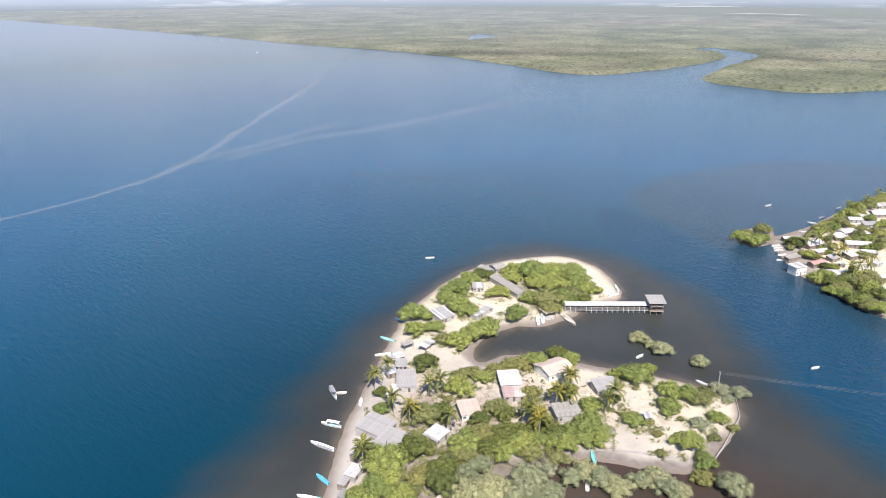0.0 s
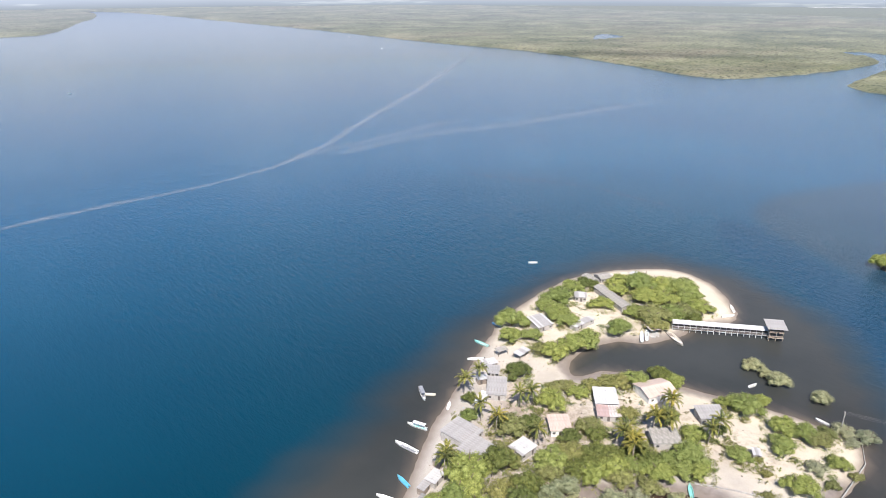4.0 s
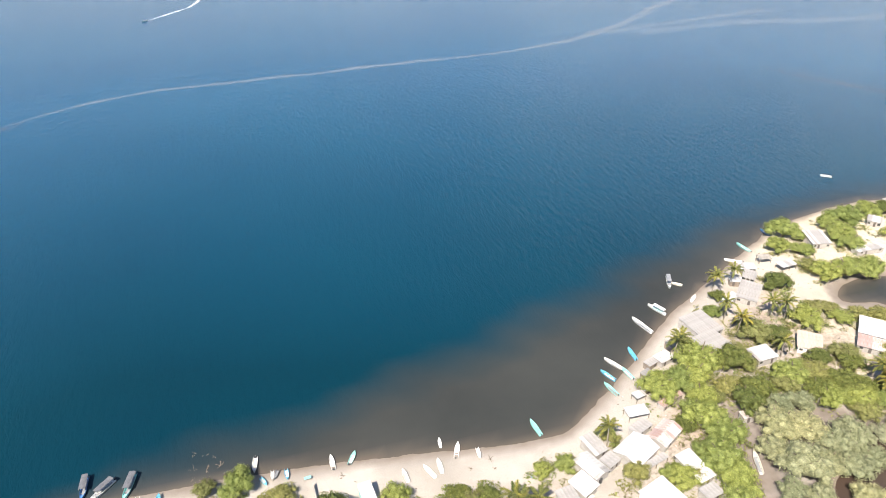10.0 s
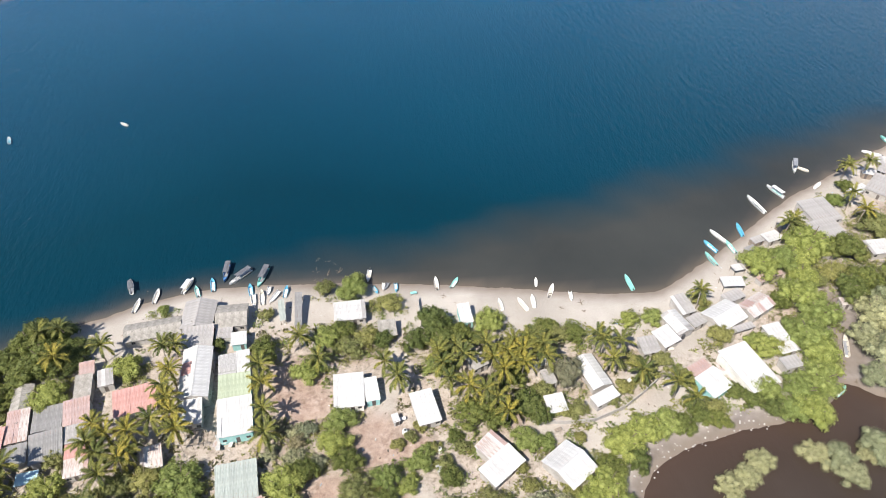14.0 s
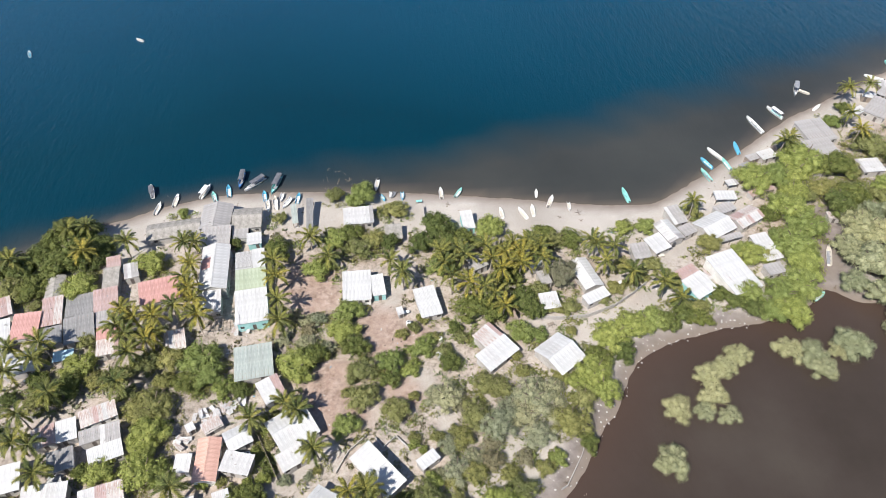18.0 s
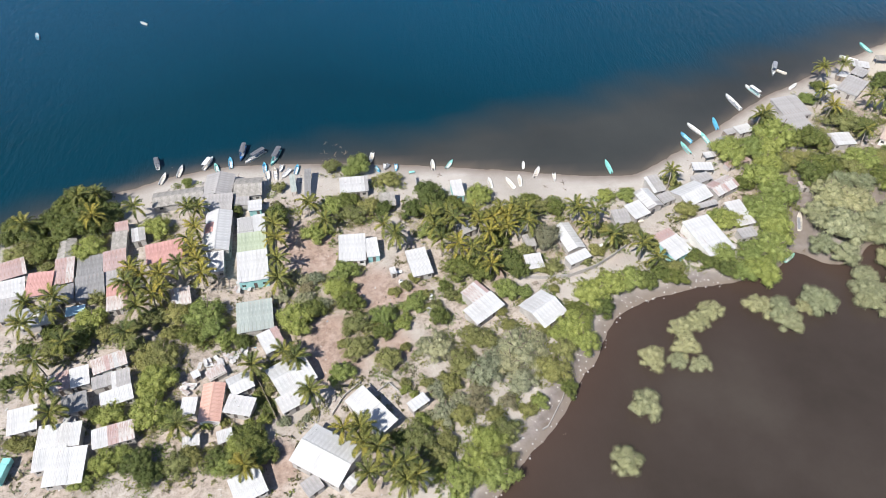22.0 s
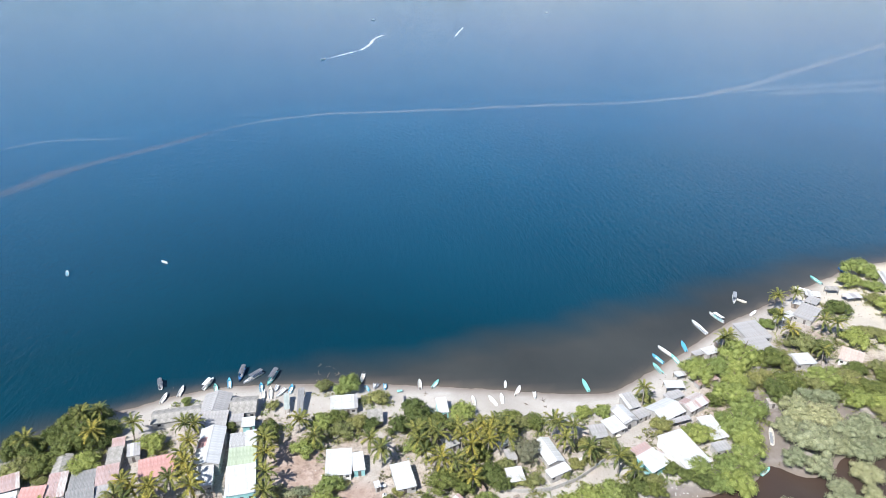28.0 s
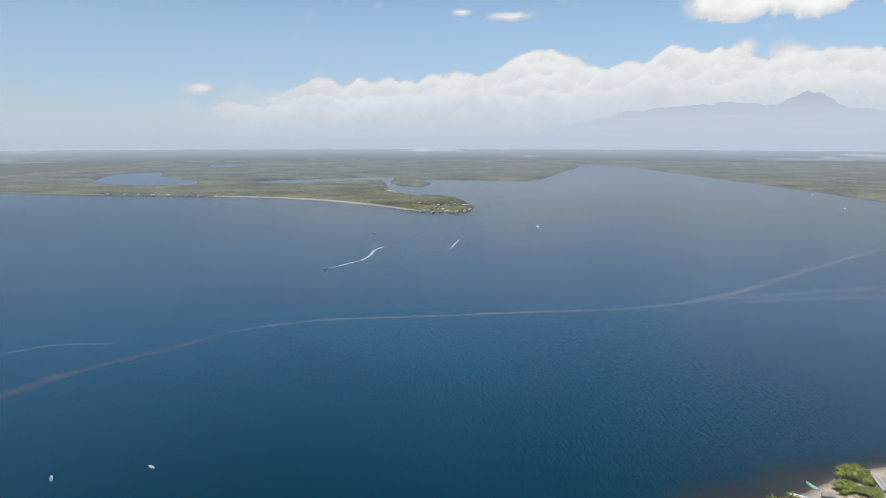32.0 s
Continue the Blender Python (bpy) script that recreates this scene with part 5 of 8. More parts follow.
house(113.8, 151.7, 4.9, 3.5, 11, 'thatch', 2, 'flat', 'wood')

# the point: houses along the shore
house(127.5, 156.9, 10.3, 10.9, 11, 'grey', 2.5, 'shed', 'block')
house(125.0, 147.2, 10.0, 9.0, 11, 'grey', 2.3, 'shed', 'block')
house(121.9, 137.9, 6.9, 2.8, 11, 'pale', 2.2, 'flat', 'block')
house(155.3, 168.2, 7.4, 11.2, -47, 'grey', 2.5, 'shed', 'block')
house(146.1, 166.7, 8.6, 3.0, 26, 'pale', 2.5, 'shed', 'block')
house(181.6, 180.1, 7.1, 3.9, 6, 'pale', 2.2, 'flat', 'block', open_sides=True)
house(206.5, 192.4, 8.0, 9.6, -14, 'pale', 2.5, 'shed', 'block')
house(136.6, 138.0, 7.6, 6.3, 2, 'pale', 2.5, 'flat', 'block')
house(155.0, 138.4, 7.4, 9.0, -40, 'tan', 2.5, 'flat', 'white')
house(180.2, 138.2, 8.4, 10.4, -46, 'pale', 2.5, 'flat', 'block')
house(173.2, 131.6, 8.4, 6.0, -46, 'patched', 2.1, 'shed', 'block')
house(241.7, 197.9, 5.8, 5.9, -50, 'pale', 2.5, 'flat', 'block')
house(220.8, 180.5, 12.5, 4.0, -2, 'pale', 2, 'flat', 'block')
house(163.7, 178.4, 4.9, 6.2, -49, 'grey', 2, 'flat', 'block')
house(117.2, 144.7, 5.6, 4.7, -6, 'white', 2.1, 'flat', 'block', open_sides=True)
house(166.7, 183.6, 6, 4.4, -20, 'pale', 2.1, 'flat', 'wood', open_sides=False)
house(177.1, 187.1, 5, 3, -10, 'thatch', 2.1, 'shed', 'wood', open_sides=True)
house(156.7, 177.1, 4.6, 3.4, -25, 'white', 2.1, 'flat', 'wood', open_sides=False)

# the point: houses inland and at the tip
house(197.8, 129.2, 12.4, 10.4, -22, 'tan', 2.8, 'gable', 'white')
house(198.5, 108.0, 9.2, 7.0, -38, 'grey', 2.5, 'shed', 'block')
house(251.5, 186.9, 25.2, 5.8, 68, 'thatch', 2.5, 'gable', 'block')
house(262.0, 207.9, 8.7, 5.4, 72, 'thatch', 2.3, 'gable', 'block')
house(268.8, 204.9, 7.2, 7.1, -19, 'thatch', 2.3, 'gable', 'block')
house(282.5, 194.5, 6.4, 5.4, 69, 'pale', 2.3, 'gable', 'block')
house(175.1, 110.9, 9.4, 8.0, -42, 'thatch', 2.6, 'flat', 'block')
house(190.7, 87.8, 2.8, 3.9, -52, 'pale', 2, 'flat', 'block')
house(240.1, 157.3, 5.8, 5.8, -24, 'patched', 2.3, 'flat', 'block', open_sides=True)
house(117.1, 118.4, 2.3, 2.0, -11, 'grey', 2, 'flat', 'block')

# village: broadleaf trees
tree(-107.1, 119.8, 6.2, 'd')
tree(-101.3, 122.5, 6.4, 'd')
tree(-110.4, 114.5, 5.4, 'd')
tree(-113.9, 110.4, 5.0, 'd')
tree(-100.4, 113.4, 6.2, 'd')
tree(-95.8, 118.4, 4.5, 'd')
tree(-109.2, 103.2, 4.8, 'd')
tree(-105.6, 110.6, 5.8, 'd')
tree(-120.7, 109.3, 3.9, 'd')
tree(-107.7, 126.4, 4.7, 'd')
tree(-95.3, 113.2, 3.9, 'd')
tree(-122.0, 115.1, 3.7, 'd')
tree(-97.0, 103.1, 5.1, 'g')
tree(-80.4, 111.1, 4.7, 'g')
tree(-75.9, 132.2, 2.0, 'g')
tree(-90.2, 78.1, 4.3, 'g')
tree(-30.1, 116.7, 4.1, 'g')
tree(-34.5, 106.0, 4.4, 'g')
tree(-23.2, 135.2, 5.0, 'g')
tree(13.7, 118.3, 5.0, 'g')
tree(-0.8, 104.7, 3.9, 'g')
tree(52.3, 116.9, 2.8, 'g')
tree(58.8, 116.8, 3.4, 'g')
tree(17.2, 81.4, 3.8, 'g')
tree(21.6, 80.6, 2.7, 'g')
tree(-7.6, 78.3, 3.7, 'g')
tree(39.1, 78.5, 4.8, 'g')
tree(44.9, 80.8, 5.3, 'g')
tree(50.7, 82.6, 4.9, 'g')
tree(-26.0, 90.1, 4.1, 'g')
tree(-27.1, 84.2, 4.2, 'g')
tree(-37.6, 74.3, 5.0, 'g')
tree(-15.6, 74.2, 3.9, 'g')
tree(-10.7, 72.5, 2.8, 'g')
tree(-25.9, 58.1, 3.5, 'g')
tree(-58.5, 118.2, 2.3, 'd')
tree(-46.4, 113.9, 4.1, 'd')
tree(-26.0, 118.9, 4.1, 'd')
tree(-14.8, 115.4, 3.4, 'd')
tree(-1.6, 118.9, 5.6, 'd')
tree(-6.0, 113.5, 4.4, 'd')
tree(0.6, 112.3, 4.8, 'd')
tree(5.4, 115.1, 3.7, 'd')
tree(9.9, 113.5, 2.6, 'd')
tree(5.9, 89.5, 5.2, 'd')
tree(11.2, 88.0, 4.1, 'd')
tree(16.8, 99.7, 3.9, 'd')
tree(18.8, 90.8, 4.9, 'd')
tree(21.9, 87.3, 3.3, 'd')
tree(35.8, 112.6, 3.7, 'd')
tree(29.0, 115.5, 3.7, 'd')
tree(1.0, 84.3, 2.0, 'd')
tree(41.6, 74.5, 3.6, 'd')
tree(55.0, 82.3, 3.6, 'd')
tree(60.1, 84.8, 3.3, 'd')
tree(-33.6, 77.2, 3.9, 'd')
tree(-24.3, 79.3, 3.9, 'd')
tree(-15.7, 69.8, 2.9, 'd')
tree(-1.3, 73.6, 3.0, 'd')
tree(-115.2, 102.9, 4.8, 'o')
tree(-106.9, 98.6, 2.0, 'o')
tree(-90.5, 86.1, 3.0, 'o')
tree(-23.7, 113.1, 4.2, 'o')
tree(-19.3, 116.2, 3.7, 'o')
tree(-31.3, 136.7, 3.3, 'o')
tree(-13.2, 128.5, 3.9, 'o')
tree(-47.0, 127.4, 2.5, 'o')
tree(-36.5, 88.9, 2.7, 's')
tree(-42.0, 83.4, 2.6, 's')
tree(-30.9, 79.9, 2.5, 's')
tree(-22.4, 72.4, 4.0, 'o')
tree(-21.9, 64.9, 4.1, 'o')
tree(-14.4, 61.2, 3.9, 'o')
tree(7.4, 66.4, 3.9, 'o')
tree(-2.5, 77.0, 2.8, 'o')
tree(10.1, 65.7, 3.1, 'o')
tree(31.6, 112.8, 3.8, 'o')
tree(23.7, 94.4, 3.5, 'o')
tree(31.4, 88.8, 3.0, 'o')
tree(64.6, 86.6, 3.2, 'o')
tree(27.3, 88.9, 2.6, 'o')
tree(30.8, 99.1, 4.9, 'b')
tree(-35.7, 85.7, 2.2, 'b')
tree(-40.5, 89.9, 2.2, 'b')
tree(0.7, 61.6, 2.3, 'b')
tree(-2.7, 63.5, 4.4, 's')
tree(-5.4, 64.8, 3.0, 's')
tree(8.5, 56.0, 5.0, 's')
tree(17.3, 62.5, 5.8, 's')
tree(21.1, 64.1, 4.3, 's')
tree(14.7, 58.3, 4.2, 's')
tree(17.3, 53.1, 4.1, 's')
tree(11.6, 60.5, 3.4, 's')
tree(-1.9, 46.2, 3.6, 's')
tree(-36.1, 81.5, 2.9, 's')
tree(-33.7, 89.3, 2.6, 's')
tree(6.0, 47.5, 2.9, 'b')
tree(-2.7, 52.1, 2.8, 's')
tree(22.3, 58.2, 3.2, 's')
tree(13.3, 48.0, 2.4, 'b')
tree(-5.8, 45.2, 2.0, 's')
tree(2.2, 48.7, 3.0, 's')
tree(3.2, 59.1, 4.0, 'o')
tree(-0.0, 53.4, 3.0, 'o')
tree(6.5, 51.5, 2.4, 'b')
tree(25.1, 55.8, 4.8, 'o')
tree(11.6, 40.7, 3.8, 'o')
tree(-3.9, 35.1, 3.4, 'o')
tree(1.9, 45.0, 3.3, 'o')
tree(24.7, 68.3, 2.8, 'o')
tree(29.1, 61.7, 3.6, 'o')
tree(-5.3, 54.2, 1.9, 'o')
tree(-10.6, 54.6, 1.7, 'o')
tree(9.6, 44.7, 2.6, 'o')
tree(17.5, 45.6, 2.6, 'o')
tree(32.6, 68.7, 4.8, 'g')
tree(34.3, 63.3, 4.2, 'g')
tree(29.3, 66.0, 3.5, 'g')
tree(7.5, 38.1, 4.2, 'g')
tree(4.4, 33.0, 4.3, 'g')
tree(8.3, 30.5, 4.3, 'g')
tree(0.4, 29.3, 4.3, 'g')
tree(-7.2, 43.4, 2.8, 'g')
tree(-5.4, 31.3, 2.7, 'g')
tree(20.6, 48.0, 2.3, 'g')
tree(-10.7, 53.1, 1.5, 'g')
tree(-8.7, 51.5, 1.3, 'g')
tree(-1.2, 55.4, 2.1, 'o')
tree(28.1, 51.3, 2.8, 'd')
tree(35.3, 72.7, 3.6, 'd')
tree(9.4, 34.0, 3.4, 'o')
tree(-8.0, 39.9, 4.1, 'o')
tree(-1.8, 38.9, 2.8, 'o')
tree(-12.3, 40.0, 2.5, 'd')
tree(-2.7, 43.9, 1.9, 'o')
tree(-61.2, 77.5, 5.4, 'g')
tree(-59.0, 73.3, 4.4, 'g')
tree(-54.7, 69.8, 3.0, 'g')
tree(-69.2, 59.0, 4.8, 'g')
tree(-68.5, 49.7, 5.0, 'g')
tree(-64.2, 49.1, 3.4, 'g')
tree(-77.7, 50.7, 3.7, 'g')
tree(-49.8, 36.7, 3.5, 'g')
tree(-76.3, 38.5, 3.6, 'g')
tree(-73.2, 40.0, 3.0, 'g')
tree(-80.1, 34.8, 2.5, 'g')
tree(-47.9, 40.1, 3.5, 'g')
tree(-69.9, 55.6, 3.9, 'g')
tree(-63.2, 71.7, 3.8, 'd')
tree(-50.5, 68.9, 2.6, 'd')
tree(-81.7, 51.0, 2.3, 'd')
tree(-90.8, 72.9, 4.2, 'd')
tree(-94.3, 70.6, 3.5, 'd')
tree(-98.4, 74.7, 3.1, 'd')
tree(-45.4, 41.7, 4.2, 'd')
tree(-42.5, 37.9, 3.8, 'd')
tree(-51.9, 38.2, 3.2, 'd')
tree(-69.1, 38.0, 3.7, 'd')
tree(-66.1, 35.0, 3.3, 'd')
tree(-44.9, 35.2, 3.2, 'd')
tree(-104.1, 60.6, 2.7, 'd')
tree(-103.9, 70.3, 2.4, 'd')
tree(-68.7, 79.0, 4.3, 'o')
tree(-74.1, 77.7, 3.9, 'o')
tree(-69.6, 65.3, 5.0, 'o')
tree(-72.9, 65.0, 4.2, 'o')
tree(-60.4, 37.4, 3.8, 'o')
tree(-58.1, 39.0, 2.8, 'o')
tree(-97.4, 44.4, 2.5, 'o')
tree(-78.6, 75.3, 2.8, 'o')
tree(-82.3, 73.7, 3.0, 'o')
tree(-94.5, 44.4, 2.1, 'o')
tree(-85.1, 73.9, 3.1, 'o')
tree(-69.0, 72.8, 3.0, 'o')
tree(-76.7, 70.1, 2.6, 'o')
tree(-98.4, 70.0, 2.2, 'o')
tree(16.4, 69.9, 2.4, 'o')
tree(14.9, 74.7, 2.0, 'o')
tree(51.9, 98.3, 3.0, 'o')
tree(49.5, 102.0, 2.8, 'o')
tree(30.2, 81.5, 1.7, 'o')
tree(44.5, 94.5, 2.7, 'o')
tree(40.6, 90.9, 2.0, 'o')
tree(-12.6, 83.3, 1.9, 'o')
tree(-9.5, 84.9, 2.1, 'o')
tree(2.2, 81.2, 2.1, 'o')
tree(-4.4, 81.7, 2.1, 'o')
tree(-10.2, 65.1, 1.6, 'o')
tree(-7.2, 87.8, 2.1, 'o')
tree(-45.8, 53.5, 1.3, 'g')
tree(-43.1, 47.1, 1.8, 'g')
tree(-38.4, 46.4, 1.7, 's')
tree(-42.6, 54.8, 1.4, 'o')
tree(-39.7, 53.7, 1.4, 's')
tree(-46.5, 46.6, 1.5, 'g')
tree(-49.3, 45.1, 1.6, 'o')
tree(-43.5, 42.5, 2.0, 'g')
tree(-52.0, 47.0, 1.3, 'o')
tree(-55.7, 46.7, 1.6, 'g')
tree(-33.5, 47.1, 1.4, 's')
tree(-31.7, 48.6, 1.2, 'o')
tree(-41.8, 62.5, 1.3, 'o')
tree(-44.1, 58.8, 1.2, 'g')
tree(48.1, 96.5, 1.5, 'o')
tree(44.1, 96.3, 1.3, 'g')
tree(-26.0, 67.0, 1.6, 'o')

# village: coconut palms
palm(-103.7, 121.2, 7, 1.0)
palm(-98.2, 122.6, 7, 0.92)
palm(-96.7, 112.9, 7, 1.06, True)
palm(-87.1, 115.3, 7, 0.97)
palm(-70.9, 112.9, 7, 1.0)
palm(-68.8, 115.2, 6, 0.92)
palm(-115.6, 109.6, 7, 1.06)
palm(-67.1, 104.9, 7, 0.97, True)
palm(-66.1, 97.7, 7, 1.0, True)
palm(-64.9, 92.5, 7, 0.92, True)
palm(-63.2, 88.4, 7, 1.06, True)
palm(-67.9, 101.0, 7, 0.97)
palm(-81.4, 91.6, 7, 1.0, True)
palm(-77.7, 88.9, 7, 0.92, True)
palm(-73.0, 89.0, 7, 1.06, True)
palm(-69.6, 91.8, 7, 0.97)
palm(-78.4, 83.6, 7, 1.0)
palm(-72.6, 84.2, 7, 0.92, True)
palm(-81.4, 86.7, 7, 1.06)
palm(-74.1, 81.1, 7, 0.97, True)
palm(-76.7, 78.4, 7, 1.0)
palm(-104.5, 81.3, 7, 0.92)
palm(-97.8, 81.8, 7, 1.06)
palm(-99.1, 77.4, 7, 0.97)
palm(-103.0, 74.2, 7, 1.0)
palm(-91.7, 68.4, 7, 0.92)
palm(-76.9, 69.7, 7, 1.06)
palm(-96.3, 62.6, 7, 0.97)
palm(-94.8, 56.2, 7, 1.0)
palm(-91.4, 54.5, 7, 0.92)
palm(-89.7, 48.9, 6, 1.06)
palm(-59.6, 43.9, 7, 0.97)
palm(-44.9, 99.0, 7, 1.0, True)
palm(-43.9, 91.9, 7, 0.92)
palm(-46.3, 105.1, 7, 1.06)
palm(-37.1, 115.2, 5, 1.0)
palm(-31.1, 107.7, 5, 0.92)
palm(-11.6, 99.4, 7, 1.06)
palm(-15.0, 104.7, 6, 0.97)
palm(-0.7, 105.9, 7, 1.0)
palm(3.0, 107.4, 6, 0.92)
palm(10.8, 107.6, 6, 1.06)
palm(18.0, 107.7, 7, 0.97, True)
palm(20.8, 104.5, 7, 1.0, True)
palm(24.6, 108.0, 7, 0.92)
palm(26.3, 105.5, 7, 1.06)
palm(14.7, 97.7, 7, 0.97, True)
palm(11.7, 101.9, 7, 1.0, True)
palm(1.0, 96.0, 7, 0.92)
palm(5.5, 94.6, 7, 1.06, True)
palm(9.2, 93.3, 7, 0.97)
palm(39.9, 107.0, 7, 1.0)
palm(42.4, 99.9, 7, 0.92)
palm(40.8, 105.1, 7, 1.06)
palm(46.6, 105.3, 6, 0.97)
palm(55.9, 90.7, 7, 1.0)
palm(72.9, 120.4, 7, 0.92)
palm(110.8, 146.9, 7, 1.06)
palm(-39.7, 62.6, 5, 0.97)
palm(-31.4, 50.7, 7, 1.0)
palm(-24.0, 39.8, 7, 0.92, True)
palm(-20.4, 40.9, 7, 1.06)
palm(-16.5, 36.0, 7, 0.97)
palm(-19.8, 37.5, 7, 1.0, True)
palm(-13.0, 30.9, 7, 0.92)
palm(-10.8, 27.1, 7, 1.06)
palm(-8.4, 29.1, 7, 0.97)
palm(-10.9, 32.0, 7, 1.0)
palm(-45.1, 34.4, 6, 0.92, True)
palm(4.7, 103.3, 7, 1.06)
palm(19.3, 99.6, 7, 0.97, True)
palm(12.0, 90.3, 6, 1.0)
palm(-0.1, 102.0, 7, 0.92)
palm(26.2, 102.4, 6, 1.06)
palm(-36.9, 60.8, 5, 0.97)
palm(-46.7, 59.8, 5, 1.0)
palm(-18.8, 29.8, 6, 0.92)
palm(-43.3, 86.8, 5, 1.06)
palm(13.3, 86.4, 6, 0.95, True)
palm(58.7, 86.3, 6, 0.95)
palm(49.2, 96.1, 6, 1.0)
palm(15.5, 104.2, 7, 1.0, True)
palm(22.0, 108.0, 7, 1.0)

# the green belt by the lagoon
tree(97.0, 134.2, 6.2, 'g')
tree(104.1, 134.6, 5.8, 'g')
tree(114.4, 140.9, 7.4, 'g')
tree(109.3, 135.6, 6.2, 'g')
tree(116.6, 149.6, 3.4, 'g')
tree(103.0, 119.0, 6.8, 'g')
tree(104.8, 113.7, 6.2, 'g')
tree(101.5, 123.5, 4.6, 'g')
tree(98.1, 105.5, 6.5, 'g')
tree(97.9, 98.8, 5.9, 'g')
tree(94.2, 92.3, 5.3, 'g')
tree(87.9, 89.4, 5.2, 'g')
tree(87.9, 83.7, 5.5, 'g')
tree(83.5, 84.4, 4.6, 'g')
tree(79.1, 90.5, 4.2, 'g')
tree(106.9, 127.3, 5.0, 'g')
tree(85.1, 103.1, 4.5, 'g')
tree(83.9, 106.5, 3.1, 'g')
tree(95.7, 109.2, 3.7, 'g')
tree(96.1, 119.0, 3.3, 'd')
tree(79.3, 85.7, 3.5, 'd')
tree(74.5, 88.1, 3.1, 'd')
tree(71.3, 90.6, 2.9, 'd')
tree(63.8, 83.1, 3.6, 'd')
tree(60.2, 86.8, 3.2, 'd')
tree(125.4, 138.0, 5.8, 'd')
tree(123.3, 123.9, 6.1, 'd')
tree(118.5, 121.7, 5.5, 'd')
tree(74.9, 108.9, 4.3, 'o')
tree(74.7, 122.3, 2.7, 'o')
tree(89.0, 103.6, 3.1, 'o')
tree(61.4, 95.9, 2.9, 'o')
tree(56.3, 102.0, 3.4, 'o')
tree(110.4, 126.2, 4.0, 'o')
tree(117.1, 128.3, 4.7, 'o')
tree(129.2, 137.0, 4.6, 'o')

# mangroves of the lagoon
tree(70.0, 71.9, 3.7, 'm')
tree(65.1, 68.5, 3.6, 'm')
tree(60.3, 66.3, 3.8, 'm')
tree(59.9, 61.0, 4.0, 'm')
tree(56.9, 57.3, 2.8, 'm')
tree(61.8, 55.8, 2.8, 'm')
tree(50.3, 58.2, 3.8, 'm')
tree(45.1, 45.1, 4.2, 'm')
tree(37.1, 31.9, 3.9, 'm')
tree(83.2, 72.9, 3.7, 'm')
tree(88.6, 70.9, 4.4, 'm')
tree(89.2, 66.5, 3.8, 'm')
tree(99.2, 72.7, 5.1, 'm')
tree(116.1, 80.3, 4.2, 'm')
tree(113.6, 72.0, 4.5, 'm')
tree(95.5, 72.0, 2.8, 'm')
tree(120.3, 111.4, 6.8, 'm')
tree(126.0, 108.3, 6.9, 'm')
tree(113.6, 104.8, 5.3, 'm')
tree(116.4, 97.2, 7.4, 'm')
tree(123.5, 96.6, 5.3, 'm')
tree(109.1, 92.0, 4.6, 'm')
tree(113.9, 88.2, 4.6, 'm')
tree(131.0, 100.7, 5.9, 'm')
tree(137.5, 102.7, 6.0, 'm')
tree(130.5, 93.7, 5.3, 'm')
tree(125.6, 117.6, 5.1, 'm')
tree(133.1, 117.3, 4.7, 'm')
tree(126.4, 85.0, 4.7, 'm')
tree(114.9, 75.1, 4.9, 'm')
tree(123.4, 76.9, 4.2, 'm')
tree(152.4, 91.5, 5.0, 'm')
tree(152.3, 86.3, 5.0, 'm')
tree(151.9, 80.0, 5.0, 'm')
tree(163.5, 73.5, 5.1, 'm')
tree(161.3, 68.1, 5.0, 'm')
tree(173.6, 53.1, 5.6, 'm')
tree(243.9, 114.9, 4.8, 'm')
tree(242.3, 109.1, 3.6, 'm')
tree(239.8, 102.7, 5.0, 'm')
tree(240.2, 87.5, 4.1, 'm')
tree(137.6, 94.8, 4.8, 'm')
tree(147.2, 93.5, 4.1, 'm')
tree(159.1, 76.9, 3.8, 'm')
tree(162.3, 65.0, 3.8, 'm')

# the point: trees
tree(199.0, 202.2, 7.9, 'g', 0.85)
tree(188.2, 193.0, 5.5, 'g', 0.85)
tree(195.4, 187.8, 5.0, 'g', 0.85)
tree(231.1, 203.2, 7.8, 'g', 0.85)
tree(221.9, 202.2, 5.5, 'g', 0.85)
tree(218.7, 192.8, 6.6, 'g', 0.85)
tree(217.6, 186.2, 5.8, 'g', 0.85)
tree(242.6, 186.2, 5.5, 'g', 0.85)
tree(228.1, 166.5, 6.4, 'g', 0.85)
tree(192.1, 171.6, 6.5, 'g', 0.85)
tree(201.1, 170.1, 7.1, 'g', 0.85)
tree(211.5, 170.2, 6.8, 'g', 0.85)
tree(271.9, 185.6, 8.6, 'g', 0.85)
tree(277.1, 178.0, 9.0, 'g', 0.85)
tree(282.6, 169.6, 8.7, 'g', 0.85)
tree(268.6, 194.7, 6.7, 'g', 0.85)
tree(257.2, 158.6, 6.8, 'g', 0.85)
tree(245.9, 169.8, 5.5, 'g', 0.85)
tree(272.1, 154.3, 6.4, 'g', 0.85)
tree(163.4, 149.4, 6.2, 'g', 0.85)
tree(136.1, 163.2, 4.1, 'g', 0.85)
tree(118.6, 138.6, 4.1, 'g', 0.85)
tree(176.4, 147.0, 4.6, 'g', 0.85)
tree(198.8, 137.9, 5.6, 'g', 0.85)
tree(209.7, 128.7, 4.7, 'g', 0.85)
tree(137.6, 127.7, 6.0, 'g', 0.85)
tree(151.2, 113.6, 5.6, 'g', 0.85)
tree(246.4, 207.0, 5.8, 'g', 0.85)
tree(262.1, 175.7, 7.7, 'g', 0.85)
tree(277.9, 162.4, 7.2, 'g', 0.85)
tree(260.0, 190.4, 5.8, 'g', 0.85)
tree(266.5, 170.2, 7.0, 'g', 0.85)
tree(254.2, 206.0, 5.5, 'd', 0.85)
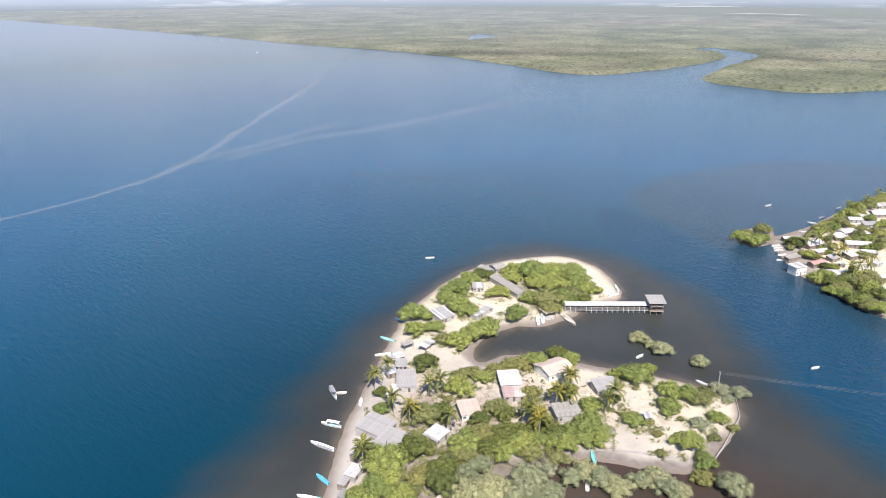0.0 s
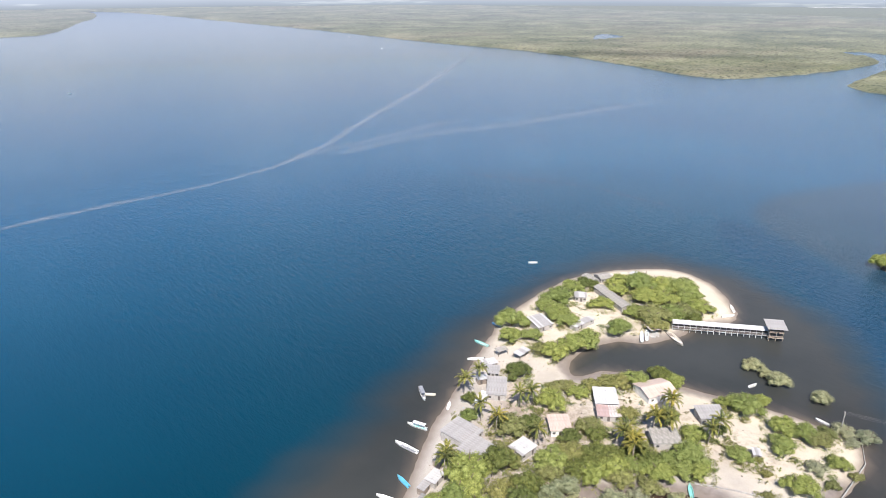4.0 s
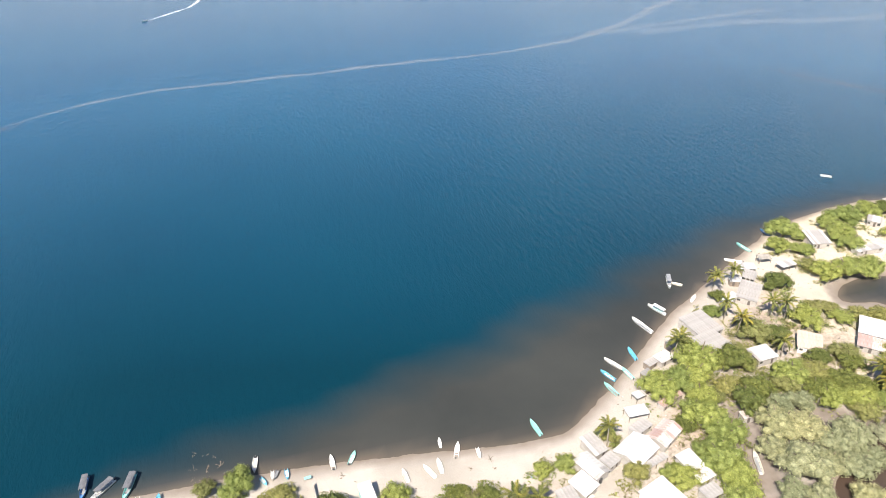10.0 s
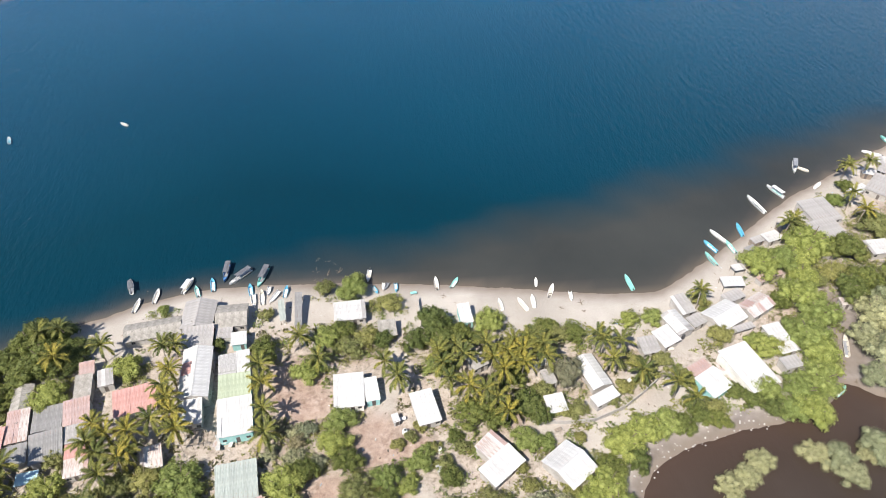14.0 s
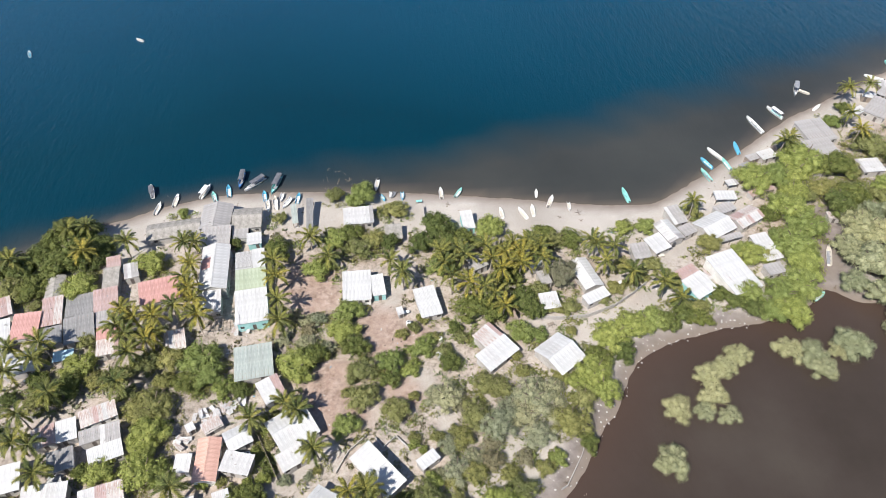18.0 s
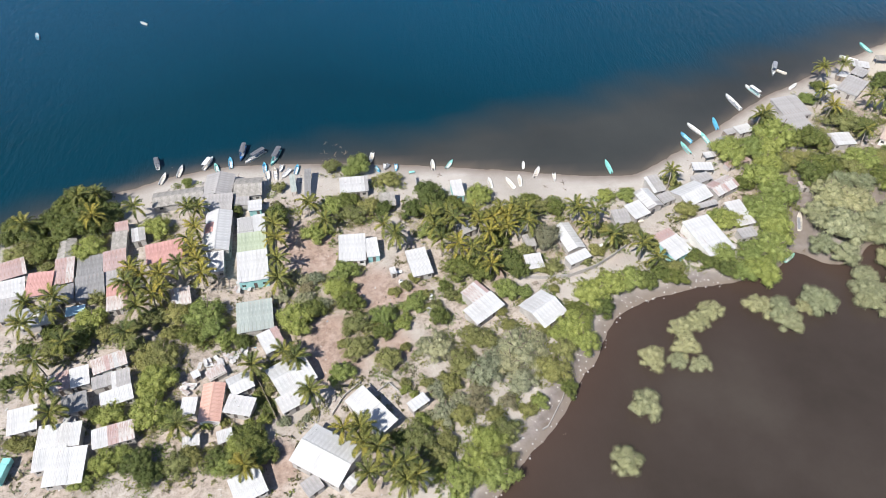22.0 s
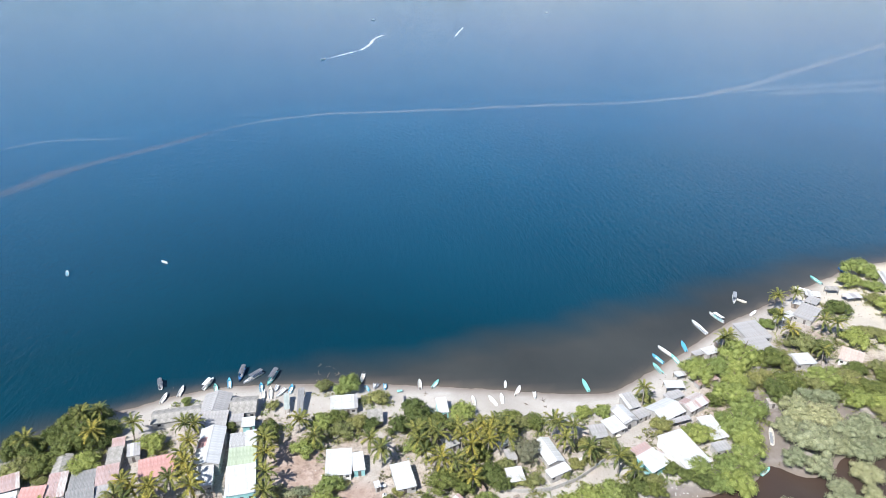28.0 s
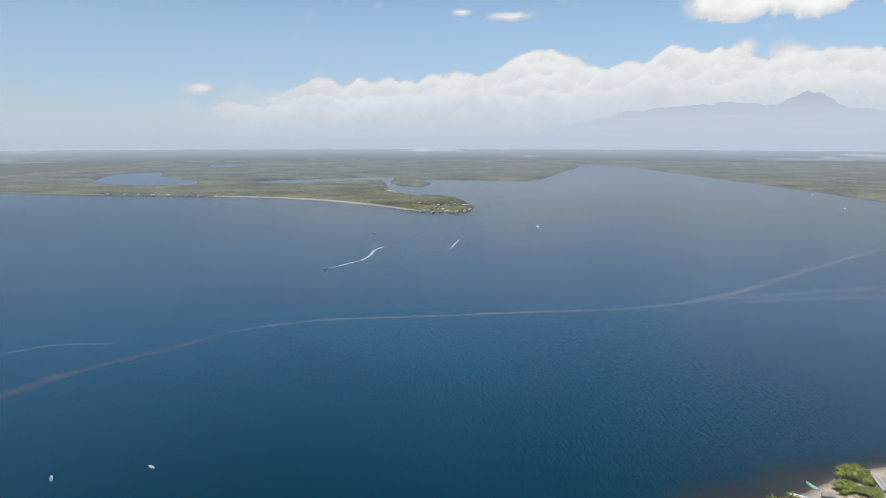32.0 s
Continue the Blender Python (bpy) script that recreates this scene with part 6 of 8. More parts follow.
tree(169.3, 171.0, 5.8, 'd', 0.85)
tree(209.5, 134.3, 5.3, 'd', 0.85)
tree(148.0, 145.8, 4.5, 'd', 0.85)
tree(150.8, 119.5, 6.1, 'd', 0.85)
tree(144.2, 171.0, 3.3, 'd', 0.85)
tree(160.7, 127.4, 4.5, 'd', 0.85)
tree(141.7, 120.3, 5.1, 'd', 0.85)
tree(257.4, 202.5, 3.9, 'd', 0.85)
tree(262.3, 151.2, 4.3, 'd', 0.85)
tree(162.5, 110.0, 4.4, 'd', 0.85)
tree(189.9, 177.4, 4.6, 'o', 0.85)
tree(247.5, 162.9, 8.5, 'o', 0.85)
tree(141.6, 148.6, 6.8, 'o', 0.85)
tree(189.8, 144.0, 4.8, 'o', 0.85)
tree(184.2, 146.5, 4.6, 'o', 0.85)
tree(131.6, 143.0, 3.2, 'o', 0.85)
tree(162.2, 131.2, 5.0, 'o', 0.85)
tree(176.3, 152.5, 3.9, 'o', 0.85)
tree(177.5, 127.2, 4.3, 'o', 0.85)
tree(172.9, 154.7, 3.9, 'o', 0.85)
tree(242.8, 156.8, 5.5, 'o', 0.85)
tree(146.1, 126.3, 5.5, 'o', 0.85)
tree(192.6, 140.9, 4.7, 'o', 0.85)
tree(263.0, 157.0, 6.5, 'o', 0.85)

# the southern arm: trees
tree(212.6, 102.4, 6.8, 'g', 0.85)
tree(210.6, 88.2, 5.4, 'g', 0.85)
tree(212.1, 82.4, 5.2, 'g', 0.85)
tree(200.5, 84.1, 5.0, 'g', 0.85)
tree(185.8, 91.1, 4.2, 'g', 0.85)
tree(185.0, 71.3, 5.8, 'g', 0.85)
tree(180.4, 64.1, 4.2, 'g', 0.85)
tree(173.2, 100.7, 6.0, 'g', 0.85)
tree(184.7, 105.6, 4.9, 'g', 0.85)
tree(159.2, 102.5, 5.0, 'g', 0.85)
tree(143.5, 116.1, 5.2, 'g', 0.85)
tree(167.6, 105.1, 4.2, 'g', 0.85)
tree(161.0, 106.6, 3.7, 'g', 0.85)
tree(166.5, 99.2, 4.2, 'g', 0.85)
tree(211.7, 107.6, 4.3, 'g', 0.85)
tree(223.4, 101.2, 3.5, 'g', 0.85)
tree(142.1, 128.6, 4.9, 'g', 0.85)
tree(188.3, 116.6, 3.2, 'g', 0.85)
tree(205.5, 68.9, 3.7, 'g', 0.85)
tree(169.4, 95.5, 4.2, 'g', 0.85)
tree(156.6, 111.5, 4.1, 'g', 0.85)
tree(156.9, 116.1, 4.2, 'd', 0.85)
tree(193.0, 101.9, 3.1, 'd', 0.85)
tree(152.5, 131.6, 4.3, 'd', 0.85)
tree(204.2, 128.0, 3.8, 'd', 0.85)
tree(212.3, 77.3, 4.6, 'o', 0.85)
tree(172.6, 62.2, 4.2, 'o', 0.85)
tree(204.7, 62.9, 2.3, 'o', 0.85)
tree(149.5, 109.3, 4.6, 'o', 0.85)
tree(184.4, 81.3, 2.2, 'o', 0.85)
tree(175.4, 76.6, 2.2, 'o', 0.85)
tree(194.7, 66.1, 2.5, 'o', 0.85)
tree(164.3, 114.1, 4.3, 'o', 0.85)
tree(205.1, 107.8, 3.2, 'o', 0.85)
tree(189.2, 86.3, 2.0, 'o', 0.85)
tree(153.0, 102.0, 4.2, 'o', 0.85)
tree(134.2, 124.9, 4.5, 'o', 0.85)
tree(218.7, 77.5, 3.8, 'o', 0.85)
tree(225.4, 74.6, 4.3, 's', 0.85)
tree(228.2, 68.0, 4.3, 's', 0.85)
tree(221.0, 70.0, 3.0, 's', 0.85)
tree(147.8, 102.0, 3.9, 's', 0.85)
tree(154.3, 99.6, 3.0, 's', 0.85)
tree(198.3, 72.2, 3.9, 's', 0.85)

# the point: coconut palms
palm(146.2, 176.1, 7, 1.0)
palm(154.6, 177.6, 7, 0.92)
palm(113.3, 148.0, 7, 1.06)
palm(139.0, 159.7, 7, 0.97)
palm(137.8, 151.3, 7, 1.0, True)
palm(154.3, 156.4, 7, 0.92)
palm(158.5, 153.6, 7, 1.06)
palm(176.5, 116.2, 7, 0.97, True)
palm(189.7, 118.3, 7, 1.0, True)
palm(180.3, 111.6, 7, 0.92)
palm(161.4, 113.5, 7, 1.06, True)
palm(143.2, 136.9, 7, 0.97)
palm(163.2, 118.2, 7, 1.0)
palm(185.1, 101.1, 7, 0.92)
palm(190.6, 100.7, 7, 1.06)
palm(158.9, 112.1, 7, 0.97, True)
palm(180.7, 113.8, 7, 1.0)
palm(178.2, 116.9, 7, 0.92, True)
palm(161.2, 113.5, 7, 1.06, True)
palm(165.0, 119.3, 7, 0.97)
palm(191.3, 118.6, 7, 1.0)

# boats at the landing
boat(-88.0, 144.2, 107, 6.1, 'white', 'grey', cover='dark')
boat(-84.4, 135.9, 83, 5.4, 'white', 'cream')
boat(-79.8, 139.5, 87, 5.8, 'white', 'cream')
boat(-71.5, 143.1, 72, 6.5, 'white', 'cream', cover='white')
boat(-68.4, 140.2, 110, 4.6, 'teal', 'white')
boat(-64.4, 142.8, 102, 5.6, 'blue', 'white')
boat(-61.1, 147.8, -93, 8.0, 'navy', 'grey', cover='dark')
boat(-56.7, 145.6, -133, 8.3, 'white', 'grey', cover='dark')
boat(-50.1, 144.9, -104, 8.9, 'teal', 'grey', cover='dark')
boat(-53.0, 139.3, 101, 4.6, 'blue', 'white', motor=False)
boat(-42.7, 137.5, 85, 4.5, 'blue', 'white', motor=False)
boat(-47.7, 138.4, -93, 3.9, 'white', 'white', motor=False)
boat(-51.5, 134.5, -79, 5.6, 'white', 'cream', motor=False)
boat(-45.7, 135.4, -115, 5.6, 'white', 'white', motor=False)
boat(-49.3, 135.6, 99, 5.9, 'cream', 'white', motor=False)
house(-42.7, 127.9, 1.7, 7.2, 9, 'sage', 1.9, 'shed', 'block', open_sides=True)
house(-38.2, 127.9, 2.0, 11.8, 3, 'dark', 2, 'shed', 'block', open_sides=True)

# boats along the beach
boat(-18.8, 142.8, -98, 5.3, 'white', 'cream')
boat(-14.6, 137.5, -94, 3.2, 'white', 'white', motor=False)
boat(-11.0, 136.7, -89, 3.7, 'blue', 'white', motor=False)
boat(-17.0, 136.1, -64, 3.2, 'blue', 'cream', motor=False)
boat(-13.7, 137.5, -111, 3.2, 'grey', 'grey', motor=False)
boat(0.9, 137.5, 91, 5.1, 'white', 'cream')
boat(6.3, 137.4, 59, 4.5, 'teal', 'white')
boat(30.2, 135.6, 81, 3.2, 'white', 'white', motor=False)
boat(33.9, 131.6, 66, 5.6, 'white', 'cream')
boat(39.0, 128.6, -95, 3.8, 'white', 'cream', motor=False)
boat(24.5, 126.2, 113, 5.1, 'white', 'cream', motor=False)
boat(27.7, 127.2, 88, 4.8, 'white', 'cream', motor=False)
boat(18.2, 126.7, 95, 4.3, 'white', 'cream', motor=False)
boat(57.5, 133.0, 95, 6.3, 'teal', 'teal')

# boats by the point
boat(87.6, 146.4, 111, 5.8, 'blue', 'white')
boat(91.9, 151.0, 116, 6.7, 'white', 'cream')
boat(93.6, 145.2, 98, 5.7, 'teal', 'white')
boat(100.1, 153.5, 85, 6.2, 'blue', 'blue')
boat(85.4, 140.5, 102, 6.2, 'teal', 'grey')
boat(111.1, 165.9, 102, 9.5, 'white', 'grey')
boat(120.9, 172.3, 111, 7.6, 'white', 'teal', cover='white')
boat(136.9, 174.0, 38, 4.5, 'white', 'white', motor=False)
boat(134.5, 185.9, -116, 8.1, 'white', 'grey', cover='grey')
boat(136.9, 184.2, -47, 4.0, 'cream', 'cream', motor=False)
boat(177.7, 199.1, 98, 7.6, 'teal', 'white')
boat(166.9, 191.5, 146, 6.8, 'white', 'cream')
boat(194.3, 206.6, 98, 5.6, 'navy', 'white')
boat(242.8, 148.8, -118, 14.6, 'cream', 'cream', motor=False)
boat(232.5, 157.7, 35, 8.9, 'white', 'white', motor=False)
boat(235.2, 157.0, 34, 9.0, 'white', 'white', motor=False)
boat(278.3, 142.9, -29, 6.3, 'white', 'cream')
boat(287.2, 145.6, 41, 7.0, 'white', 'cream', motor=False)
boat(260.8, 245.1, 146, 5.1, 'white', 'cream')
boat(227.3, 81.8, 87, 4.8, 'white', 'grey')
boat(161.6, 93.3, 38, 5.6, 'teal', 'teal', motor=False)
boat(149.0, 88.6, 26, 5.2, 'white', 'cream', motor=False)
boat(231.7, 108.6, -15, 3.9, 'white', 'cream', motor=False)
boat(266.3, 50.7, -38, 3.6, 'white', 'cream')
boat(477.9, 125.6, -25, 5.6, 'white', 'cream')
boat(108.2, 103.8, 67, 8.0, 'cream', 'grey', motor=False)
boat(99.3, 89.7, 35, 4.3, 'teal', 'white', motor=False)
boat(-113.3, 237.5, 149, 3.7, 'white', 'cream')
boat(-153.6, 229.4, 112, 4.6, 'white', 'blue')

# the village across the water
house(410.7, 97.7, 5.2, 4.2, -47, 'white', 2.0, 'gable', 'wood')
house(408.8, 83.7, 12.5, 7.8, -27, 'pale', 2.3, 'gable', 'wood')
house(399.0, 76.3, 8.6, 4.1, -38, 'pale', 1.9, 'shed', 'wood')
house(379.2, 74.7, 9.5, 5.2, -32, 'red', 2.2, 'gable', 'wood')
house(364.3, 80.9, 7.6, 6.4, -31, 'pale', 4.4, 'flat', 'white')
house(381.6, 87.3, 9.6, 3.9, -26, 'thatch', 1.9, 'shed', 'wood')
house(444.0, 72.5, 10.9, 6.4, -25, 'pale', 2.1, 'gable', 'block')
house(431.3, 74.3, 7.7, 7.3, -43, 'white', 2.1, 'shed', 'wood')
house(423.9, 63.1, 13.9, 7.6, -63, 'pale', 2.3, 'gable', 'wood')
house(401.8, 62.9, 6.3, 6.6, -33, 'white', 2.3, 'shed', 'wood')
house(392.2, 69.6, 6.5, 4.9, -26, 'grey', 2.0, 'shed', 'wood')
house(369.7, 62.6, 9.2, 5.0, -64, 'white', 2.1, 'shed', 'block')
house(473.0, 73.3, 8.5, 6.8, -57, 'pale', 2.1, 'gable', 'block')
house(484.6, 69.5, 8.6, 5.8, -44, 'white', 2.1, 'shed', 'block')
house(495.0, 63.8, 8.7, 8.1, -57, 'white', 2.1, 'gable', 'wood')
house(467.4, 63.3, 10.6, 5.2, -49, 'grey', 2.0, 'shed', 'block')
house(447.3, 62.8, 4.7, 4.0, -70, 'pale', 1.9, 'flat', 'block')
house(515.9, 64.6, 7.5, 5.6, -46, 'pale', 2.1, 'shed', 'block')
house(412.8, 55.6, 8.1, 4.1, -62, 'pale', 2.0, 'shed', 'wood')
house(378.8, 43.3, 4.4, 4.3, -63, 'pale', 2.0, 'shed', 'block')
house(398.7, 49.7, 5.9, 3.6, -22, 'pale', 2.0, 'flat', 'block')
house(363.3, 41.1, 4.2, 3.7, -58, 'pale', 1.9, 'flat', 'wood')
house(385.9, 64.0, 2.9, 3.0, -65, 'pale', 1.8, 'flat', 'wood')
tree(394.4, 118.5, 6.9, 'g')
tree(393.2, 112.4, 6.5, 'g')
tree(397.2, 108.8, 5.8, 'g')
tree(414.6, 112.1, 5.7, 'o')
tree(404.5, 118.3, 4.9, 'o')
tree(405.2, 107.9, 3.5, 'o')
tree(402.0, 90.8, 5.2, 'd')
tree(403.5, 94.7, 3.1, 'g')
tree(426.3, 87.5, 4.0, 'o')
tree(433.3, 85.0, 4.4, 'g')
tree(442.6, 83.2, 4.5, 'o')
tree(447.6, 80.2, 4.9, 'g')
tree(457.8, 77.5, 5.4, 'o')
tree(460.4, 81.1, 4.3, 'g')
tree(480.5, 77.5, 6.0, 'g')
tree(496.9, 75.8, 6.2, 'g')
tree(486.9, 73.1, 4.9, 'o')
tree(509.8, 71.3, 5.9, 'o')
tree(521.0, 69.4, 5.6, 'g')
tree(529.3, 67.3, 5.7, 'o')
tree(537.3, 65.7, 5.3, 'g')
tree(420.9, 78.8, 3.9, 'o')
tree(410.8, 73.9, 4.2, 'o')
tree(387.9, 80.5, 4.3, 'g')
tree(387.6, 76.8, 4.0, 'o')
tree(405.5, 77.7, 2.8, 'g')
tree(441.3, 65.4, 4.5, 'o')
tree(434.2, 66.6, 3.3, 'g')
tree(427.5, 68.9, 3.3, 'o')
tree(405.6, 58.1, 4.5, 'o')
tree(435.6, 58.7, 4.8, 'g')
tree(449.6, 56.5, 6.0, 'o')
tree(469.1, 56.4, 5.5, 'g')
tree(429.1, 52.1, 5.8, 'o')
tree(421.7, 54.3, 4.3, 'd')
tree(357.0, 69.7, 5.0, 'g')
tree(362.4, 67.4, 5.3, 'g')
tree(356.4, 63.6, 5.2, 'd')
tree(346.7, 60.5, 4.8, 'g')
tree(350.8, 57.5, 5.5, 'o')
tree(345.1, 54.1, 5.4, 'g')
tree(341.5, 50.6, 5.3, 'd')
tree(340.8, 47.4, 5.6, 'g')
tree(337.8, 43.4, 5.3, 'o')
tree(336.8, 39.9, 5.9, 'g')
tree(359.7, 51.7, 6.2, 'o')
tree(360.1, 56.8, 5.0, 'g')
tree(355.5, 46.2, 6.1, 'g')
tree(351.2, 41.3, 6.1, 'd')
tree(374.1, 50.4, 5.8, 'o')
tree(372.2, 55.1, 5.1, 'g')
tree(368.7, 45.8, 5.1, 'o')
tree(377.3, 70.5, 2.9, 'd')
tree(368.7, 59.6, 3.5, 'o')
palm(416.3, 76.3, 7, 1.0)
palm(398.0, 67.6, 7, 0.94, True)
palm(394.0, 65.8, 7, 1.06, True)
palm(372.6, 58.5, 7, 1.0)
palm(376.9, 55.4, 7, 0.94)
palm(379.6, 52.0, 7, 1.06)
palm(368.8, 56.0, 7, 1.0)
palm(405.6, 79.3, 7, 0.94)
palm(489.3, 80.8, 7, 1.06)
palm(511.0, 73.6, 7, 1.0)
palm(534.4, 69.8, 7, 0.94)
palm(488.6, 75.8, 7, 1.06)
palm(400.3, 86.0, 7, 1.0)
palm(390.2, 51.1, 7, 0.94)
boat(398.7, 100.1, 148, 6.2, 'white', 'cream', motor=False)
boat(395.4, 98.3, 150, 6.2, 'white', 'cream', motor=False)
boat(392.1, 96.9, 142, 6.2, 'white', 'cream', motor=False)
boat(385.9, 93.5, 150, 6.2, 'white', 'cream', motor=False)
boat(378.6, 91.9, 142, 6.2, 'white', 'cream', motor=False)
boat(472.6, 91.2, -20, 5.2, 'grey', 'cream', motor=False)
boat(501.9, 86.9, -20, 5.2, 'grey', 'cream', motor=False)
boat(456.4, 93.7, 100, 5.2, 'white', 'cream', motor=False)
boat(432.6, 93.2, 100, 5.2, 'white', 'cream', motor=False)
tree(438.5, 88.3, 3.5, 'o')
tree(447.9, 86.5, 4.0, 'g')
tree(455.4, 84.0, 4.0, 'o')
tree(471.8, 81.1, 4.6, 'g')
tree(484.3, 80.1, 4.3, 'o')
tree(498.5, 77.7, 4.8, 'g')
tree(510.3, 74.7, 4.5, 'o')
tree(411.8, 90.4, 3.0, 'g')
tree(396.5, 91.8, 2.9, 'o')
tree(399.7, 73.7, 2.9, 'g')
tree(398.4, 67.2, 2.9, 'o')
tree(420.6, 58.6, 3.0, 'g')
tree(456.1, 66.1, 3.6, 'o')
tree(481.0, 65.8, 3.8, 'g')
tree(454.6, 71.3, 3.2, 'o')
tree(380.0, 67.0, 3.1, 'g')
tree(391.0, 84.7, 2.8, 'o')
tree(398.8, 72.1, 2.5, 'g')

# houses on the far cape
house(57, 1340, 10, 7, 16, 'white', 2.6, 'gable')
house(76, 1317, 7, 6, 45, 'pale', 2.6, 'gable')
house(93, 1361, 10, 7, 46, 'white', 2.6, 'gable')
house(105, 1326, 7, 7, 40, 'white', 2.6, 'gable')
house(121, 1383, 7, 8, 20, 'white', 2.6, 'gable')
house(126, 1325, 10, 7, 76, 'white', 2.6, 'gable')
house(140, 1394, 7, 8, 35, 'rust', 2.6, 'gable')
house(143, 1335, 9, 6, 84, 'white', 2.6, 'gable')
house(155, 1357, 7, 8, 50, 'white', 2.6, 'gable')
house(119, 1433, 7, 6, 75, 'rust', 2.6, 'gable')
house(144, 1471, 9, 8, 14, 'white', 2.6, 'gable')
house(101, 1408, 9, 8, 74, 'white', 2.6, 'gable')
house(159, 1443, 8, 7, 22, 'white', 2.6, 'gable')
house(85, 1373, 7, 8, 80, 'white', 2.6, 'gable')

cape_rng = random.Random(41)
for k in range(10):
    house(cape_rng.uniform(48, 165), cape_rng.uniform(1322, 1500), cape_rng.uniform(6, 9), cape_rng.uniform(5, 7), cape_rng.uniform(0, 90), cape_rng.choice(['white', 'white', 'pale', 'rust']), 3.2, 'gable')
# the hamlet along the far beach
for k in range(8):
    x = -757 + 43 * k + cape_rng.uniform(-8, 8)
    house(x, float(np.interp(x, [-757, -649, -438], [1771, 1747, 1700])) + cape_rng.uniform(26, 34), 8, 6, cape_rng.uniform(-10, 30), cape_rng.choice(['white', 'pale', 'rust']), 3.0, 'gable')



# ---- the covered pier ----
def pier(x1, y1, x2, y2):
    """A long covered walkway on posts from the sand to a two-storey lookout at its head."""
    run = Vector((x2 - x1, y2 - y1, 0))
    length, turn = run.length, math.degrees(math.atan2(run.y, run.x))
    ob = thing("pier", pose(x1, y1, 0, 0, 0, turn), "long covered wooden pier with white roof over brown water", "pier")
    n = 34
    plank = boxes(((length / n - 0.04, 2.6, 0.06), (0, 0, 0), 0, 0.01))
    me = bpy.data.meshes.new("deck_plank")
    plank.to_mesh(me)
    plank.free()
    me.materials.append(WOOD)
    for k in range(n):
        part("deck_plank", me, None, ob).location = ((k + 0.5) * length / n, 0, 1.6)
    sheet_me = roof_sheet_mesh(length / n, 3.6, "white")
    for k in range(n):
        s = part("roof_sheet", sheet_me, None, ob)
        s.location, s.rotation_euler = ((k + 0.5) * length / n, 1.8, 4.35 + 0.005 * (k % 2)), (0.13, 0, 0)
    post = tube(bmesh.new(), (0, 0, -2.0), (0, 0, 4.0), 0.11, 0.09, 7)
    pm = bpy.data.meshes.new("post")
    post.to_mesh(pm)
    post.free()
    pm.materials.append(PAINT["white"])
    bays = 16
    for k in range(bays + 1):
        for s in (-1, 1):
            part("post", pm, None, ob).location = (k * length / bays, s * 1.25, 0)
    for s in (-1, 1):
        for h in (1.3, 2.55):
            part("rail", boxes(((length, 0.08, 0.12), (length / 2, s * 1.25, h))), PAINT["white"], ob)
        part("side_panel", boxes(((length, 0.04, 0.7), (length / 2, s * 1.2, 2.05))), DARK_DOOR, ob, "dark side screen")
    # lookout at the head
    hx = length + 2.6
    part("platform", boxes(((6.4, 7.0, 0.18), (hx, 0, 1.6))), WOOD, ob)
    part("upper_floor", boxes(((6.0, 6.4, 0.16), (hx, 0, 4.0))), WOOD, ob)
    for sx in (-1, 0, 1):
        for sy in (-1, 1):
            part("corner_post", tube(bmesh.new(), (hx + sx * 2.7, sy * 3.0, -2.0), (hx + sx * 2.7, sy * 3.0, 6.2), 0.14, 0.12, 8), WOOD, ob)
    for h in (2.6, 4.9):
        for s in (-1, 1):
            part("balustrade", boxes(((5.4, 0.08, 0.5), (hx, s * 3.0, h - 0.3))), WALLS["wood"], ob)
            part("balustrade", boxes(((0.08, 5.8, 0.5), (hx + s * 2.7, 0, h - 0.3))), WALLS["wood"], ob)
    part("end_wall", boxes(((0.1, 5.6, 2.1), (hx + 1.2, 0, 5.1))), DARK_DOOR, ob)
    for k in range(8):
        s = part("lookout_roof_sheet", roof_sheet_mesh(1.0, 8.4, "grey"), None, ob)
        s.matrix_local = Matrix.Translation((hx - 3.5 + k, 4.2, 6.75 + 0.005 * (k % 2))) @ Matrix.Rotation(0.09, 4, "X")
    return ob


pier(249.1, 153.5, 273.4, 122.8)


def landing(x, y, turn):
    ob = thing("landing_stage", pose(x, y, ground_z(x, y), 0, 0, turn), "low concrete landing stage with steps beside the pier", "landing stage")
    part("slab", boxes(((7, 4, 0.4), (0, 0, 0.1), 0, 0.04)), CONCRETE, ob)
    for k in range(3):
        part("step", boxes(((3, 0.4, 0.18), (0, -2.2 - 0.4 * k, 0.1 - 0.16 * k), 0, 0.02)), CONCRETE, ob)
    return ob


landing(238.7, 156.5, 20)


# ---- foam lines and wakes on the bay ----
def foam_material(name, strength, tint):
    m, n, l, b = shader(name)
    b.inputs["Base Color"].default_value = (*tint, 1)
    b.inputs["Roughness"].default_value = 0.8
    clear = n.new("ShaderNodeBsdfTransparent")
    mix = n.new("ShaderNodeMixShader")
    fall = n.new("ShaderNodeMath")
    fall.operation = "MULTIPLY"
    l.new(attribute(n, "thick"), fall.inputs[0])
    l.new(ramp(n, l, noise_tex(n, l, 0.12, 6, 0.7), [(0.32, (0.05, 0.05, 0.05)), (0.7, (strength, strength, strength))]), fall.inputs[1])
    l.new(fall.outputs[0], mix.inputs[0])
    l.new(clear.outputs[0], mix.inputs[1])
    l.new(b.outputs[0], mix.inputs[2])
    l.new(mix.outputs[0], n["Material Output"].inputs["Surface"])
    return m


FOAM = foam_material("drifting_foam", 0.27, (0.52, 0.52, 0.52))
FAINT = foam_material("faint_foam", 0.16, (0.50, 0.50, 0.51))
SCUM = foam_material("brown_scum", 0.20, (0.34, 0.25, 0.21))
WAKE = foam_material("white_wake", 1.0, (0.85, 0.88, 0.9))


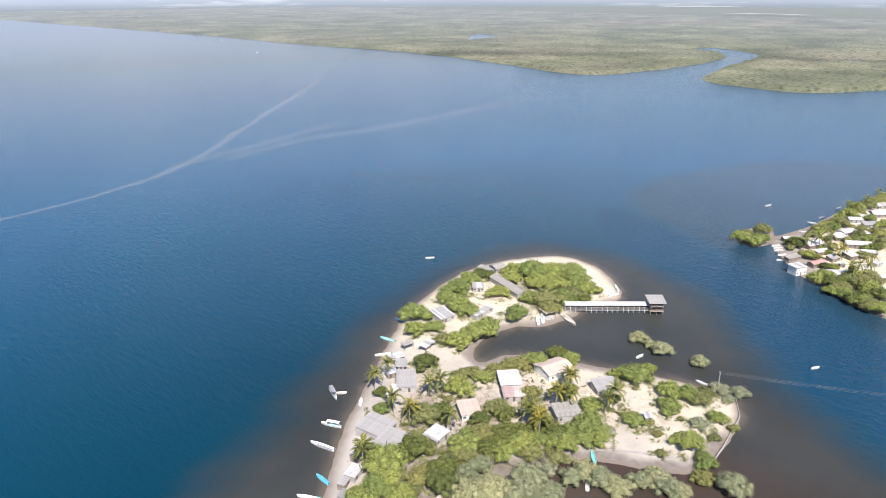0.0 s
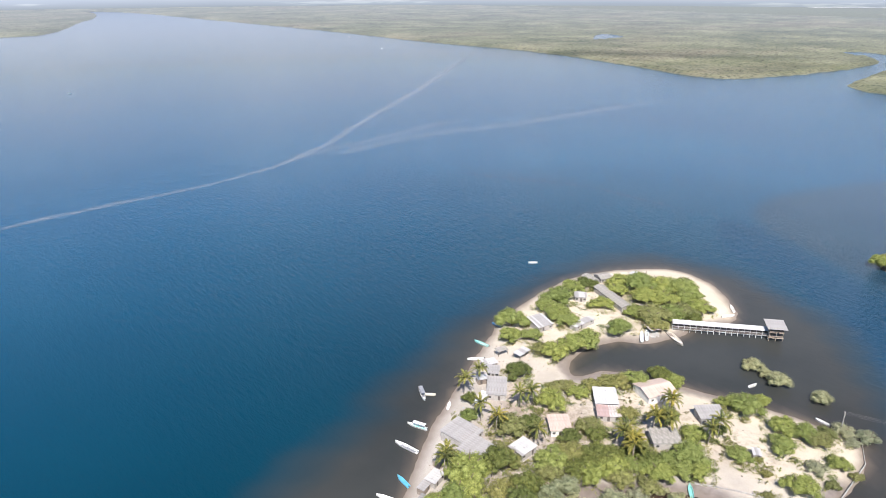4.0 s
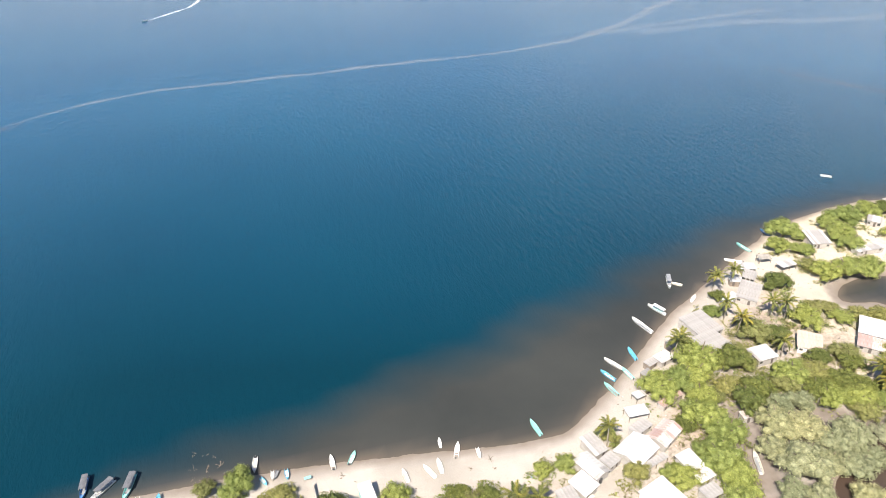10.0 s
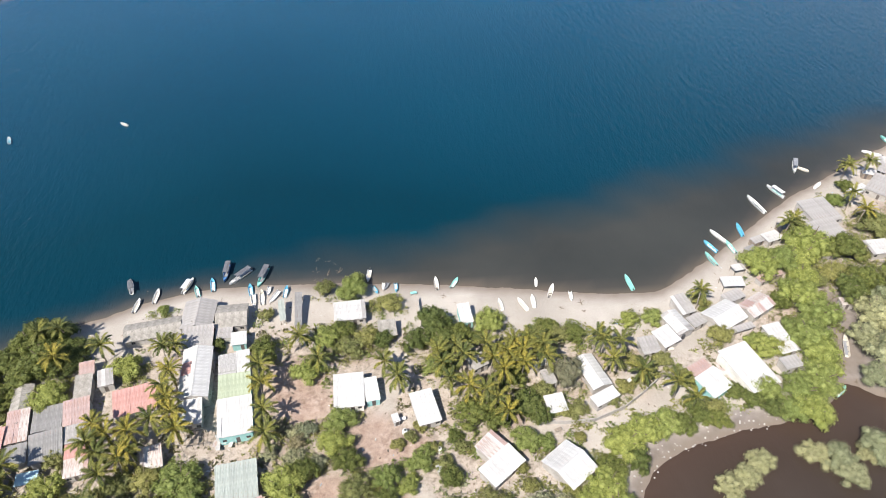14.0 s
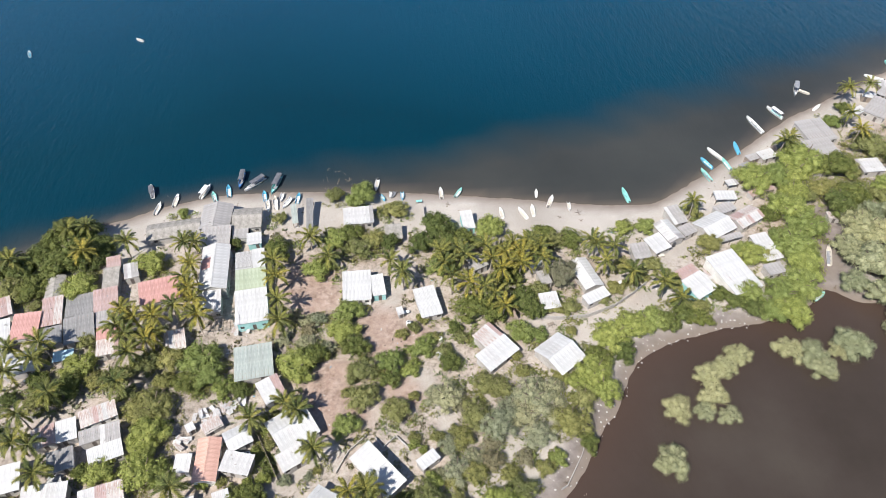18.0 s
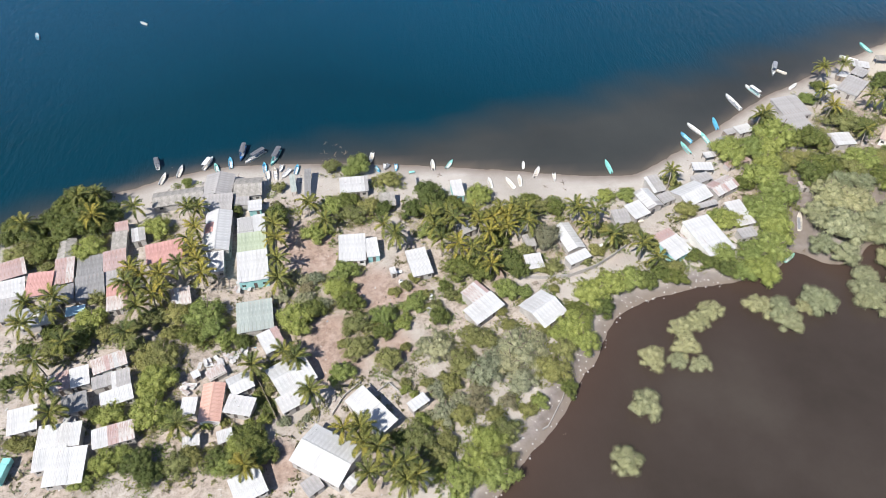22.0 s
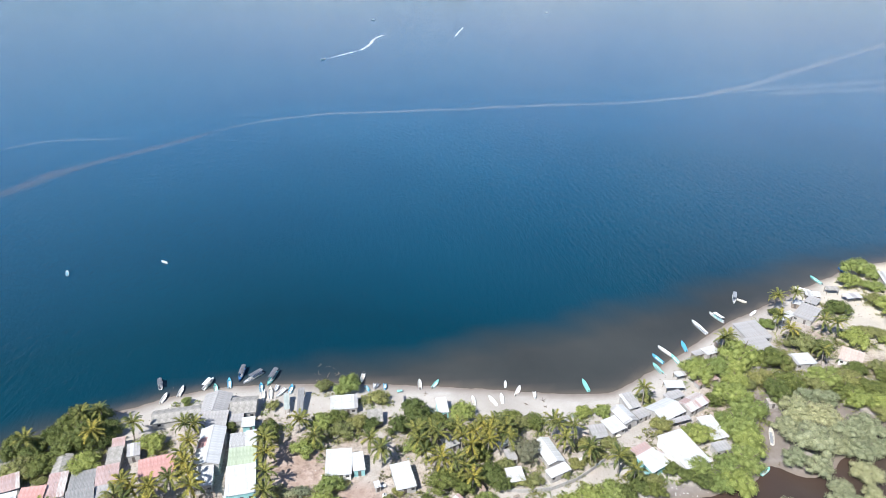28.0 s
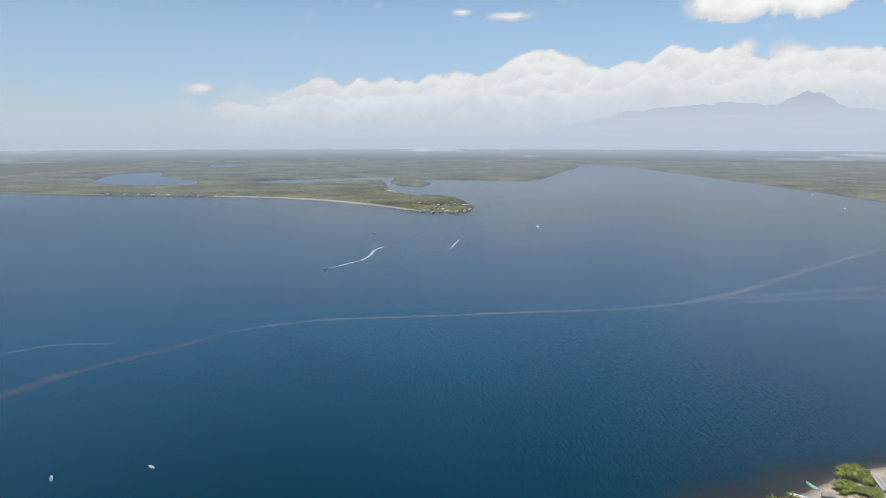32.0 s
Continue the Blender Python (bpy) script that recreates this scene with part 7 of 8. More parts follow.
def water_line(name, points, wide0, wide1, material, label, category, z=0.03):
    p = np.array(points, float)
    a, b, c, d = p[np.r_[0, 0:len(p) - 1]], p, p[np.r_[1:len(p), len(p) - 1]], p[np.r_[2:len(p), len(p) - 1, len(p) - 1]]
    run = [0.5 * (2 * b[i] + (c[i] - a[i]) * t + (2 * a[i] - 5 * b[i] + 4 * c[i] - d[i]) * t * t + (3 * b[i] - 3 * c[i] + d[i] - a[i]) * t ** 3) for i in range(len(p) - 1) for t in np.arange(0, 1, 0.08)] + [p[-1]]
    run = np.array(run)
    way = np.gradient(run, axis=0)
    way /= np.linalg.norm(way, axis=1)[:, None] + 1e-9
    side = np.stack([-way[:, 1], way[:, 0]], 1)
    t = np.linspace(0, 1, len(run))
    wob = np.array([noise.noise((x * 0.03, y * 0.03, 1)) for x, y in run])
    half = (wide0 + (wide1 - wide0) * t) * (1 + 0.5 * wob)
    mid = run + side * (3.0 * wob)[:, None] * (wide0 > 2)
    verts, faces, thick = [], [], []
    for k in range(len(run)):
        ends = min(1.0, 8 * t[k] + 0.05, 6 * (1 - t[k]) + 0.02)
        for q, th in ((-1, 0), (-0.35, 0.8), (0, 1.0), (0.35, 0.8), (1, 0)):
            verts.append((*(mid[k] + side[k] * half[k] * q), z))
            thick.append(th * ends)
        if k:
            i = 5 * (k - 1)
            faces += [(i + q, i + q + 1, i + q + 6, i + q + 5) for q in range(4)]
    me = mesh_of(name, verts, faces, material)
    me.attributes.new("thick", "FLOAT", "POINT").data.foreach_set("value", np.array(thick, np.float32))
    return tagged(new(name, me), label, category, kind="stuff")


water_line("foam_line", [(-164, 423), (-125, 464), (-67, 492), (-1, 497), (96, 505), (199, 514), (275, 535), (345, 578), (432, 646), (534, 722), (674, 826), (952, 1048), (1379, 1368)], 2.4, 8.5, FOAM, "long pale foam line drifting across blue bay water", "foam")
water_line("foam_line", [(-296, 409), (-278, 417), (-247, 434), (-193, 437)], 2.5, 2.0, FOAM, "thin pale foam line on blue bay water", "foam")
water_line("foam_line", [(276, 539), (337, 551), (433, 569), (510, 577)], 6.0, 12.0, FAINT, "faint side branch of the foam line", "foam")
water_line("foam_line", [(358, 420), (374, 379), (403, 323), (405, 274), (407, 231)], 5.0, 2.5, SCUM, "brownish broken foam line off the point", "foam")
water_line("foam_line", [(313, 528), (420, 542), (554, 520), (844, 507)], 9.0, 16.0, FAINT, "faint broad foam streak on the outer bay", "foam")
water_line("scum_line", [(-247, 315), (-232, 331), (-204, 379), (-163, 419), (-132, 457)], 9.0, 4.0, SCUM, "wide reddish scum streak on the bay", "foam")
water_line("wake", [(-80, 720), (-61, 747), (-42, 776), (-33, 809), (-26, 858), (-8, 892)], 1.9, 4.2, WAKE, "curved white wake behind a motorboat", "wake", 0.06)
water_line("wake", [(92, 928), (85, 901), (75, 856)], 1.0, 2.2, WAKE, "short white wake behind a motorboat", "wake", 0.06)
boat(-81, 720, -129, 7.5, "white", "grey", name="motorboat")
boat(92, 928, 76, 6.0, "white", "grey", name="motorboat")
boat(242, 1080, 20, 5.5, 'white', 'cream', name='motorboat')
boat(1112, 1690, 20, 5.5, 'white', 'cream', name='motorboat')
boat(963, 1337, 20, 5.5, 'white', 'cream', name='motorboat')
boat(-33, 1018, 20, 5.5, 'white', 'cream', name='motorboat')

# ---- salt flats on the far plain ----
SALT = foam_material("salt_flat", 1.0, (0.62, 0.60, 0.56))
water_line("salt_flat", [(4023, 1670), (4233, 1518), (4266, 1273)], 54, 54, SALT, "pale bare salt flat among the far mangrove woods", "salt flat", 9.0)
water_line("salt_flat", [(3361, 1115), (3415, 922), (3344, 722)], 42, 42, SALT, "pale bare salt flat among the far mangrove woods", "salt flat", 9.0)
water_line("salt_flat", [(4786, 1227), (4788, 1006)], 36, 36, SALT, "pale bare salt flat among the far mangrove woods", "salt flat", 9.0)


# ---- poles and cables over the channel ----
CABLE = surface("black_cable", (0.10, 0.10, 0.10), (0.16, 0.16, 0.16), 3.0, 0.6)


def pole(x, y, h, turn):
    ob = thing("utility_pole", pose(x, y, ground_z(x, y), 0, 0, turn), "tall grey utility pole with a crossarm by the channel", "utility pole", "utility poles")
    part("shaft", tube(bmesh.new(), (0, 0, -0.5), (0, 0, h), 0.17, 0.11, 8), CONCRETE, ob)
    part("crossarm", boxes(((0.12, 2.2, 0.14), (0, 0, h - 0.5))), WOOD, ob)
    for s in (-1, 0, 1):
        part("insulator", tube(bmesh.new(), (0, s * 0.95, h - 0.42), (0, s * 0.95, h - 0.18), 0.05, 0.04, 6), PAINT["white"], ob)
    return ob


def cable(a, b, sag):
    verts, faces, n = [], [], 24
    a, b = Vector(a), Vector(b)
    for k in range(n + 1):
        t = k / n
        p = a.lerp(b, t) - Vector((0, 0, sag * 4 * t * (1 - t)))
        verts += [p + Vector((0, 0, 0.02)), p + Vector((0.017, 0.017, -0.01)), p + Vector((-0.017, -0.017, -0.01))]
        if k:
            i = 3 * (k - 1)
            faces += [(i, i + 1, i + 4, i + 3), (i + 1, i + 2, i + 5, i + 4), (i + 2, i, i + 3, i + 5)]
    tagged(new("power_cable", mesh_of("power_cable", verts, faces, CABLE)), "thin dark power cable spanning the channel", "cable", "power cables")


PA, PB = (225.3, 75.3), (286.8, -32.7)
pole(*PA, 8.6, math.degrees(math.atan2(PB[1] - PA[1], PB[0] - PA[0])))
pole(*PB, 8.6, math.degrees(math.atan2(PB[1] - PA[1], PB[0] - PA[0])))
for s in (-0.95, 0.0, 0.95):
    d = Vector((PB[0] - PA[0], PB[1] - PA[1], 0)).normalized()
    o = Vector((-d.y, d.x, 0)) * s
    cable(Vector((*PA, ground_z(*PA) + 8.4)) + o, Vector((*PB, ground_z(*PB) + 8.4)) + o, 1.6)

# ---- scrap heaps, a pergola and the yards' odds and ends ----
def scrap_heap(x, y, turn, long, wide, seed):
    """Old roofing sheets, boards and blocks thrown on a heap."""
    rng = random.Random(seed)
    ob = thing("scrap_heap", pose(x, y, ground_z(x, y), 0, 0, turn), "heap of old roofing sheets, boards and rubble in a yard", "scrap heap", "scrap heaps")
    for k in range(9):
        sheet_part = part("scrap_sheet", roof_sheet_mesh(0.9, rng.choice((2.0, 2.6)), rng.choice(("white", "pale", "patched", "pale"))), None, ob)
        sheet_part.matrix_local = pose(rng.uniform(-0.4, 0.4) * long, rng.uniform(-0.3, 0.5) * wide, 0.25 + 0.09 * k, rng.uniform(-12, 14), rng.uniform(-14, 14), rng.uniform(-25, 25))
    board = bpy.data.meshes.get("scrap_board") or boards_mesh()
    for k in range(8):
        part("board", board, None, ob).matrix_local = pose(rng.uniform(-0.5, 0.5) * long, rng.uniform(-0.5, 0.5) * wide, 0.12 + 0.06 * k, rng.uniform(-8, 8), rng.uniform(-10, 10), rng.uniform(0, 180))
    return ob


def boards_mesh():
    bm = boxes(((2.2, 0.2, 0.05), (0, 0, 0), 0, 0.008))
    me = bpy.data.meshes.new("scrap_board")
    bm.to_mesh(me)
    bm.free()
    me.materials.append(WOOD)
    return me


def pergola(x, y, turn, long, wide):
    """An open frame of poles with crossed beams and no roof."""
    ob = thing("pergola", pose(x, y, ground_z(x, y), 0, 0, turn), "open wooden pergola frame without a roof", "pergola")
    for sx in (-0.5, 0.0, 0.5):
        for sy in (-0.5, 0.5):
            part("post", tube(bmesh.new(), (sx * long, sy * wide, -0.3), (sx * long, sy * wide, 2.4), 0.08, 0.07, 6), WOOD, ob)
    for sy in (-0.5, 0.5):
        part("beam", boxes(((long + 0.6, 0.12, 0.14), (0, sy * wide, 2.45))), WOOD, ob)
    n = int(long / 0.8)
    for k in range(n + 1):
        part("rafter", boxes(((0.09, wide + 0.6, 0.1), ((k / n - 0.5) * long, 0, 2.57))), WOOD, ob)
    return ob


def table(x, y, turn, material):
    ob = thing("table", pose(x, y, ground_z(x, y), 0, 0, turn), "plain outdoor table standing in a sandy yard", "table", "yard tables")
    part("tabletop", boxes(((1.8, 0.9, 0.05), (0, 0, 0.75), 0, 0.01)), material, ob)
    for sx in (-0.8, 0.8):
        for sy in (-0.36, 0.36):
            part("leg", boxes(((0.06, 0.06, 0.9), (sx, sy, 0.3))), WOOD, ob)
    return ob


def water_tank(x, y, material, label):
    ob = thing("water_tank", pose(x, y, ground_z(x, y)), label, "water tank", "water tanks")
    part("body", tube(bmesh.new(), (0, 0, 0), (0, 0, 1.3), 0.62, 0.6, 16), material, ob)
    part("shoulder", tube(bmesh.new(), (0, 0, 1.3), (0, 0, 1.5), 0.6, 0.28, 16), material, ob)
    part("lid", tube(bmesh.new(), (0, 0, 1.5), (0, 0, 1.58), 0.27, 0.25, 12), MOTOR, ob, "dark lid")
    return ob


scrap_heap(-57.7, 63.8, 20, 6, 4, 1)
scrap_heap(-54.2, 65.2, 35, 4, 3, 2)
scrap_heap(-51.1, 66.9, -20, 4, 3, 3)
scrap_heap(-63.1, 57.4, 70, 3, 2, 4)
scrap_heap(-52.9, 88.4, 5, 5, 3, 5)
scrap_heap(-82.1, 114.2, 10, 4, 2, 6)
scrap_heap(-40.5, 61.4, 10, 2.5, 1.5, 7)
scrap_heap(70.5, 98.6, 30, 4, 2, 8)
scrap_heap(-86.9, 51.2, 10, 4, 2, 9)
pergola(-59.9, 88.7, 6, 4.8, 4.2)
table(46.6, 96.8, 30, PAINT["white"])
table(-11.3, 90.4, 10, PAINT["white"])
table(25.4, 84.1, 20, WOOD)
table(-47.9, 63.1, 30, WOOD)
table(60.4, 105.8, 10, PAINT["cream"])
table(-22.1, 86.3, 40, WOOD)
table(-6.0, 133.6, 5, PAINT["teal"])
table(-95.7, 45.1, 0, WOOD)
water_tank(-10.8, 86.6, PAINT["white"], "white plastic water tank beside a house")
water_tank(-46.9, 52.9, PAINT["white"], "white plastic water tank beside a house")
water_tank(65.2, 109.9, MOTOR, "black plastic water tank beside a house")
water_tank(-73.1, 86.7, MOTOR, "black plastic water tank beside a house")
water_tank(-3.1, 81.1, PAINT["white"], "white plastic water tank beside a house")


# ---- fences, sea wall, driftwood, stones ----
def fence(x1, y1, x2, y2, tall=1.2, solid=False):
    run = Vector((x2 - x1, y2 - y1, 0))
    ob = thing("fence", pose(x1, y1, ground_z(x1, y1), 0, 0, math.degrees(math.atan2(run.y, run.x))), "low block garden wall along the sandy lane" if solid else "rough stick fence with wooden posts along the lane", "fence", "garden fences")
    n = max(2, int(run.length / 2.2))
    if solid:
        for k in range(n):
            part("wall_section", boxes(((run.length / n - 0.02, 0.16, tall + 0.3), ((k + 0.5) * run.length / n, 0, tall / 2 - 0.15 + 0.03 * (k % 3)))), WALLS["block"], ob)
        return ob
    for k in range(n + 1):
        part("post", boxes(((0.11, 0.11, tall + 0.4), (k * run.length / n, 0, tall / 2 - 0.2))), WOOD, ob)
    for h in (0.35, 0.8, 1.12):
        part("rail", boxes(((run.length, 0.05, 0.07), (run.length / 2, 0.08, h * tall / 1.2))), WOOD, ob)
    return ob


def board_fence(x1, y1, x2, y2, tall=1.3):
    run = Vector((x2 - x1, y2 - y1, 0))
    ob = thing("board_fence", pose(x1, y1, ground_z(x1, y1), 0, 0, math.degrees(math.atan2(run.y, run.x))), "dark weathered board fence between two yards", "fence", "garden fences")
    n = int(run.length / 1.1)
    for k in range(n):
        part("board_panel", boxes(((run.length / n - 0.03, 0.06, tall + 0.3), ((k + 0.5) * run.length / n, 0.02 * (k % 2), tall / 2 - 0.15 + 0.05 * (k % 3)))), WALLS["wood"], ob)
    for k in range(0, n + 1, 2):
        part("post", boxes(((0.12, 0.12, tall + 0.6), (k * run.length / n, -0.1, tall / 2 - 0.15))), WOOD, ob)
    return ob


board_fence(-52.3, 68.6, -44.9, 56.5)
board_fence(-44.9, 56.5, -39.4, 45.6)
fence(-21.3, 55.9, -25.2, 52.3, 0.8, True)
fence(-25.2, 52.3, -27.7, 47.6, 0.8, True)
fence(-19.3, 55.5, -17.6, 52.9, 0.6, True)
fence(-17.6, 52.9, -14.6, 55.5, 0.6, True)
fence(-14.6, 55.5, -11.4, 51.9, 0.6, True)
fence(19.7, 87.0, 27.2, 85.9, 1.3, True)
fence(27.2, 85.9, 35.0, 86.0, 1.3, True)
fence(35.0, 86.0, 42.7, 88.8, 1.3, True)
fence(42.7, 88.8, 49.2, 93.0, 1.3, True)
fence(49.2, 93.0, 53.7, 96.4, 1.3, True)
fence(-41.3, 79.4, -45.3, 83.4, 1.2, False)
fence(-33.4, 47.7, -27.8, 52.5, 1, False)
fence(229.3, 70.3, 214.0, 63.6, 0.9, True)
fence(214.0, 63.6, 192.7, 62.5, 0.9, True)
fence(192.7, 62.5, 183.4, 62.6, 0.9, True)
fence(165.4, 94.3, 171.5, 84.3, 0.7, True)
fence(171.5, 84.3, 177.3, 71.6, 0.7, True)
fence(20.2, 41.2, 21.6, 41.9, 0.7, True)
fence(21.6, 41.9, 26.2, 48.8, 0.7, True)
fence(26.2, 48.8, 27.3, 51.1, 0.7, True)
fence(-79.7, 115.6, -79.3, 109.7, 1.2, False)
fence(-4.6, 123.6, -5.0, 130.6, 1.3, True)


def driftwood(x, y, turn, size):
    ob = thing("driftwood", pose(x, y, max(ground_z(x, y), -0.25), 0, 0, turn), "bare grey driftwood branches in shallow water", "driftwood", "driftwood heaps")
    rng = random.Random(int(x * 10))
    for k in range(6):
        a = rng.uniform(0, 6.28)
        end = Vector((math.cos(a), math.sin(a), rng.uniform(0.1, 0.6))) * size * 0.6 * rng.uniform(0.6, 1.0)
        part("branch", tube(bmesh.new(), (0, 0, 0.15), end, 0.09, 0.03, 6), BARK, ob)
        tip = end + Vector((rng.uniform(-0.5, 0.5), rng.uniform(-0.5, 0.5), rng.uniform(0.0, 0.5))) * size * 0.3
        part("twig", tube(bmesh.new(), end * 0.9, tip, 0.04, 0.015, 5), BARK, ob)
    return ob


driftwood(-34.6, 151.9, 65, 2.2)
driftwood(-31.4, 150.4, 184, 2.0)
driftwood(-34.4, 146.7, 65, 2.2)
driftwood(-31.2, 145.0, 184, 2.4)
driftwood(-27.5, 145.7, 324, 2.4)
driftwood(-28.9, 149.4, 275, 1.4)
driftwood(-34.6, 143.2, 51, 1.6)
driftwood(21.7, 42.3, 345, 1.8)
driftwood(25.3, 39.6, 202, 1.2)
driftwood(-82.7, 142.0, 335, 1.2)
driftwood(41.3, 125.7, 160, 2.5)
driftwood(35.3, 124.0, 296, 1.5)
driftwood(41.2, 122.3, 181, 1.5)
driftwood(2.7, 132.0, 60, 1.6)
driftwood(104.8, 91.8, 94, 2.0)
driftwood(33.9, 29.7, 84, 1.0)


def scatter(name, count, seed, accept, make, material, label, category):
    """Many small pieces, joined into one mesh: make returns the points and faces of one."""
    rng = np.random.default_rng(seed)
    x, y = rng.uniform(-230, 310, count), rng.uniform(-70, 235, count)
    ok = accept(x, y)
    x, y = x[ok], y[ok]
    z = ground_height(x, y)
    verts, faces = [], []
    for px, py, pz in zip(x, y, z):
        v, f = make(rng)
        k = len(verts)
        verts += [(px + a, py + b, pz + c) for a, b, c in v]
        faces += [tuple(i + k for i in q) for q in f]
    return tagged(new(name, mesh_of(name, verts, faces, material)), label, category, kind="stuff")


FOOTPRINTS = [(o.matrix_basis.translation.x, o.matrix_basis.translation.y) for o in scene.objects if o.parent is None and o.name.split(".")[0] in ("house", "shelter")]


def inland(x, y, edge=16.0):
    ok = inside_by(MAIN, x, y) > edge
    for hx, hy in FOOTPRINTS:
        ok &= np.hypot(x - hx, y - hy) > 3.6
    for bx, by, r in BARE:
        ok &= np.hypot(x - bx, y - by) > 0.75 * r
    return ok & (on_lane(x, y) > 2.2)


def tuft(rng):
    v, f = [], []
    size = rng.uniform(0.3, 1.15)
    for _ in range(9):
        a, r = rng.uniform(0, 6.28), size * rng.uniform(0.1, 0.9)
        cx, cy, s = r * math.cos(a), r * math.sin(a), size * rng.uniform(0.25, 0.5)
        b = rng.uniform(0, 6.28)
        k = len(v)
        h = size * rng.uniform(0.15, 0.75)
        v += [(cx - s * math.cos(b), cy - s * math.sin(b), h * 0.4), (cx + s * 0.5 * math.sin(b), cy - s * 0.5 * math.cos(b), h), (cx + s * math.cos(b), cy + s * math.sin(b), h * 0.5), (cx - s * 0.5 * math.sin(b), cy + s * 0.5 * math.cos(b), h * 0.2)]
        f.append((k, k + 1, k + 2, k + 3))
    return v, f


def scrubby(x, y):
    field = np.array([noise.noise((a * 0.045, b * 0.045, 3)) + 0.5 * noise.noise((a * 0.14, b * 0.14, 8)) for a, b in zip(x, y)])
    return inland(x, y) & (field > np.where((x > 165) & (y < 115), 0.45, 0.02))


def weedy(x, y):
    field = np.array([noise.noise((a * 0.06, b * 0.06, 13)) for a, b in zip(x, y)])
    return inland(x, y, 15.0) & (field > np.where((x > 165) & (y < 115), 0.5, 0.12))


scatter("low_scrub", 34000, 5, scrubby, tuft, SCRUB, "low olive scrub and weeds on sandy ground", "scrub")
scatter("dry_grass", 30000, 6, weedy, tuft, LEAF["s"], "dry pale grass tufts on sandy ground", "grass")


TREES = [(o.matrix_basis.translation.x, o.matrix_basis.translation.y, o.matrix_basis.to_scale().x) for o in scene.objects if o.parent is None and o.name.split(".")[0] in ("tree", "shrub")]


def near_trees(x, y):
    """Just outside or under the edge of a crown, on dry land, off the roofs."""
    ok = np.zeros(x.shape, bool)
    for tx, ty, r in TREES:
        d = np.hypot(x - tx, y - ty)
        ok |= (d > r * 0.7) & (d < r * 1.0 + 1.6)
    return ok & inland(x, y, 4.0)


def bush(rng):
    v, f = [], []
    size = rng.uniform(0.6, 1.7)
    for _ in range(26):
        a, r, h = rng.uniform(0, 6.28), size * math.sqrt(rng.uniform(0, 1)), rng.uniform(0.3, 1.0)
        cx, cy, cz, s = r * math.cos(a), r * math.sin(a), size * h * (1.1 - 0.7 * (r / size) ** 2), size * rng.uniform(0.16, 0.34)
        b, lean = rng.uniform(0, 6.28), rng.uniform(-0.5, 0.5)
        k = len(v)
        v += [(cx - s * math.cos(b), cy - s * math.sin(b), cz - s * lean), (cx + s * math.sin(b) * 0.7, cy - s * math.cos(b) * 0.7, cz + s * 0.3), (cx + s * math.cos(b), cy + s * math.sin(b), cz + s * lean)]
        f.append((k, k + 1, k + 2))
    return v, f


scatter("undergrowth", 26000, 31, near_trees, bush, LEAF["o"], "olive undergrowth and bushes between the trees", "undergrowth")
scatter("green_undergrowth", 15000, 32, near_trees, bush, LEAF["g"], "bright green bushes at the trees' feet", "undergrowth")


def chip(rng):
    a, l, w, h = rng.uniform(0, 3.14), rng.uniform(0.15, 0.7), rng.uniform(0.08, 0.3), rng.uniform(0.04, 0.18)
    c, s = math.cos(a), math.sin(a)
    v = [(c * x * l - s * y * w, s * x * l + c * y * w, z) for z in (-0.05, h) for x, y in ((-0.5, -0.5), (0.5, -0.5), (0.5, 0.5), (-0.5, 0.5))]
    return v, [(4, 5, 6, 7), (0, 1, 5, 4), (1, 2, 6, 5), (2, 3, 7, 6), (3, 0, 4, 7)]


def lived_in(x, y):
    near = np.full(x.shape, 1e9)
    for hx, hy in FOOTPRINTS:
        near = np.minimum(near, np.hypot(x - hx, y - hy))
    return (near < 14) & (near > 3.0) & (inside_by(MAIN, x, y) > 3)


def litter_material():
    m, n, l, b = shader("mixed_litter")
    geo = n.new("ShaderNodeNewGeometry")
    col = ramp(n, l, geo.outputs["Random Per Island"], [(0.0, (0.05, 0.045, 0.04)), (0.3, (0.20, 0.15, 0.11)), (0.6, (0.30, 0.27, 0.24)), (0.85, (0.45, 0.43, 0.40)), (0.95, (0.62, 0.61, 0.59)), (0.98, (0.20, 0.36, 0.48))])
    l.new(col, b.inputs["Base Color"])
    b.inputs["Roughness"].default_value = 0.8
    return m


LITTER = litter_material()
scatter("yard_litter", 15000, 9, lived_in, chip, LITTER, "scattered boards, buckets and litter in sandy yards", "litter")


def stony(x, y):
    d = inside_by(MAIN, x, y)
    return (near_line(LAGOON_EDGE, x, y) < 6) & (d > -1.5) & (d < 6) & (x > 5) & (x < 92)


def stone(rng):
    r = rng.uniform(0.1, 0.36)
    v = [(r * math.cos(k * 1.05) * rng.uniform(0.7, 1.2), r * math.sin(k * 1.05) * rng.uniform(0.7, 1.2), -0.1) for k in range(6)]
    v += [(p * 0.6, q * 0.6, r * rng.uniform(0.3, 0.7)) for p, q, _ in v[:6]]
    return v, [tuple(range(6, 12))] + [(k, (k + 1) % 6, (k + 1) % 6 + 6, k + 6) for k in range(6)]


scatter("bank_stones", 60000, 11, stony, stone, CONCRETE, "pale stones along the muddy lagoon bank", "stones")


def weedy_green(x, y):
    field = np.array([noise.noise((a * 0.08, b * 0.08, 23)) for a, b in zip(x, y)])
    return inland(x, y, 15.0) & (field > 0.15)


scatter("green_weeds", 9000, 15, weedy_green, tuft, LEAF["g"], "bright green weeds and seedlings on sandy ground", "weeds")


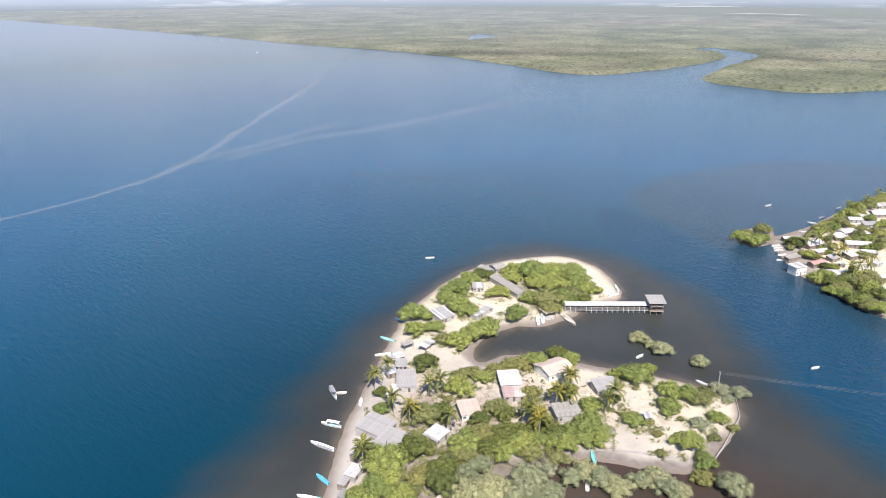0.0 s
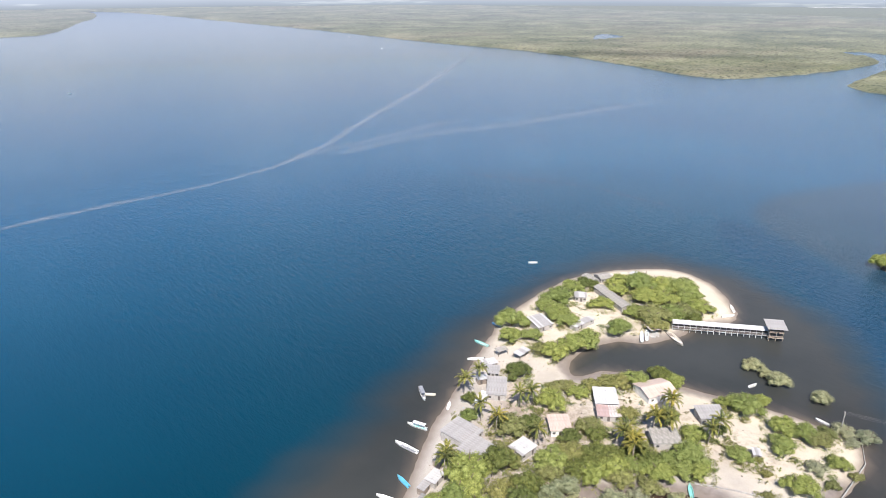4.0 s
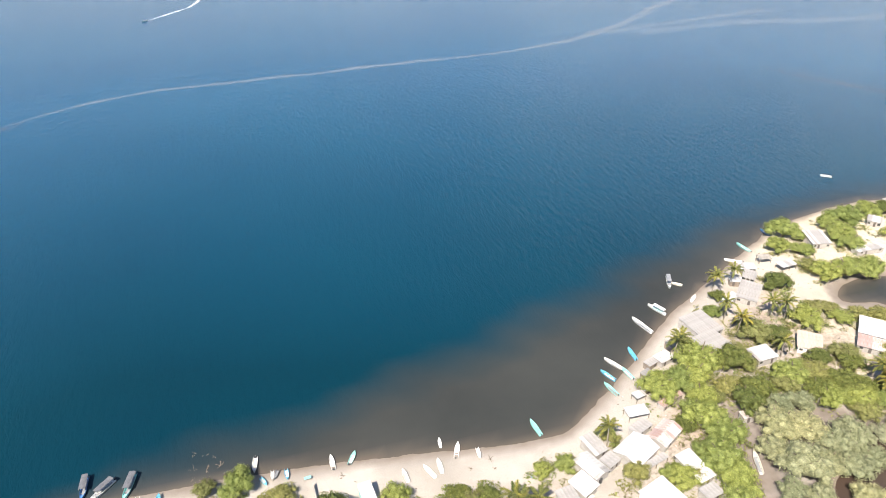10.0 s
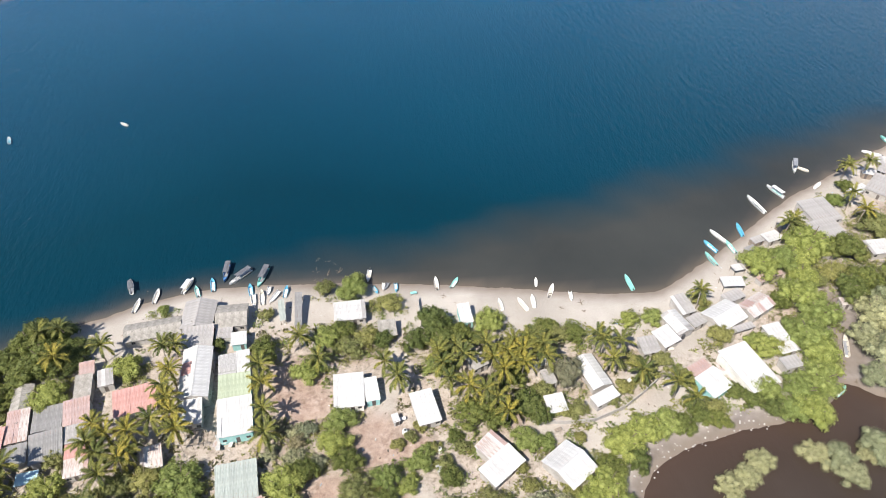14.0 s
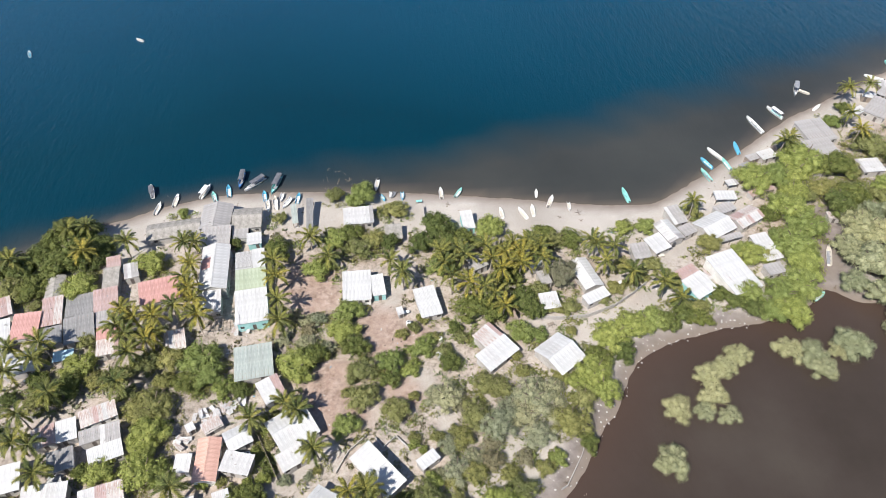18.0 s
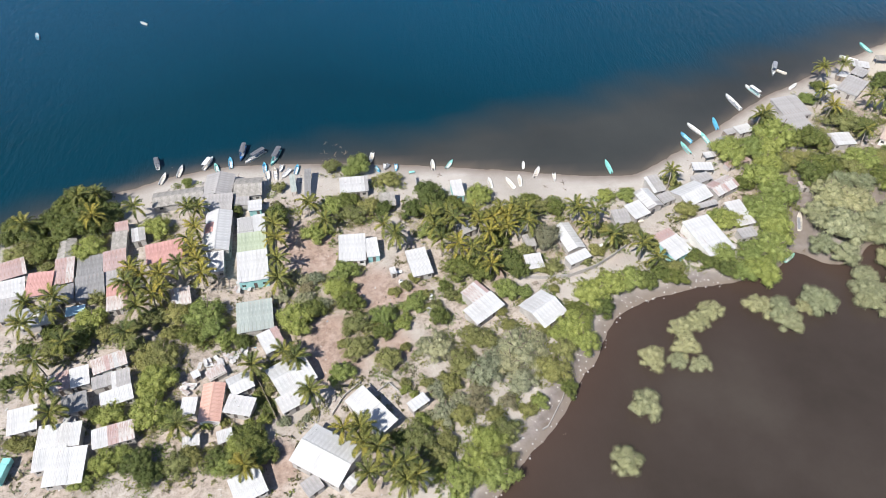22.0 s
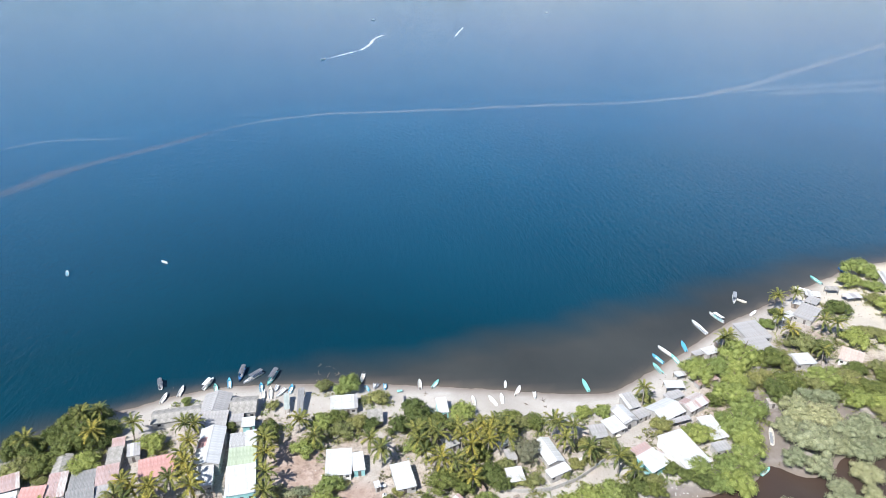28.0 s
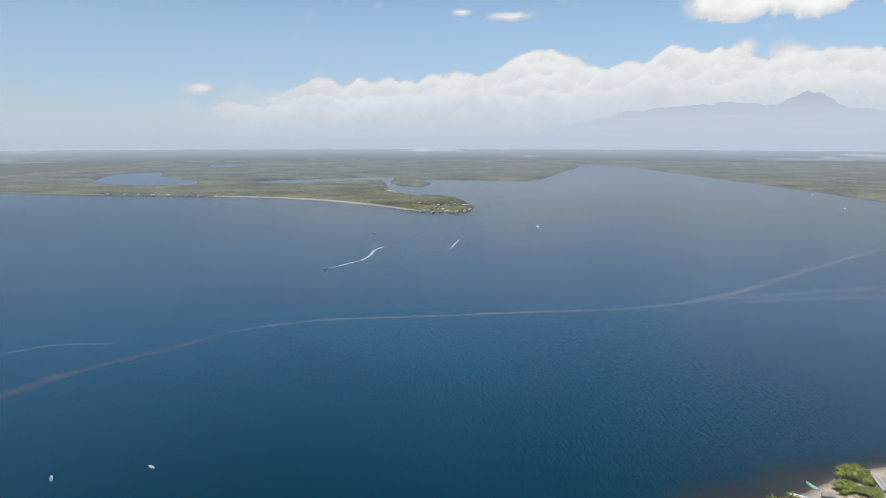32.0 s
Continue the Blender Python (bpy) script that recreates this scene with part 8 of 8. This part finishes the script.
def blades(rng):
    v, f = [], []
    for _ in range(5):
        a, r = rng.uniform(0, 6.28), rng.uniform(0, 0.3)
        cx, cy, b = r * math.cos(a), r * math.sin(a), rng.uniform(0, 6.28)
        k = len(v)
        v += [(cx - 0.09 * math.cos(b), cy - 0.09 * math.sin(b), 0.02), (cx + 0.09 * math.cos(b), cy + 0.09 * math.sin(b), 0.03), (cx + rng.uniform(-0.1, 0.1), cy + rng.uniform(-0.1, 0.1), rng.uniform(0.08, 0.2))]
        f.append((k, k + 1, k + 2))
    return v, f


def lawn(x, y, wide, long, turn, count):
    """Short grass over an oval patch."""
    rng = np.random.default_rng(41)
    verts, faces = [], []
    c, q = math.cos(turn), math.sin(turn)
    for _ in range(count):
        a, r = rng.uniform(0, 6.28), math.sqrt(rng.uniform(0, 1))
        px, py = r * wide * math.cos(a), r * long * math.sin(a)
        gx, gy = x + c * px - q * py, y + q * px + c * py
        v, f = blades(rng)
        k = len(verts)
        z = ground_z(gx, gy)
        verts += [(gx + b[0], gy + b[1], z + b[2]) for b in v]
        faces += [tuple(t + k for t in face) for face in f]
    tagged(new("lawn", mesh_of("lawn", verts, faces, LEAF["g"])), "small patch of short green grass beside a house", "grass", kind="stuff")


lawn(-43.2, 51.6, 1.7, 4.5, radians(35), 1600)


# ---- a parked truck at the village edge ----
def truck(x, y, turn):
    ob = thing("truck", pose(x, y, ground_z(x, y), 0, 0, turn), "small turquoise truck parked on a sandy lane", "truck")
    part("cargo_box", boxes(((4.2, 2.0, 1.7), (-0.9, 0, 1.65), 0, 0.06)), PAINT["teal"], ob)
    cab = part("cab", boxes(((1.5, 1.9, 1.5), (2.1, 0, 1.35), 0, 0.12)), PAINT["teal"], ob)
    part("windscreen", boxes(((0.04, 1.6, 0.6), (2.87, 0, 1.7))), GLASS_DARK, cab)
    part("chassis", boxes(((5.6, 1.1, 0.25), (0, 0, 0.65))), MOTOR, ob)
    for sx in (-1.9, 1.9):
        for sy in (-1, 1):
            wheel = part("wheel", tube(bmesh.new(), (sx, sy * 0.78, 0.42), (sx, sy * 1.0, 0.42), 0.42, 0.42, 14), MOTOR, ob)
            part("hub", tube(bmesh.new(), (sx, sy * 0.99, 0.42), (sx, sy * 1.02, 0.42), 0.18, 0.18, 10), PAINT["grey"], wheel)
    return ob


truck(-97.4, 38.1, 85)
